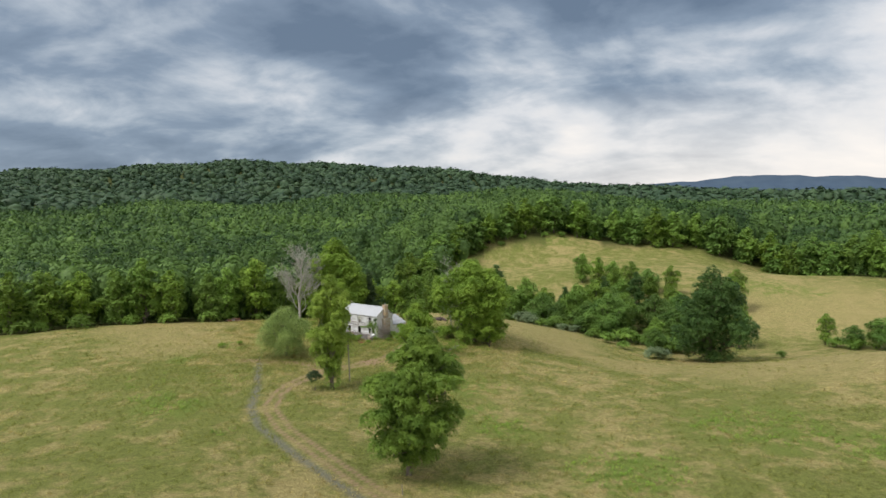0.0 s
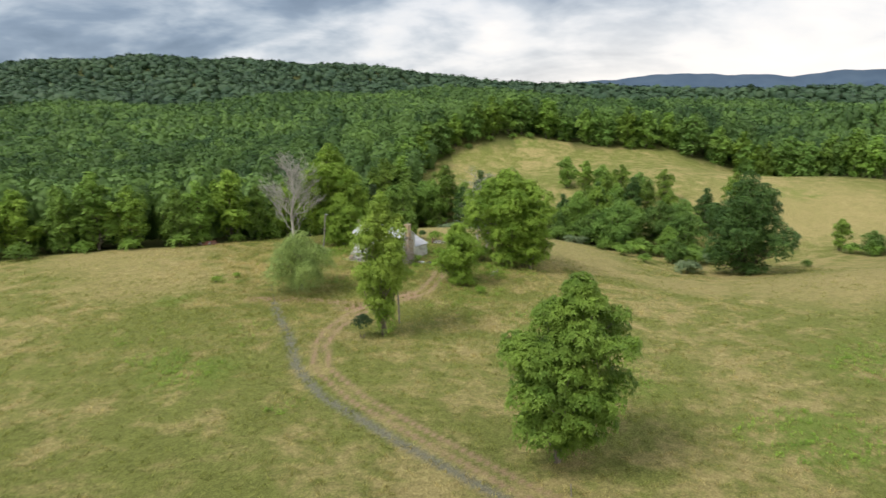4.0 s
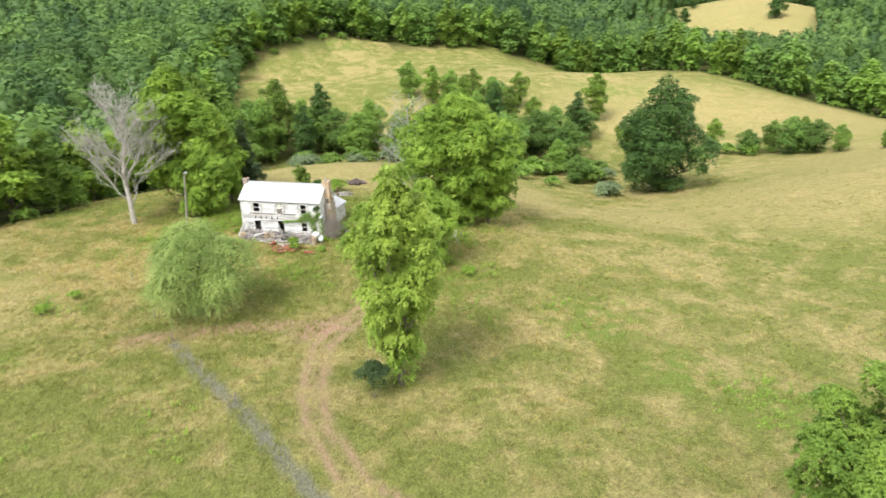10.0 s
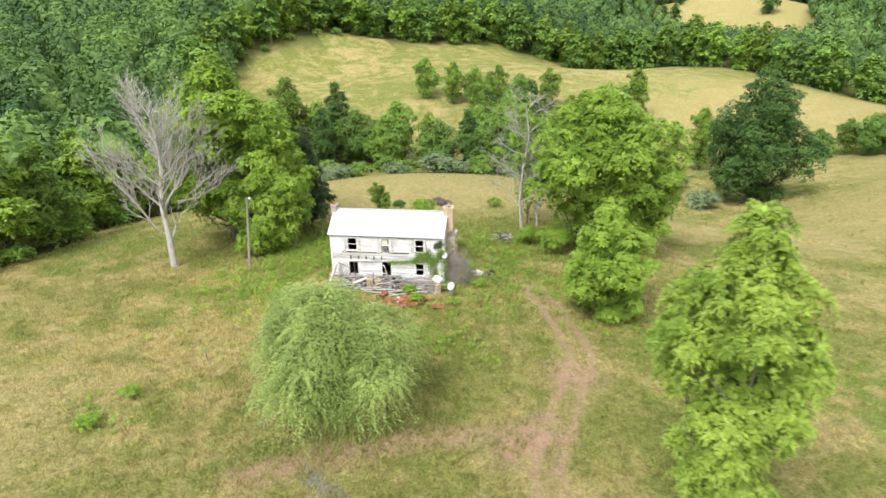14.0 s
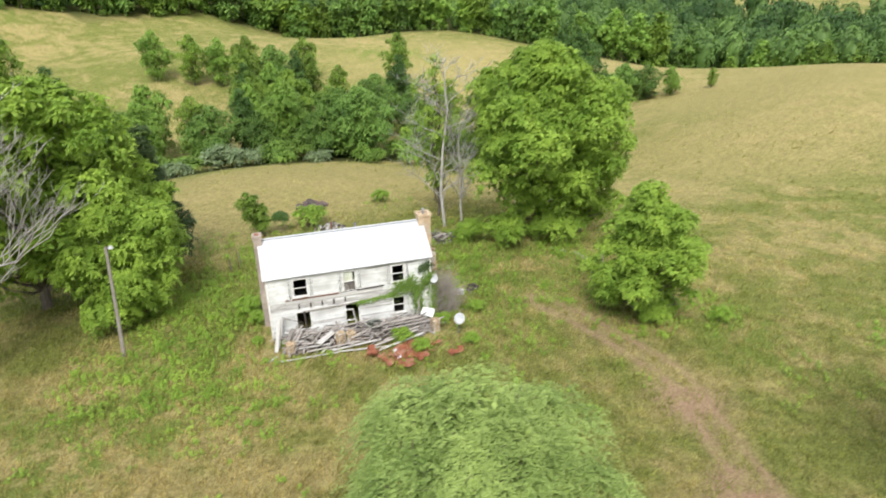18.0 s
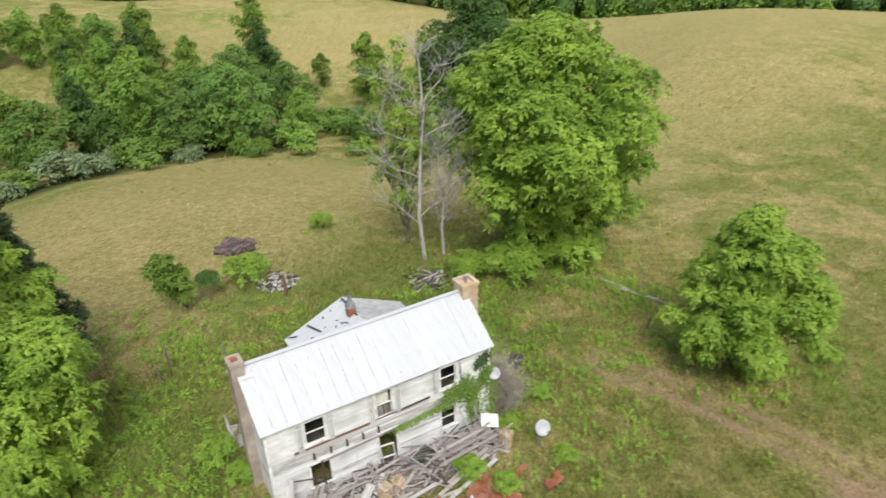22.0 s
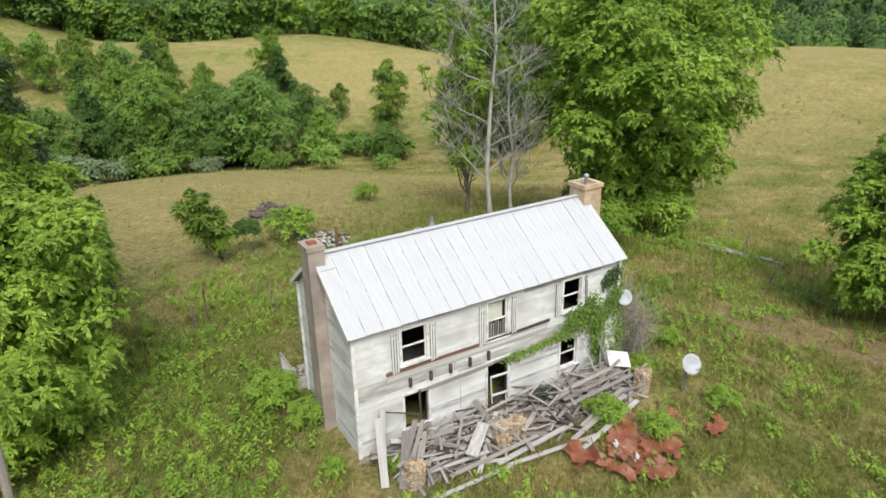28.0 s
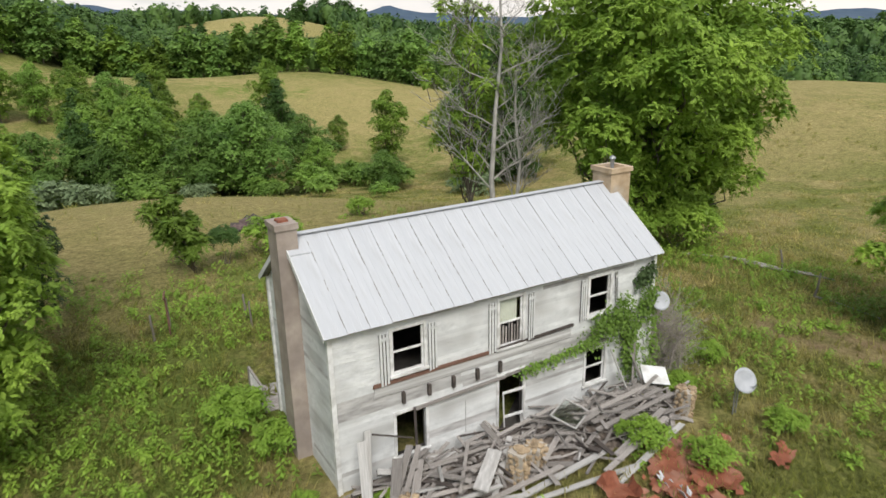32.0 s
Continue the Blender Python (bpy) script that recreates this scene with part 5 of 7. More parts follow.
def shutter(root, u, lo, hi, wide=0.28, tilt=0.0):
    """Old board shutter: three peeling battens on two ledges."""
    n = 3
    w = wide / n
    # dark full-height backing, added so the gaps between battens show dark
    sh = block("shutter", (-wide / 2 + 0.012, -0.034, 0.02), (wide / 2 - 0.012, -0.022, hi - lo - 0.04), DARKWOOD, root, "peeling white batten shutter", pose(u, -0.02, lo, 0, tilt, 0))
    block("ledge", (-wide / 2, -0.066, 0.86 * (hi - lo)), (wide / 2, -0.061, 0.92 * (hi - lo)), WHITE, sh)
    for i in range(n):
        x = -wide / 2 + w * i
        block("batten", (x + 0.017, -0.06, 0.02 * i), (x + w - 0.017, -0.036, hi - lo - 0.015 * ((i * 2) % 3)), WHITE, sh)
    return sh


def tin_panel_mesh(name, wide, length, mat, rib=0.009):
    """A sheet of roofing tin with raised edge seams and two low swages."""
    prof = [(0, 0), (0.0, rib), (0.018, rib), (0.024, 0), (wide * 0.32, 0), (wide * 0.335, rib * 0.4), (wide * 0.35, 0), (wide * 0.65, 0), (wide * 0.665, rib * 0.4), (wide * 0.68, 0), (wide - 0.002, 0)]
    vs, fs = [], []
    steps = 4
    for j in range(steps + 1):
        y = length * j / steps
        for i, (x, z) in enumerate(prof):
            vs.append((x, y, z + 0.006 * math.sin(j * 2.1 + i * 0.5)))
    k = len(prof)
    for j in range(steps):
        for i in range(k - 1):
            fs.append((j * k + i, j * k + i + 1, (j + 1) * k + i + 1, (j + 1) * k + i))
    return mesh_from(name, vs, fs, mat)


def roof_slope(name, root, origin, along, up, run, length, mat, label, width=0.62, seed=1):
    """A pitched roof face: a boarded deck, and tin sheets that lie on it as pieces."""
    along, up = Vector(along).normalized(), Vector(up).normalized()
    nrm = along.cross(up)
    m = Matrix((along, up, nrm)).transposed().to_4x4()
    m.translation = origin
    deck = block(name, (0, 0, -0.07), (run, length, -0.012), GREYWOOD, root, label, m)
    n = max(1, round(run / width))
    sheet = tin_panel_mesh("roof_sheet", run / n, length + 0.03, mat)
    rng = random.Random(seed)
    for i in range(n):
        part("roof_sheet", sheet, deck, pose(i * run / n, -0.02 + rng.uniform(-0.012, 0.012), rng.uniform(0, 0.006), 0, rng.uniform(-0.3, 0.3), rng.uniform(-0.12, 0.12)))
    return deck


def brick_ring(root, x0, x1, y0, y1, z, rows, mat, name="brick", h=0.075, depth=0.02):
    for r in range(rows):
        for axis, lo, hi in ((0, x0, x1), (1, y0, y1)):
            n = max(2, round((hi - lo) / 0.21))
            for side in (0, 1):
                for i in range(n):
                    a = lo + (hi - lo) * i / n + 0.006
                    b = lo + (hi - lo) * (i + 1) / n - 0.006
                    if axis == 0:
                        y = y0 if side == 0 else y1
                        block(name, (a, y - depth, z + r * h), (b, y + depth, z + (r + 1) * h - 0.01), mat, root)
                    else:
                        x = x0 if side == 0 else x1
                        block(name, (x - depth, a, z + r * h), (x + depth, b, z + (r + 1) * h - 0.01), mat, root)


STONES = []


def stone_mesh():
    """A few rough stones that share their meshes."""
    if not STONES:
        for k in range(5):
            rng = random.Random(k)
            bm = bmesh.new()
            bmesh.ops.create_icosphere(bm, subdivisions=1, radius=0.5)
            for v in bm.verts:
                v.co = Vector((v.co.x * rng.uniform(0.8, 1.15), v.co.y * rng.uniform(0.8, 1.15), v.co.z * rng.uniform(0.7, 1.1)))
            me = bpy.data.meshes.new("stone")
            bm.to_mesh(me)
            bm.free()
            me.materials.append(STONE)
            STONES.append(me)
    return STONES


def stone_pier(name, parent_m, u, v, base, top, r, label, lean=0.0):
    root = new(name)
    root.matrix_world = parent_m @ pose(u, v, base, lean, lean * 0.6, 20)
    h = top - base
    block("core", (-r * 0.8, -r * 0.8, 0), (r * 0.8, r * 0.8, h - 0.05), MORTAR, root)
    rng = random.Random(int(u * 100))
    z = 0.08
    while z < h:
        n = 9
        for i in range(n):
            a = 2 * math.pi * (i + 0.5 * (int(z * 10) % 2)) / n + rng.uniform(-0.1, 0.1)
            s = rng.uniform(0.20, 0.30) * r / 0.38
            part("stone", rng.choice(stone_mesh()), root, pose(r * 0.86 * math.cos(a), r * 0.86 * math.sin(a), z, rng.uniform(0, 60), rng.uniform(0, 60), rng.uniform(0, 360)) @ Matrix.Diagonal((s, s, s * 0.72, 1)))
        z += 0.155
    for i in range(4):
        part("stone", rng.choice(stone_mesh()), root, pose(rng.uniform(-0.15, 0.15), rng.uniform(-0.15, 0.15), h - 0.02, 0, 0, i * 90) @ Matrix.Diagonal((0.3, 0.3, 0.12, 1)))
    return tagged(root, label, "pier", "porch piers")


def vine_mesh(name, line, n, spread, leaf, kind, seed, hang=0.3):
    rng = np.random.default_rng(seed)
    p = np.array(line, float)
    k = rng.integers(0, len(p) - 1, n)
    t = rng.random(n)[:, None]
    at = p[k] + (p[k + 1] - p[k]) * t + rng.normal(size=(n, 3)) * np.array(spread)
    at[:, 2] -= np.abs(rng.normal(size=n)) * hang
    out = np.repeat([[0, -1.0, 0.4]], n, 0)
    v, f = leaf_quads(rng, at, out, leaf, 0.6, 1.2, 0.6)
    return mesh_from(name, v, f, LEAF[kind])


def build_house():
    root = new("farmhouse")
    root.matrix_world = HOUSE
    tagged(root, "abandoned two-storey white clapboard farmhouse with a tin roof", "house")
    flat = lambda u: EAVE
    gable = lambda u: EAVE + (RIDGE - EAVE) * (1 - abs(2 * u / DEP - 1))
    holes = list(FRONT_HOLES.values())
    lapped_wall("front_wall", root, LEN, flat, holes, None, "peeling white clapboard front wall")
    lapped_wall("left_wall", root, DEP, gable, [], pose(0, DEP, 0, 0, 0, -90), "grey-white clapboard gable wall")
    lapped_wall("right_wall", root, DEP, gable, [], pose(LEN, 0, 0, 0, 0, 90), "grey-white clapboard gable wall")
    lapped_wall("back_wall", root, LEN, flat, [], pose(LEN, DEP, 0, 0, 0, 180), boards=False)
    # corner boards, foundation, floors
    for u, v in ((0, 0), (LEN, 0), (0, DEP), (LEN, DEP)):
        su, sv = (-1 if u == 0 else 1), (-1 if v == 0 else 1)
        block("corner_board", (min(u, u + su * 0.03) - 0.05, min(v, v + sv * 0.03) - 0.05, SILL - 0.02), (max(u, u + su * 0.03) + 0.05, max(v, v + sv * 0.03) + 0.05, EAVE - 0.04), TRIM, root)
    block("foundation", (0.05, 0.05, -0.9), (LEN - 0.05, DEP - 0.05, SILL - 0.004), MORTAR, root, "low stone and mortar foundation")
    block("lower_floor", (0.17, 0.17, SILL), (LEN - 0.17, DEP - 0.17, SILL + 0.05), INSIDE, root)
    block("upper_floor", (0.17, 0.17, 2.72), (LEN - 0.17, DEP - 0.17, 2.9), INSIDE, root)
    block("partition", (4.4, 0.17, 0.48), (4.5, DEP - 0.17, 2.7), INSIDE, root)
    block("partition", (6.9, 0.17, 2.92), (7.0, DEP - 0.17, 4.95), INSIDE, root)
    # roof
    rise = RIDGE - EAVE
    over, half = 0.27, DEP / 2
    slope = Vector((0, half, rise)).normalized()
    run = LEN + 0.36
    dist = (half + over) / slope.y
    roof_slope("roof", root, (-0.21, -over, EAVE + 0.09 - over * slope.z / slope.y), (1, 0, 0), slope, run, dist, TIN, "white-painted seamed tin roof with rusty streaks", seed=3)
    # dark gaps where the seams of the older, left-hand sheets have opened
    rng = random.Random(77)
    sheets = round(run / 0.62)
    for i in range(1, sheets):
        for k in range(15 if i < 11 else 2):
            d0 = rng.uniform(0.1, dist - 0.4)
            ln = rng.uniform(0.03, 0.17)
            base = Vector((-0.21 + i * run / sheets - 0.012 + rng.uniform(-0.004, 0.004), -over, EAVE + 0.105 - over * slope.z / slope.y))
            bar("open_seam", base + slope * d0, base + slope * (d0 + ln), 0.010 + 0.012 * rng.random(), 0.006, SEAM, root)
    back = Vector((0, -half, rise)).normalized()
    roof_slope("roof", root, (LEN + 0.15, DEP + over, EAVE + 0.09 - over * slope.z / slope.y), (-1, 0, 0), back, run, dist, TIN_GREY, "dull grey tin rear roof slope", seed=4)
    bar("ridge_cap", (-0.2, half, RIDGE + 0.115), (LEN + 0.2, half, RIDGE + 0.115), 0.24, 0.02, TIN, root)
    for u in (-0.22, LEN + 0.16):
        for sgn in (-1, 1):
            e = (u, half + sgn * (half + over), EAVE + 0.03 - over * slope.z / slope.y)
            bar("rake_board", e, (u, half, RIDGE + 0.03), 0.02, 0.14, TRIM, root)
    # eave ledger, joist stubs of the lost porch, sagging beam
    bar("ledger", (1.1, -0.035, 3.41), (4.9, -0.035, 3.40), 0.05, 0.10, REDWOOD, root, label="rotten red-brown porch ledger")
    bar("ledger", (4.95, -0.035, 3.40), (7.98, -0.035, 3.47), 0.05, 0.10, DARKWOOD, root)
    bar("board_patch", (1.1, -0.03, 3.2), (7.9, -0.03, 3.22), 0.02, 0.28, WORN, root)
    for u in (1.97, 2.77, 3.56, 4.37, 5.17):
        block("joist_stub", (u - 0.045, -0.12, 2.68), (u + 0.045, -0.02, 3.02), DARKWOOD, root)
    bar("porch_beam", (2.30, -0.08, 2.40), (5.35, -0.07, 2.47), 0.06, 0.09, GREYWOOD, root, label="grey porch beam left on the wall")
    bar("porch_beam", (5.35, -0.07, 2.49), (9.4, -0.07, 2.62), 0.05, 0.07, GREYWOOD, root)
    bar("porch_post", (2.31, -0.12, 0.55), (2.28, -0.10, 2.46), 0.07, 0.07, DARKWOOD, root)
    for a, b, u in ((0.62, 2.1, 3.98), (0.6, 2.2, 0.75)):
        bar("wire_conduit", (u, -0.03, a + 0.4), (u, -0.03, b), 0.014, 0.014, WORN, root)
    # windows and door
    sash_window(root, FRONT_HOLES["w1"], upper_glass=False)
    sash_window(root, FRONT_HOLES["w2"], upper_glass=False)
    sash_window(root, FRONT_HOLES["low2"], upper_glass=False)
    sash_window(root, FRONT_HOLES["low1"], upper_glass=False, sashes=False)
    mid = sash_window(root, FRONT_HOLES["mid"], blind=True)
    for i in range(7):
        u = 5.24 + i * 0.105
        block("balustrade_slat", (u, 0.07, 3.46), (u + 0.05, 0.09, 4.12 - 0.06 * (i % 3)), GREYWOOD, mid)
    shutter(root, 1.46, 3.36, 4.88)
    shutter(root, 2.92, 3.42, 4.84)
    shutter(root, 4.90, 3.34, 4.94)
    shutter(root, 6.30, 3.42, 4.94, 0.24)
    shutter(root, 8.34, 3.5, 4.9, 0.24)
    shutter(root, 9.80, 3.44, 4.9, 0.12, -4)
    a, b, lo, hi = FRONT_HOLES["door"]
    vs, fs = [], []
    for lo3, hi3 in (((a - 0.09, -0.045, lo), (a, 0.1, hi + 0.09)), ((b, -0.045, lo), (b + 0.09, 0.1, hi + 0.09)), ((a, -0.045, hi), (b, 0.1, hi + 0.09))):
        k = len(vs)
        vs += [(x, y, z) for x in (lo3[0], hi3[0]) for y in (lo3[1], hi3[1]) for z in (lo3[2], hi3[2])]
        fs += [tuple(k + i for i in f) for f in BOX_FACES]
    door = part("doorway", mesh_from("door_frame", vs, fs, TRIM), root, None, "open doorway with a white frame")
    for p, q in (((0.02, 0, 0.0), (0.02, 0, 1.72)), ((0.66, 0, 0.0), (0.66, 0, 1.72)), ((0, 0, 1.70), (0.68, 0, 1.70)), ((0, 0, 0.05), (0.68, 0, 0.05)), ((0.02, 0, 0.75), (0.66, 0, 0.75))):
        m = pose(5.2, -0.25, 0.62, 12, -7, -14)
        bar("screen_door_rail", m @ Vector(p), m @ Vector(q), 0.04, 0.07, TRIM, door, label="broken screen door frame leaning in the opening")
    bar("wall_lamp", (6.34, -0.14, 2.45), (6.42, -0.03, 2.50), 0.10, 0.10, DARKWOOD, root)
    # left chimney
    ch = block("chimney", (-0.46, 1.98, -0.5), (0.10, 2.72, 7.42), STUCCO, root, "tall narrow pinkish stucco chimney")
    block("cap", (-0.50, 1.94, 7.42), (0.14, 2.76, 7.58), STUCCO, ch)
    block("flue_tile", (-0.32, 2.2, 7.56), (-0.04, 2.5, 7.64), BRICK, ch, "red clay flue tile")
    brick_ring(ch, -0.45, 0.05, 1.985, 2.715, 0.0, 4, BRICK, depth=0.03)
    block("flashing", (-0.2, 1.80, 6.62), (0.34, 2.0, 6.78), TIN, ch)
    # right chimney: rendered stack, open top, rough stone below
    ch = block("chimney", (11.20, 1.92, 5.3), (12.10, 2.82, 7.50), TANSTUCCO, root, "broad tan rendered chimney with a pipe")
    for lo3, hi3 in (((11.14, 1.86, 7.5), (12.16, 2.04, 7.66)), ((11.14, 2.70, 7.5), (12.16, 2.88, 7.66)), ((11.14, 2.04, 7.5), (11.32, 2.70, 7.66)), ((11.98, 2.04, 7.5), (12.16, 2.70, 7.66))):
        block("cap", lo3, hi3, TANSTUCCO, ch)
    pipe = [(11.65, 2.37, 7.4), (11.65, 2.37, 7.92)]
    tv, tf = tube(pipe, [0.07, 0.07], 10)
    part("flue_pipe", mesh_from("flue_pipe", tv, tf, STEEL, True), ch)
    tv, tf = tube([(11.65, 2.37, 7.90), (11.65, 2.37, 7.96), (11.65, 2.37, 8.02)], [0.12, 0.11, 0.03], 10)
    part("pipe_cap", mesh_from("pipe_cap", tv, tf, STEEL, True), ch)
    block("chimney_base", (11.46, 1.55, -0.7), (12.30, 3.2, 4.7), MORTAR, ch)
    rng = random.Random(5)
    for i in range(150):
        face = rng.random()
        z = rng.uniform(-0.2, 5.2)
        w = 0.82 if z < 4.5 else 0.5
        if face < 0.55:
            p = (12.28 if z < 4.6 else 12.08, 2.37 + rng.uniform(-w, w), z)
        else:
            p = (rng.uniform(11.55, 12.25), 2.37 + (-w if face < 0.8 else w), z)
        s = rng.uniform(0.2, 0.36)
        part("stone", rng.choice(stone_mesh()), ch, pose(*p, rng.uniform(0, 40), rng.uniform(0, 40), rng.uniform(0, 360)) @ Matrix.Diagonal((s, s, s * 0.7, 1)))
    # rear wing
    u0, u1, v1, we, wr = 3.95, 11.35, 9.5, 2.75, 4.35
    um = (u0 + u1) / 2
    block("rear_wing", (u0 + 0.2, DEP + 0.03, -0.6), (u1 - 0.2, v1 - 0.2, we), WHITE, root, "low white rear kitchen wing")
    v3 = [(u0 + 0.2, v1 - 0.2, we), (u1 - 0.2, v1 - 0.2, we), (um, v1 - 0.2, wr - 0.1), (u0 + 0.2, v1 - 0.3, we), (u1 - 0.2, v1 - 0.3, we), (um, v1 - 0.3, wr - 0.1)]
    part("wing_gable", mesh_from("wing_gable", v3, [(0, 1, 2), (5, 4, 3)], WHITE), root)
    up = Vector((um - u0, 0, wr - we)).normalized()
    ln = math.hypot(um - u0, wr - we)
    roof_slope("wing_roof", root, (u0, v1, we), (0, -1, 0), up, v1 - DEP - 0.02, ln, TIN, "white tin wing roof with tarred patches", 0.7, 8)
    roof_slope("wing_roof", root, (u1, DEP + 0.02, we), (0, 1, 0), Vector((-up.x, 0, up.z)), v1 - DEP - 0.02, ln, TIN_GREY, "grey tin wing roof slope", 0.7, 9)
    rng = random.Random(9)
    for i in range(34):
        t, v = rng.uniform(0.25, 0.95), rng.uniform(6.2, 9.2)
        p = Vector((u0 + (um - u0) * t, v, we + (wr - we) * t + 0.03))
        block("tar_patch", (-0.07, -0.035, 0), (0.07, 0.035, 0.012), TAR, root, m=Matrix.Translation(p) @ pose(0, 0, 0, 0, -23.4, rng.uniform(0, 180)))
    for (ta, va), (tb, vb) in (((0.36, 9.3), (0.46, 8.0)), ((0.98, 9.4), (0.98, 7.2)), ((0.05, 9.4), (0.16, 9.0))):
        bar("tar_strip", (u0 + (um - u0) * ta, va, we + (wr - we) * ta + 0.035), (u0 + (um - u0) * tb, vb, we + (wr - we) * tb + 0.035), 0.14, 0.012, TAR, root, 0)
    fl = block("wing_flue", (7.2, 7.5, 3.6), (7.62, 7.92, 4.72), MORTAR, root, "small red brick flue with a tin cowl")
    brick_ring(fl, 7.2, 7.62, 7.5, 7.92, 3.95, 10, BRICK)
    tv, tf = tube([(7.41, 7.71, 4.7), (7.41, 7.71, 4.95), (7.41, 7.71, 5.2), (7.41, 7.71, 5.5)], [0.30, 0.24, 0.11, 0.10], 12)
    part("cowl", mesh_from("cowl", tv, tf, STEEL, True), fl)
    # back stoop
    st = block("stoop", (-0.5, DEP + 0.1, 0.55), (1.6, 6.6, 0.66), GREYWOOD, root, "grey wooden back stoop with railings")
    bar("rail", (-0.5, DEP + 0.2, 1.50), (-0.5, 6.55, 1.50), 0.06, 0.05, GREYWOOD, st)
    for i in range(9):
        v = DEP + 0.25 + i * 0.2
        bar("baluster", (-0.5, v, 0.66), (-0.5, v, 1.48), 0.04, 0.05, TRIM, st)
    for v in (DEP + 0.15, 6.55):
        bar("post", (-0.5, v, -0.5), (-0.5, v, 1.55), 0.09, 0.09, GREYWOOD, st)
    # small dish on the corner
    d = part("corner_dish", dish_mesh(0.30), root, pose(11.62, -0.25, 3.5, 62, 0, -28), "small grey satellite dish")
    bar("dish_arm", (11.5, -0.05, 3.42), (11.57, -0.15, 3.45), 0.03, 0.03, STEEL, root)
    return root


def dish_mesh(r):
    vs, fs = [(0, 0, 0)], []
    rings, seg = 4, 24
    for j in range(1, rings + 1):
        q = r * j / rings
        for i in range(seg):
            a = 2 * math.pi * i / seg
            vs.append((q * math.cos(a), q * 1.08 * math.sin(a), 0.22 * q * q / r))
    quads = []
    for i in range(seg):
        fs.append((0, 1 + i, 1 + (i + 1) % seg, 0))
    for j in range(rings - 1):
        for i in range(seg):
            a, b = 1 + j * seg + i, 1 + j * seg + (i + 1) % seg
            quads.append((a, b, b + seg, a + seg))
    k = len(vs)
    vs2 = vs + [(x, y, z - 0.012) for x, y, z in vs]
    rim = [(1 + (rings - 1) * seg + i, 1 + (rings - 1) * seg + (i + 1) % seg, k + 1 + (rings - 1) * seg + (i + 1) % seg, k + 1 + (rings - 1) * seg + i) for i in range(seg)]
    allq = quads + [(d + k, c + k, b + k, a + k) for a, b, c, d in quads] + rim
    bm = bmesh.new()
    bv = [bm.verts.new(p) for p in vs2]
    for f in allq:
        bm.faces.new([bv[i] for i in f])
    for i in range(seg):
        bm.faces.new([bv[0], bv[1 + i], bv[1 + (i + 1) % seg]])
        bm.faces.new([bv[k], bv[k + 1 + (i + 1) % seg], bv[k + 1 + i]])
    bmesh.ops.recalc_face_normals(bm, faces=bm.faces[:])
    me = bpy.data.meshes.new("dish")
    bm.to_mesh(me)
    bm.free()
    for p in me.polygons:
        p.use_smooth = True
    me.materials.append(DISH)
    return me


build_house()


# ---- the collapsed porch and what lies round the house ----
def at_house(u, v):
    p = HOUSE @ Vector((u, v, 0))
    return p.x, p.y, ground_z(p.x, p.y) - HOUSE.translation.z


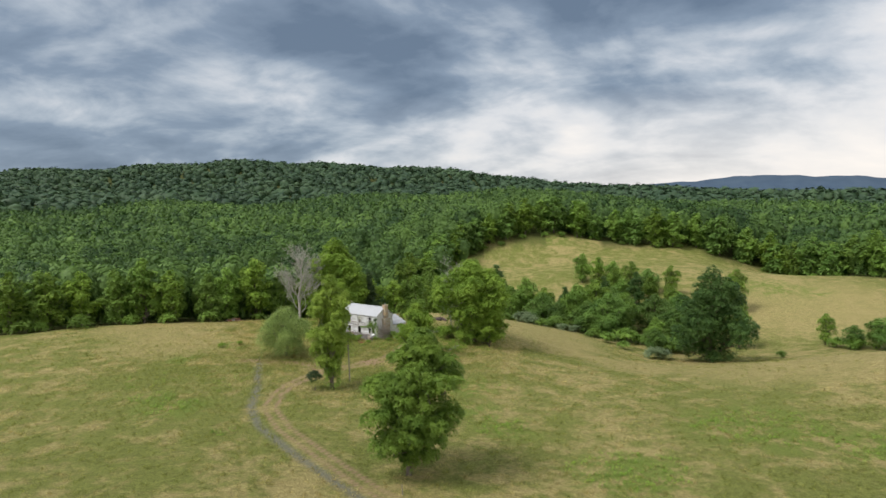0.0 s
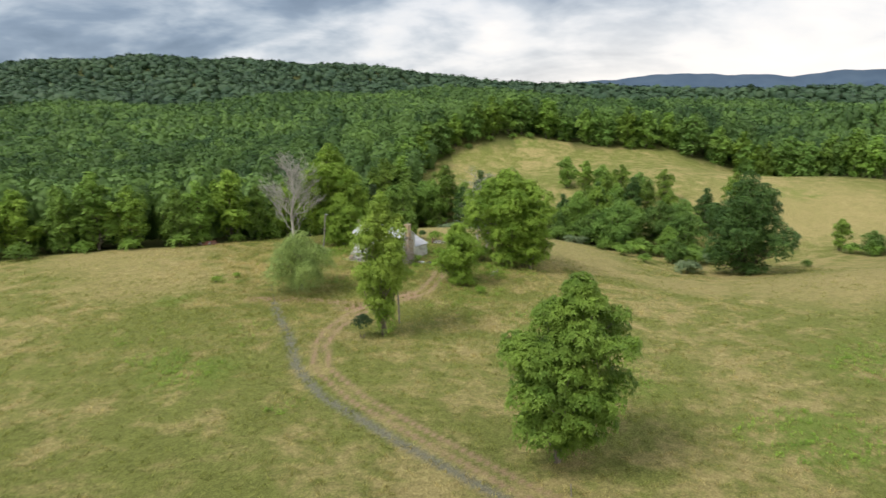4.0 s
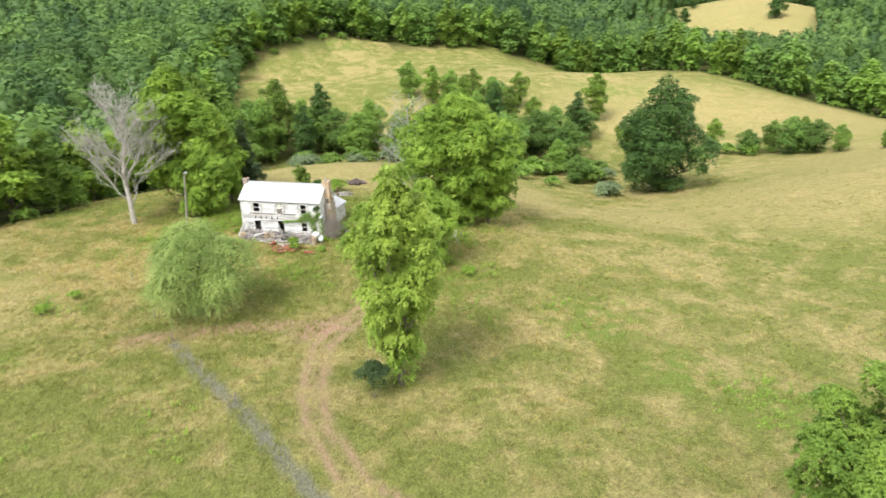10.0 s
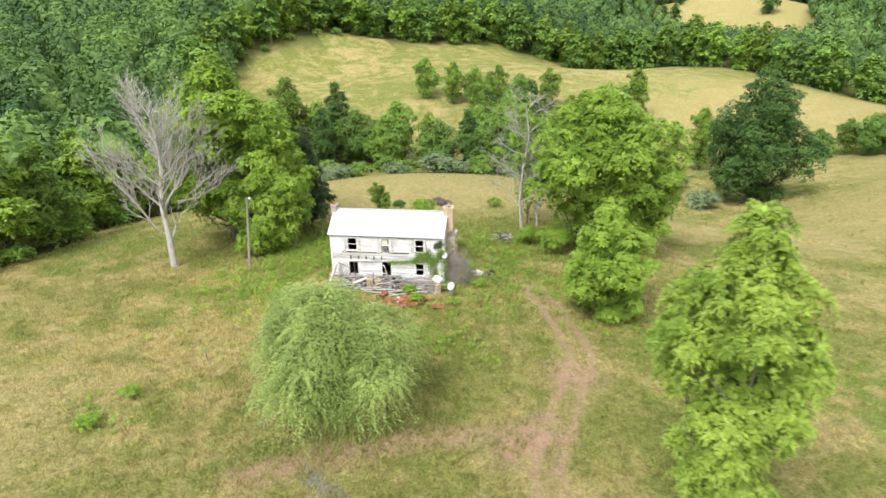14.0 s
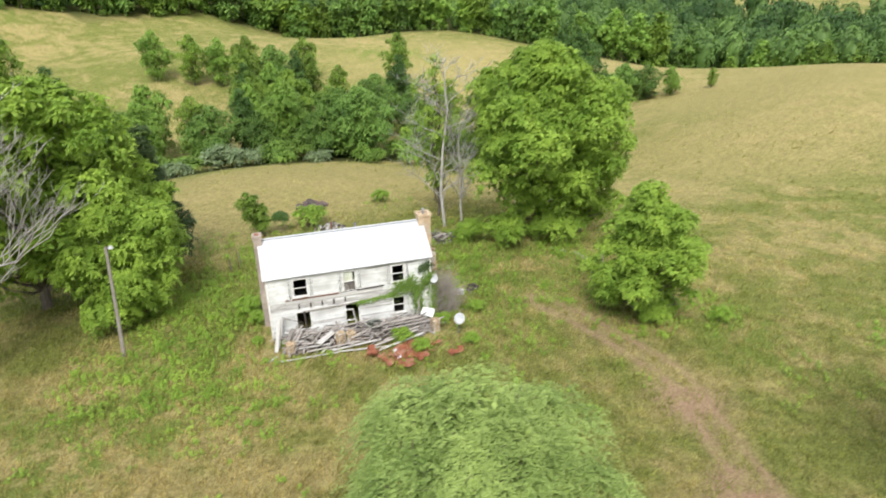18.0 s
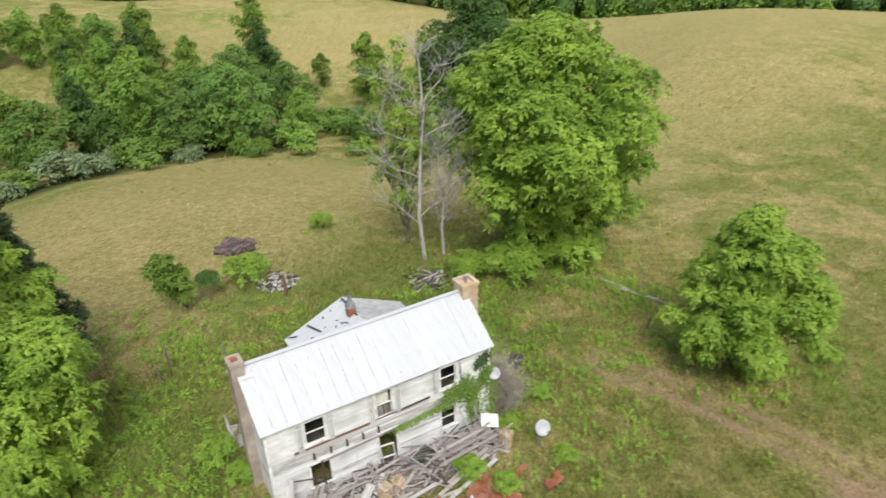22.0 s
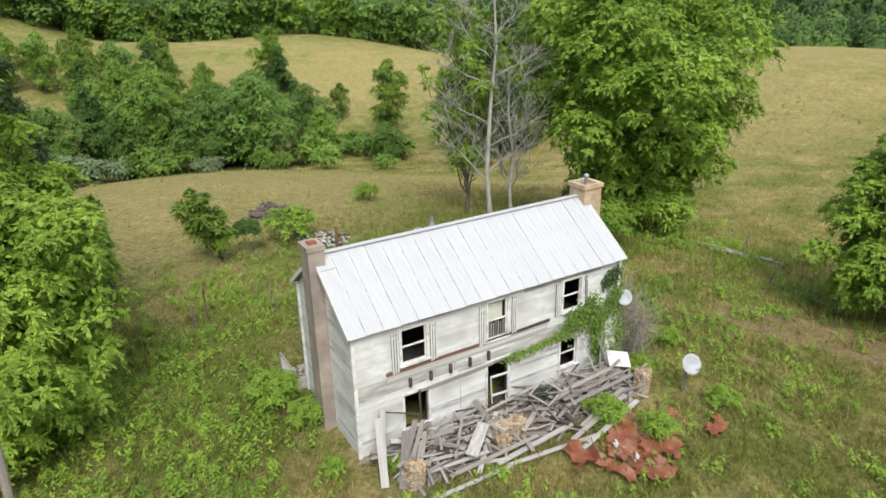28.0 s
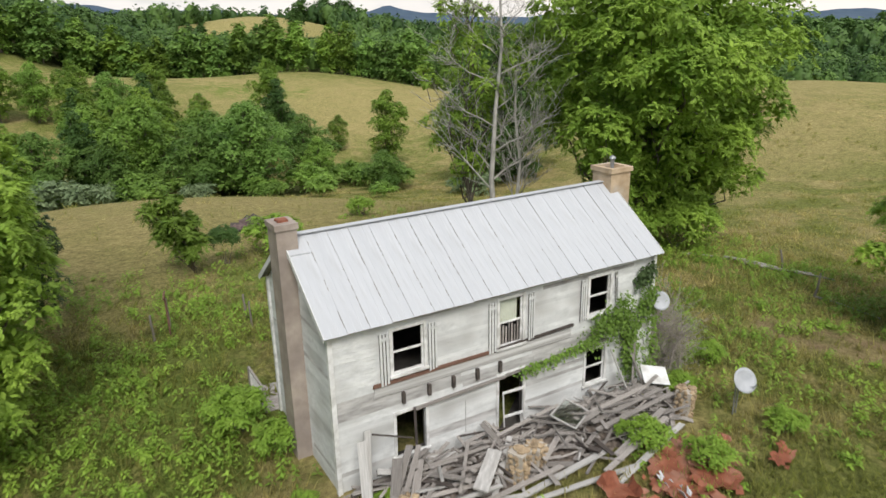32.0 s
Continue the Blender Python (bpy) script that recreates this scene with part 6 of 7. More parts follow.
def build_porch_wreck():
    root = new("collapsed_porch")
    root.matrix_world = HOUSE
    tagged(root, "collapsed porch of tangled weathered grey boards and beams", "debris")
    rng = random.Random(21)

    def floor_at(u, v):
        heap = 0.55 * math.exp(-((v + 1.0) / 0.9) ** 2) * (0.6 + 0.4 * math.sin(u * 1.7 + 0.6) ** 2)
        return at_house(u, v)[2] + 0.10 + heap

    for i in range(300):
        u, v = rng.uniform(0.7, 10.9), rng.triangular(-2.7, -0.1, -1.1)
        ln = rng.choice((0.6, 0.9, 1.2, 1.6, 2.0, 2.4))
        a = rng.gauss(0, 38) if rng.random() < 0.65 else rng.uniform(0, 180)
        if v > -0.9 and ln > 1.0:
            a = rng.gauss(0, 9)
        z = floor_at(u, v) + rng.uniform(-0.12, 0.22)
        tilt = rng.gauss(0, 9)
        c, s = math.cos(radians(a)), math.sin(radians(a))
        if v + abs(s) * ln / 2 > -0.05:
            v = -0.1 - abs(s) * ln / 2
        dz = math.sin(radians(tilt)) * ln / 2
        mat = GREYWOOD if rng.random() < 0.86 else (PALEWOOD if rng.random() < 0.4 else DARKWOOD)
        bar("board", (u - c * ln / 2, v - s * ln / 2, z - dz), (u + c * ln / 2, v + s * ln / 2, z + dz), rng.choice((0.05, 0.08, 0.11, 0.16)), rng.uniform(0.02, 0.05), mat, root, rng.uniform(-35, 35))
    G = lambda u, v: at_house(u, v)[2]
    # long pale boards along the front edge, and the heap that leans at the corner
    for a, b, w, mat in (
        ((-0.1, -2.95, 0.06), (4.1, -3.0, 0.10), 0.20, PALEWOOD), ((3.7, -2.75, 0.16), (7.2, -2.5, 0.30), 0.26, PALEWOOD), ((2.0, -2.5, 0.2), (5.6, -2.45, 0.35), 0.2, GREYWOOD),
        ((6.7, -3.55, 0.12), (10.0, -2.85, 0.5), 0.24, PALEWOOD), ((6.5, -3.2, 0.3), (9.7, -2.5, 0.62), 0.22, GREYWOOD), ((7.2, -2.9, 0.4), (9.9, -2.2, 0.7), 0.24, GREYWOOD),
        ((7.4, -1.7, 0.72), (10.6, -1.45, 0.82), 0.22, GREYWOOD), ((7.2, -1.4, 0.78), (10.3, -1.15, 0.86), 0.2, GREYWOOD), ((7.3, -2.0, 0.66), (10.8, -1.75, 0.74), 0.22, GREYWOOD),
        ((0.05, -1.75, 0.05), (0.5, -0.5, 1.75), 0.34, PALEWOOD), ((0.5, -2.1, 0.05), (1.3, -0.9, 1.2), 0.36, GREYWOOD), ((0.95, -2.2, 0.05), (1.9, -1.0, 1.0), 0.3, GREYWOOD), ((4.0, -2.95, 0.12), (7.6, -3.3, 0.16), 0.22, PALEWOOD),
        ((0.25, -1.35, 0.1), (0.72, -0.4, 1.95), 0.22, PALEWOOD), ((0.55, -1.75, 0.05), (1.75, -0.75, 1.35), 0.26, GREYWOOD), ((0.75, -1.85, 0.05), (2.0, -0.8, 1.30), 0.18, GREYWOOD), ((0.9, -1.2, 0.75), (2.4, -0.6, 0.9), 0.08, GREYWOOD), ((0.8, -0.5, 1.85), (2.1, -0.25, 1.15), 0.09, DARKWOOD),
        ((1.1, -1.0, 0.75), (4.0, -1.2, 0.78), 0.14, GREYWOOD), ((5.7, -0.7, 0.85), (8.3, -1.9, 0.95), 0.12, GREYWOOD), ((4.4, -0.9, 0.75), (6.9, -0.75, 0.95), 0.14, GREYWOOD), ((2.4, -2.2, 0.55), (3.5, -0.9, 0.95), 0.12, GREYWOOD),
        ((0.05, -2.2, 0.03), (-0.55, -2.9, 0.10), 0.22, PALEWOOD), ((10.2, -0.6, 0.6), (10.6, -0.2, 2.3), 0.10, GREYWOOD), ((10.5, -0.9, 0.5), (10.25, -0.25, 1.9), 0.10, GREYWOOD), ((9.8, -0.7, 0.7), (9.55, -0.15, 1.9), 0.07, PALEWOOD)):
        base_a, base_b = G(a[0], a[1]), G(b[0], b[1])
        bar("long_board", (a[0], a[1], base_a + a[2]), (b[0], b[1], base_b + b[2]), w * 0.75, 0.04, mat, root, rng.uniform(-12, 12), "long pale fallen board" if mat is PALEWOOD else "")
    block("white_panel", (-0.75, -0.2, -0.03), (0.75, 0.2, 0.03), PALEWOOD, root, "peeling white porch panel", pose(3.4, -2.0, G(3.4, -2) + 0.75, 6, -8, 40))
    block("white_panel", (-0.45, -0.35, -0.02), (0.45, 0.35, 0.02), TRIM, root, "", pose(10.9, -0.9, G(10.9, -0.9) + 0.95, 28, 10, -25))
    m = pose(6.9, -1.25, G(6.9, -1.2) + 0.92, 14, 4, 28)
    for p, q in (((-0.6, -0.4, 0), (0.6, -0.4, 0)), ((-0.6, 0.4, 0), (0.6, 0.4, 0)), ((-0.6, -0.4, 0), (-0.6, 0.4, 0)), ((0.6, -0.4, 0), (0.6, 0.4, 0))):
        bar("storm_window_rail", m @ Vector(p), m @ Vector(q), 0.045, 0.035, PALEWOOD, root, label="fallen storm window frame")
    block("storm_window_pane", (-0.57, -0.37, -0.004), (0.57, 0.37, 0.004), GLASS, root, "", m)
    # plaster and litter under the boards
    pts, fcs = [], []
    nu, nv = 46, 12
    for i in range(nu):
        for j in range(nv):
            u, v = 0.5 + 10.5 * i / (nu - 1), -2.6 + 2.57 * j / (nv - 1)
            edge = min(1, i / 3, (nu - 1 - i) / 3, j / 2)
            pts.append((u, v, G(u, v) - 0.12 + edge * (floor_at(u, v) - G(u, v)) + 0.05 * math.sin(i * 2.3) * math.cos(j * 3.1)))
    for i in range(nu - 1):
        for j in range(nv - 1):
            k = i * nv + j
            fcs.append((k, k + nv, k + nv + 1, k + 1))
    part("litter", mesh_from("litter", pts, fcs, material("rotten_wood_litter", (0.07, 0.055, 0.045), (0.24, 0.20, 0.17), scale=7, bump=0.9)), root, None, "rotten brown litter under the boards")


build_porch_wreck()
for pu, pv, ptop, plab in ((0.95, -2.0, 0.80, "tan fieldstone porch pier with a slumped cap"), (4.35, -2.0, 1.05, "round tan fieldstone porch pier among boards"), (5.1, -1.8, 0.85, "low broken fieldstone porch pier"), (11.1, -1.95, 0.95, "tan fieldstone porch pier at the porch end")):
    stone_pier("stone_pier", HOUSE, pu, pv, at_house(pu, pv)[2] - 0.1, at_house(pu, pv)[2] + ptop, 0.31, plab, 3)


def crumpled_sheet(name, u, v, size, seed, label, mat=None, fold=0.2, turn=0.0):
    """A torn, creased sheet of roofing tin that lies in the grass."""
    rng = random.Random(seed)
    nx, ny = max(5, round(size[0] * 6)), max(5, round(size[1] * 6))
    p = HOUSE @ Vector((u, v, 0))
    place = pose(p.x, p.y, ground_z(p.x, p.y), 0, 0, turn)
    crease = [(rng.uniform(0, math.pi), rng.uniform(0.5, 1.3), rng.uniform(0, 1), rng.uniform(0.4, 1.0)) for _ in range(4)]
    left = [rng.uniform(0, 0.16) for _ in range(nx + ny)]
    vs, fs = [], []
    for i in range(nx):
        for j in range(ny):
            tx, ty = i / (nx - 1), j / (ny - 1)
            lo, hi = left[i] * 0.7, 1 - left[(i * 3 + 1) % nx] * 0.7
            wl, wr = left[nx + j] * 0.5, 1 - left[nx + (j * 2 + 1) % ny] * 0.5
            x = (wl + (wr - wl) * tx - 0.5) * size[0] + rng.uniform(-0.03, 0.03)
            y = (lo + (hi - lo) * ty - 0.5) * size[1] + rng.uniform(-0.03, 0.03)
            z = 0.0
            for a, f, ph, w in crease:
                q = (x * math.cos(a) + y * math.sin(a)) * f + ph
                z += w * abs(2 * (q % 1.0) - 1)
            edge = min(tx, 1 - tx, ty, 1 - ty)
            q = place @ Vector((x, y, 0))
            z = fold * (z * 0.32 + 0.5 * max(0, 0.12 - edge) / 0.12 * (1 if left[j % nx] > 0.08 else 0))
            vs.append((x, y, ground_z(q.x, q.y) - place.translation.z + 0.10 + z))
    for i in range(nx - 1):
        for j in range(ny - 1):
            if (i in (0, nx - 2) or j in (0, ny - 2)) and rng.random() < 0.22:
                continue
            k = i * ny + j
            fs.append((k, k + ny, k + ny + 1, k + 1))
    o = new(name, mesh_from(name, vs, fs, mat or RUST))
    sol = o.modifiers.new("thickness", "SOLIDIFY")
    sol.thickness = 0.008
    o.matrix_world = place
    return tagged(o, label, "scrap metal", "fallen roof sheets")


crumpled_sheet("rusted_sheet", 8.6, -3.8, (3.2, 1.7), 1, "crumpled rust-red roofing sheet beside the porch wreck", turn=10)
crumpled_sheet("rusted_sheet", 8.0, -4.9, (1.5, 2.6), 2, "torn rust-red roofing sheet in the grass", turn=-38)
crumpled_sheet("rusted_sheet", 6.2, -4.1, (1.2, 1.0), 3, "curled rust-red roofing sheet", fold=0.5, turn=30)
crumpled_sheet("rusted_sheet", 10.2, -4.0, (1.9, 0.6), 4, "long bent rust-red roofing strip", turn=-12)
crumpled_sheet("rusted_sheet", 9.3, -4.6, (1.8, 1.5), 8, "creased rust-red roofing sheet in the grass", fold=0.3, turn=-5)
crumpled_sheet("rusted_sheet", 6.9, -4.9, (0.6, 1.6), 9, "narrow rust-brown roofing strip in the grass", fold=0.2, turn=-20)
crumpled_sheet("rusted_sheet", 11.7, -5.1, (1.3, 0.6), 5, "bent rust-brown roofing scrap in the weeds", turn=-20)
crumpled_sheet("pale_sheet", 7.75, -4.5, (0.3, 1.1), 6, "narrow pale strip of tin on the rusted sheets", TIN, 0.25, -35)


def build_dish():
    u, v = 12.65, -2.8
    x, y, z = at_house(u, v)
    root = new("satellite_dish")
    root.matrix_world = HOUSE @ pose(u, v, z)
    part("dish", dish_mesh(0.38), root, pose(0, -0.16, 1.30, 58, 0, -22), "round grey dish")
    for du in (-0.07, 0.07):
        tv, tf = tube([(du, 0.04, -0.2), (du, 0.04, 1.12)], [0.03, 0.03], 8)
        part("post", mesh_from("post", tv, tf, STEEL, True), root)
    bar("feed_arm", (0, -0.1, 0.97), (0.12, -0.50, 1.22), 0.016, 0.016, STEEL, root)
    bar("receiver", (0.10, -0.51, 1.20), (0.14, -0.51, 1.27), 0.05, 0.05, STEEL, root)
    tagged(root, "grey satellite dish on two posts in the weeds", "satellite dish")


build_dish()


def plain_thing(name, me, m, label, category, group=""):
    o = new(name, me)
    o.matrix_world = m
    return tagged(o, label, category, group)


def house_vines():
    line = [(5.9, -0.14, 2.52), (6.5, -0.16, 2.58), (7.3, -0.16, 2.66), (8.2, -0.18, 2.76), (8.9, -0.2, 2.9)]
    plain_thing("wall_vine", vine_mesh("wall_vine", line, 520, (0.12, 0.05, 0.06), 0.085, "wood", 1, 0.13), HOUSE, "green creeper trailing along the porch beam", "vine")
    line = [(8.5, -0.22, 2.85), (9.1, -0.3, 3.6), (9.5, -0.3, 3.2), (9.9, -0.3, 3.95), (10.2, -0.26, 3.1), (10.35, -0.25, 2.2), (10.55, -0.2, 1.4), (10.2, -0.25, 2.6), (10.9, -0.18, 3.5), (11.3, -0.15, 4.0), (11.5, -0.12, 2.9), (11.5, -0.1, 1.2)]
    plain_thing("wall_vine", vine_mesh("wall_vine", line, 3600, (0.20, 0.10, 0.22), 0.085, "wood", 2, 0.22), HOUSE, "thick green creeper on the house corner", "vine")
    line = [(11.4, -0.05, 4.7), (11.0, -0.12, 4.6), (10.7, -0.12, 4.4)]
    plain_thing("wall_vine", vine_mesh("wall_vine", line, 500, (0.14, 0.06, 0.14), 0.10, "cedar", 3, 0.1), HOUSE, "dark creeper under the eave", "vine")
    rng = np.random.default_rng(8)
    twigs, stems = [], []
    for i in range(1300):
        d = rng.normal(size=3)
        d = d / np.linalg.norm(d) * rng.uniform(0.2, 1.0) ** 0.5
        p = np.array([12.75, 0.9, 1.35]) + d * np.array([0.75, 1.15, 1.35])
        for k in range(2):
            q = p + (d * 0.35 + rng.normal(size=3) * 0.30 + np.array([0, 0, 0.12]))
            twigs.append(tube([p, (p + q) / 2 + rng.normal(size=3) * 0.06, q], [0.007, 0.006, 0.003], 3))
            p = q
    for i in range(14):
        p = np.array([12.8 + rng.normal() * 0.3, 0.9 + rng.normal() * 0.5, -0.5])
        stems.append(bough(rng, p, p + np.array([rng.normal() * 0.5, rng.normal() * 0.5, rng.uniform(2.0, 3.4)]), 0.05, 0.012, 0.1, 4, 5)[0])
    grey = material("grey_twigs", (0.24, 0.21, 0.18), (0.40, 0.36, 0.32), scale=2, bump=0)
    root = new("bare_bush")
    root.matrix_world = HOUSE
    for part_name, pieces in (("twig_mass", twigs), ("stem", stems)):
        tv, tf = join_pieces(pieces)
        part(part_name, mesh_from(part_name, tv, tf, grey), root)
    tagged(root, "dense leafless grey bush against the gable wall", "shrub")


house_vines()


# ---- things in the yard and the pasture ----
POLEWOOD = material("grey_pole_wood", (0.17, 0.15, 0.13), (0.32, 0.29, 0.26), scale=3, bump=0.6, stretch=(4, 4, 0.5))


def round_post(name, x, y, h, r, label, category="post", lean=(0, 0), group="", mat=None, cross=False, lamp=False):
    root = new(name)
    root.matrix_world = pose(x, y, ground_z(x, y), lean[0], lean[1], 0)
    n = 6
    tv, tf = tube([(0.02 * math.sin(i), 0.02 * math.cos(i), -0.4 + (h + 0.4) * i / n) for i in range(n + 1)], [r * (1 - 0.3 * i / n) for i in range(n + 1)], 9)
    top = tube([(0, 0, h - 0.02), (0, 0, h + 0.02)], [r * 0.68, 0.004], 9)
    v, f = join_pieces([(tv, tf), top])
    part("shaft", mesh_from("shaft", v, f, mat or POLEWOOD, True), root)
    if cross:
        bar("crossarm", (-0.45, 0, h - 0.9), (0.45, 0.05, h - 0.85), 0.08, 0.1, POLEWOOD, root)
        bar("insulator", (-0.35, 0, h - 0.86), (-0.35, 0, h - 0.70), 0.05, 0.05, DISH, root)
    if lamp:
        bar("lamp_arm", (0, 0, h - 0.15), (0.2, -0.16, h + 0.05), 0.05, 0.05, STEEL, root)
        tv, tf = tube([(0.22, -0.18, h - 0.14), (0.22, -0.18, h - 0.02), (0.22, -0.18, h + 0.08)], [0.15, 0.13, 0.06], 10)
        part("lamp_head", mesh_from("lamp_head", tv, tf, DISH, True), root)
    return tagged(root, label, category, group)


round_post("utility_pole", -30.3, 163.5, 7.7, 0.14, "weathered grey utility pole with a yard lamp", "pole", (-3.8, 6.2), lamp=True)
round_post("utility_pole", -17.0, 117.6, 7.8, 0.13, "weathered grey utility pole beside the tall tree", "pole", (1, -1), cross=True)
for i, (x, y, h, ln) in enumerate(((-36.3, 129.9, 1.2, 3), (-37.4, 135.3, 1.1, -4), (-2.7, 140.9, 1.3, 5), (-16.3, 167.5, 1.3, 4), (-14.8, 164.8, 1.1, -3), (-17.6, 167.2, 1.2, 6), (-5.0, 73.8, 1.2, 2), (-33.0, 116.5, 1.0, -5), (2.2, 141.6, 1.1, -8), (-38.6, 146.5, 1.1, 2))):
    round_post("fence_post", x, y, h, 0.06, "old grey wooden fence post standing in grass", "fence post", (ln, -ln), "old fence posts")
round_post("stump_post", -7.2, 165.0, 1.5, 0.12, "short reddish-brown wooden post beside rubble", "post", (2, 1), mat=REDWOOD)


def line_post(x, y):
    """A rusty T-shaped washing-line post."""
    root = new("washing_line_post")
    root.matrix_world = pose(x, y, ground_z(x, y), 0, 2, 35)
    tv, tf = tube([(0, 0, -0.3), (0.01, 0, 0.8), (0, 0.02, 1.75)], [0.045, 0.04, 0.035], 8)
    part("shaft", mesh_from("shaft", tv, tf, REDWOOD, True), root)
    bar("crossbar", (-0.42, 0.02, 1.70), (0.42, 0.03, 1.76), 0.06, 0.06, REDWOOD, root)
    tagged(root, "rust-brown T-shaped washing-line post in weeds", "post")


def heap(name, x, y, n, spread, size, mats, label, category, seed, long=1.0):
    """A low heap of broken pieces."""
    root = new(name)
    root.matrix_world = pose(x, y, ground_z(x, y))
    rng = random.Random(seed)
    for i in range(n):
        a, r = rng.uniform(0, 2 * math.pi), spread * math.sqrt(rng.random())
        px, py = r * math.cos(a), r * math.sin(a)
        s = size * rng.uniform(0.5, 1.3)
        z = ground_z(x + px, y + py) - ground_z(x, y) + 0.3 * max(0, 1 - r / spread) + s * 0.2
        if long > 1.5:
            d = Vector((math.cos(a * 3), math.sin(a * 3), rng.uniform(-0.15, 0.15))) * s * long / 2
            bar("stick", Vector((px, py, z)) - d, Vector((px, py, z)) + d, s * 0.22, s * 0.16, rng.choice(mats), root)
        else:
            m = pose(px, py, z, rng.uniform(-30, 30), rng.uniform(-30, 30), rng.uniform(0, 360)) @ Matrix.Diagonal((s, s * 0.7, s * 0.35, 1))
            part("fragment", unit_block(rng.choice(mats)), root, m)
    return tagged(root, label, category)


PURPLE = material("dull_purple_tarpaper", (0.10, 0.07, 0.07), (0.22, 0.16, 0.155), scale=2, bump=0.5)
heap("rubble_heap", -5.6, 166.6, 120, 1.5, 0.24, [GREYWOOD, PALEWOOD, DARKWOOD], "heap of pale broken boards and rubble", "debris", 41)
heap("scrap_heap", -1.2, 173.0, 40, 1.5, 0.8, [PURPLE, PURPLE, DARKWOOD], "low heap of dull purple scrap in grass", "debris", 42)
heap("brush_heap", -1.9, 156.3, 60, 1.3, 0.5, [GREYWOOD, DARKWOOD], "heap of grey dry branches", "debris", 43, 3.2)
heap("scrap_heap", -57.3, 180.0, 34, 2.0, 1.0, [REDWOOD, GREYWOOD, RUST], "heap of brown scrap boards at the wood's edge", "debris", 44)


def log(x0, y0, x1, y1, r, bow):
    """A fallen trunk that lies along the ground."""
    pts = []
    for i in range(6):
        t = i / 5
        x, y = x0 + (x1 - x0) * t + bow * math.sin(math.pi * t), y0 + (y1 - y0) * t + 0.4 * bow * math.sin(2.2 * t)
        pts.append((x, y, ground_z(x, y) + r * 0.8 + 0.1 * t))
    v, f = tube(pts, [r * (1 - 0.1 * i) for i in range(6)], 7)
    mid = Vector(pts[2])
    plain_thing("fallen_log", mesh_from("fallen_log", [Vector(p) - mid for p in v], f, DEADWOOD, True), Matrix.Translation(mid), "fallen grey log lying among weeds", "log", "fallen logs")


for spec in ((3.0, 144.6, 1.5, 141.9, 0.13, 0.2), (2.3, 143.6, 1.3, 140.4, 0.10, -0.3), (1.7, 142.2, 0.5, 139.3, 0.09, 0.2), (2.8, 146.9, 2.6, 145.2, 0.09, 0.1), (-2.6, 140.9, -5.0, 138.6, 0.05, 0.2)):
    log(*spec)
heap("rubbish_heap", -9.6, 148.3, 12, 0.5, 0.45, [DARKWOOD, STEEL], "small dark heap of rubbish in grass", "debris", 46)
heap("rubbish_heap", -11.0, 149.0, 14, 0.5, 0.5, [TRIM, DISH], "small pale heap of plaster beside the gable", "debris", 47)


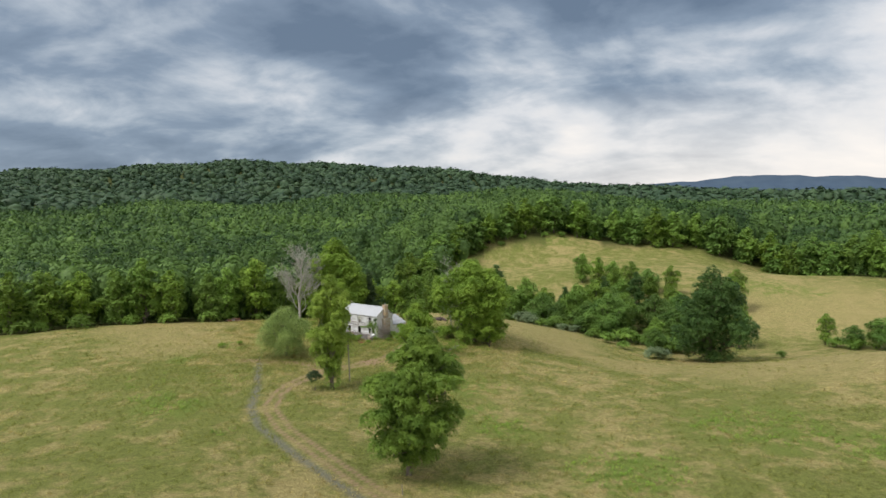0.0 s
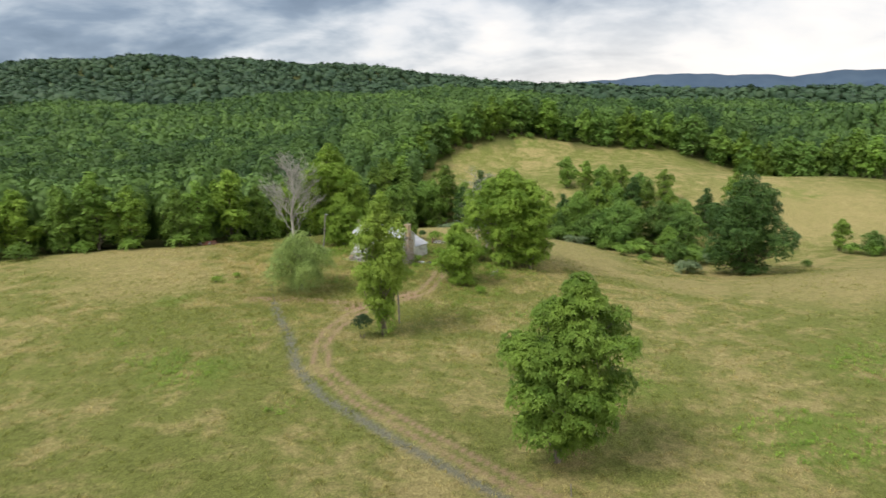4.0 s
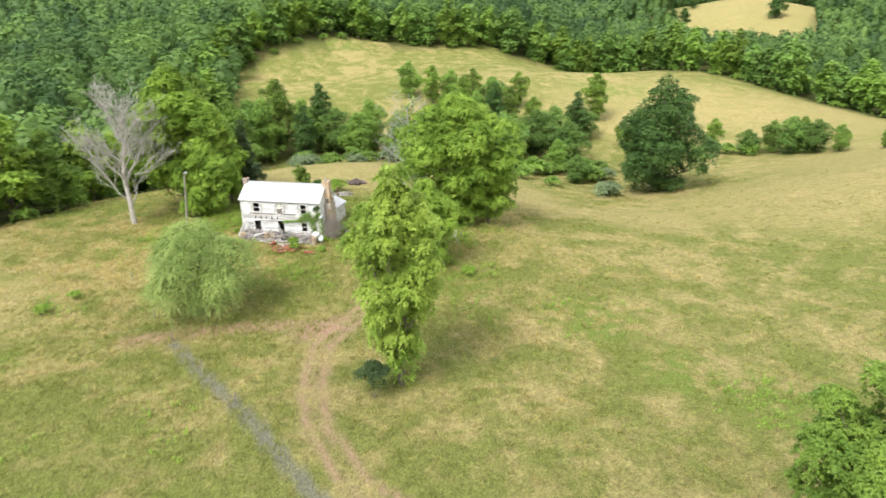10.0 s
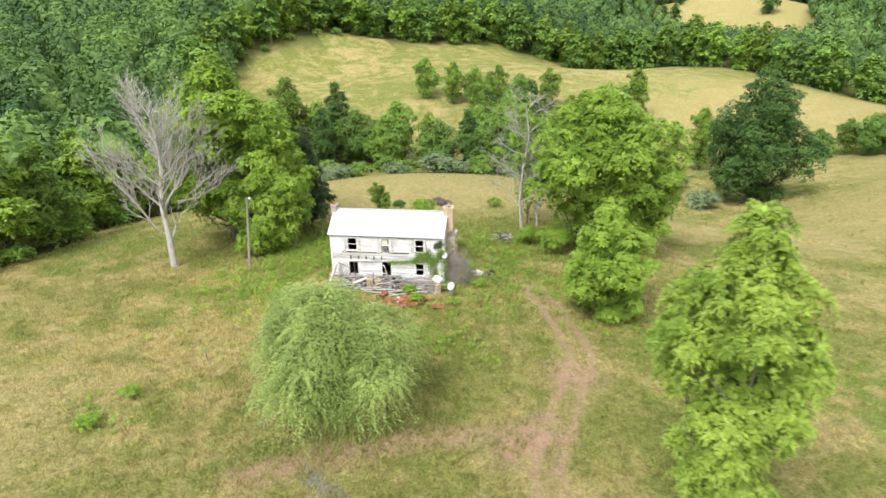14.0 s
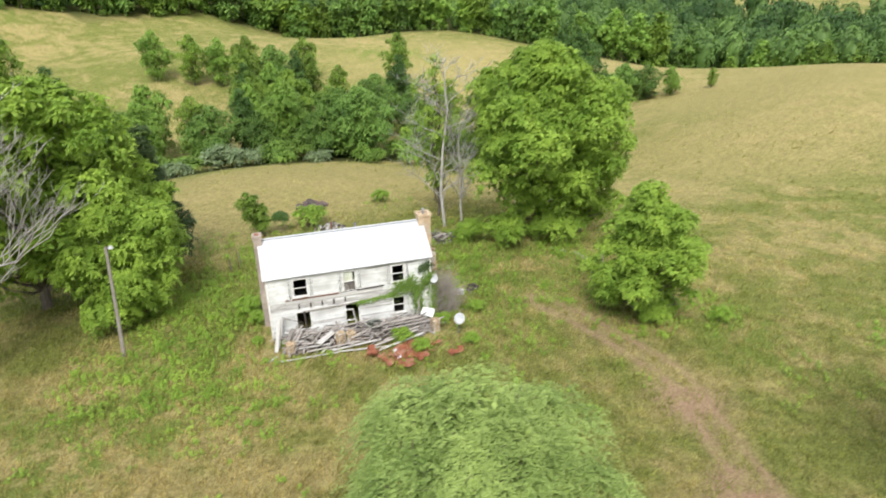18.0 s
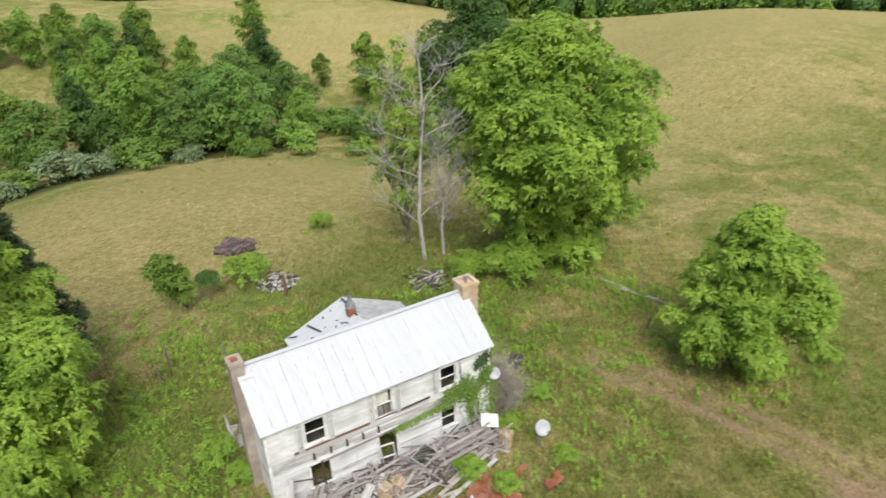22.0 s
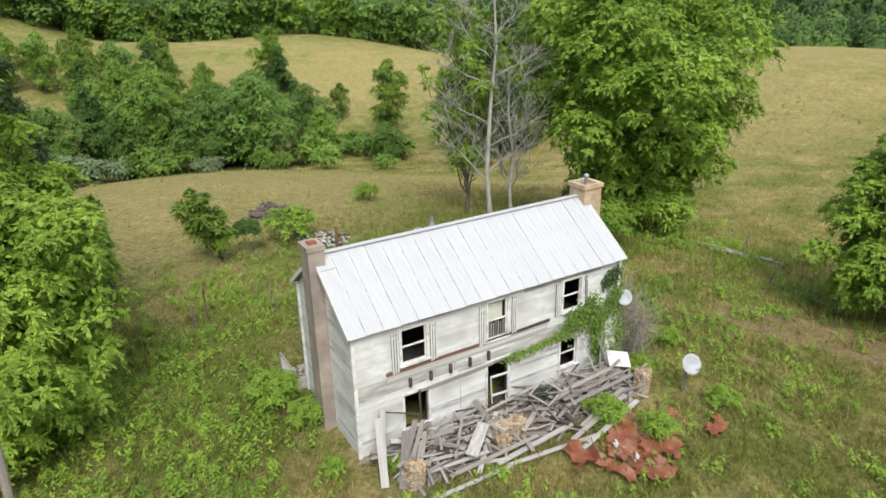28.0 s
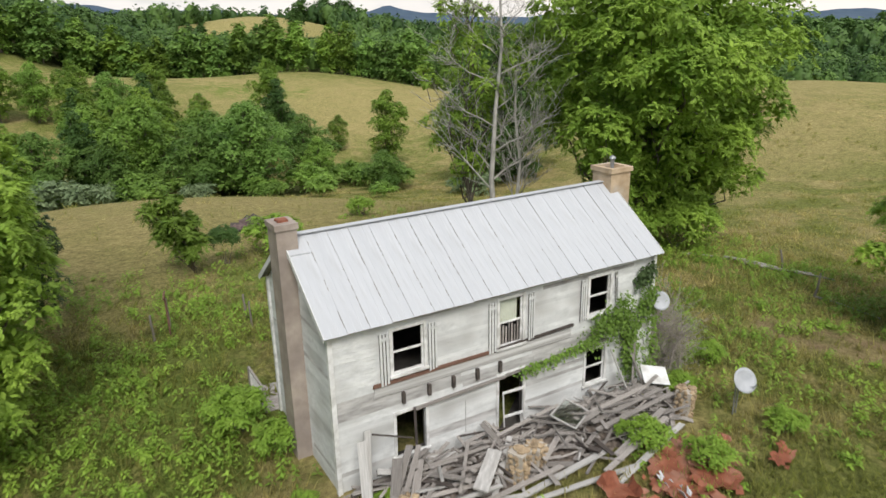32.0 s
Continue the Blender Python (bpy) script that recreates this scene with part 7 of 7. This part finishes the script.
def yard_shrubs():
    dark = shrub_mesh(73, 3.4, 1.5, 6500, 0.15, "oak", 9)
    small = shrub_mesh(74, 1.3, 1.1, 2800, 0.12, "weed", 8)
    cedar = shrub_mesh(75, 3.4, 1.5, 6000, 0.13, "cedar", 10)
    shrub("cedar_bush", -22.3, 112.2, cedar, "dark upright cedar bush under the tall tree", 0, 1.0)
    lean = tree_meshes(77, 4.6, 1.25, 0.12, 24, 8000, 0.17, "edge", 0.08, 0.6, 0.30, lean=0.34)
    tree("leaning_tree", -10.2, 170.6, lean, "small leaning green tree behind the house", turn=150)
    shrub("green_shrub", -8.8, 169.9, dark, "bushy dark green shrub beside the leaning tree", 40, 0.62)
    for x, y, s in ((-6.2, 168.6, 1.6), (-22.6, 158.6, 0.75), (-22.0, 160.4, 1.0), (-19.4, 146.6, 0.7), (-16.6, 144.3, 0.6), (-15.4, 147.4, 0.6), (-2.8, 130.6, 0.9), (5.2, 168.6, 1.0), (-13.0, 148.4, 0.7), (-44.6, 144.3, 0.7), (-47.7, 141.8, 0.8), (-12.4, 146.3, 0.6), (-19.1, 148.4, 0.75), (-11.9, 149.6, 1.1)):
        shrub("weed_bush", x, y, small, "low bright green weedy bush", x * 77, s, "weedy bushes round the house")
    for x, y in ((-24.2, 157.0), (-23.4, 155.0), (-20.6, 152.3)):
        shrub("weed_bush", x - 0.5, y - 0.4, small, "low bright green weedy bush", x * 77, 0.45, "weedy bushes round the house")
    # skirts of saplings under the large trees
    skirt = shrub_mesh(76, 2.6, 2.2, 8000, 0.17, "walnut", 10)
    for x, y, s in ((1.0, 150.5, 1.1), (4.5, 147.2, 1.2), (8.5, 148.6, 1.1), (-0.5, 153.5, 0.8), (10.5, 152.0, 1.1), (-25.5, 167.2, 0.75), (-28.5, 167.2, 1.0), (-6.4, 134.6, 0.6), (-4.4, 134.4, 0.6)):
        shrub("sapling_clump", x, y, skirt, "clump of leafy green saplings under a large tree", x * 31, s, "sapling clumps")


yard_shrubs()
line_post(-17.0, 166.9)
round_post("fence_post", -15.5, 164.1, 1.2, 0.05, "old grey wooden fence post standing in grass", "fence post", (3, -2), "old fence posts")


def far_house(x, y, z, turn, wide, deep, wall, roof, label):
    root = new("distant_house")
    root.matrix_world = pose(x, y, z, 0, 0, turn)
    block("wall", (-wide / 2, -deep / 2, -3), (wide / 2, deep / 2, 3.2), wall, root)
    v = [(-wide / 2 - 0.4, -deep / 2 - 0.5, 3.1), (wide / 2 + 0.4, -deep / 2 - 0.5, 3.1), (wide / 2 + 0.4, 0, 5.6), (-wide / 2 - 0.4, 0, 5.6), (-wide / 2 - 0.4, deep / 2 + 0.5, 3.1), (wide / 2 + 0.4, deep / 2 + 0.5, 3.1)]
    v += [(a, b, c - 0.2) for a, b, c in v]
    part("roof", mesh_from("roof", v, [(0, 1, 2, 3), (3, 2, 5, 4), (9, 8, 7, 6), (10, 11, 8, 9), (0, 6, 7, 1), (4, 5, 11, 10), (0, 3, 9, 6), (3, 4, 10, 9), (1, 7, 8, 2), (2, 8, 11, 5)], roof), root)
    for i in (-1, 0, 1):
        block("window", (i * wide / 3 - 0.6, -deep / 2 - 0.05, 0.9), (i * wide / 3 + 0.6, -deep / 2 + 0.02, 2.3), DARKWOOD, root)
    tagged(root, label, "house", "distant houses")


far_house(386, 291, ground_z(386, 291) + 2, 60, 14, 9, BRICK, REDWOOD, "small red-brown house on a distant rise")
far_house(404, 75, ground_z(404, 75) + 1.5, 95, 13, 8, TRIM, TIN_GREY, "small white building beyond the pasture")
far_house(412, 44, ground_z(412, 44) + 1.5, 95, 15, 8, TRIM, RUST, "low white building with a red roof")
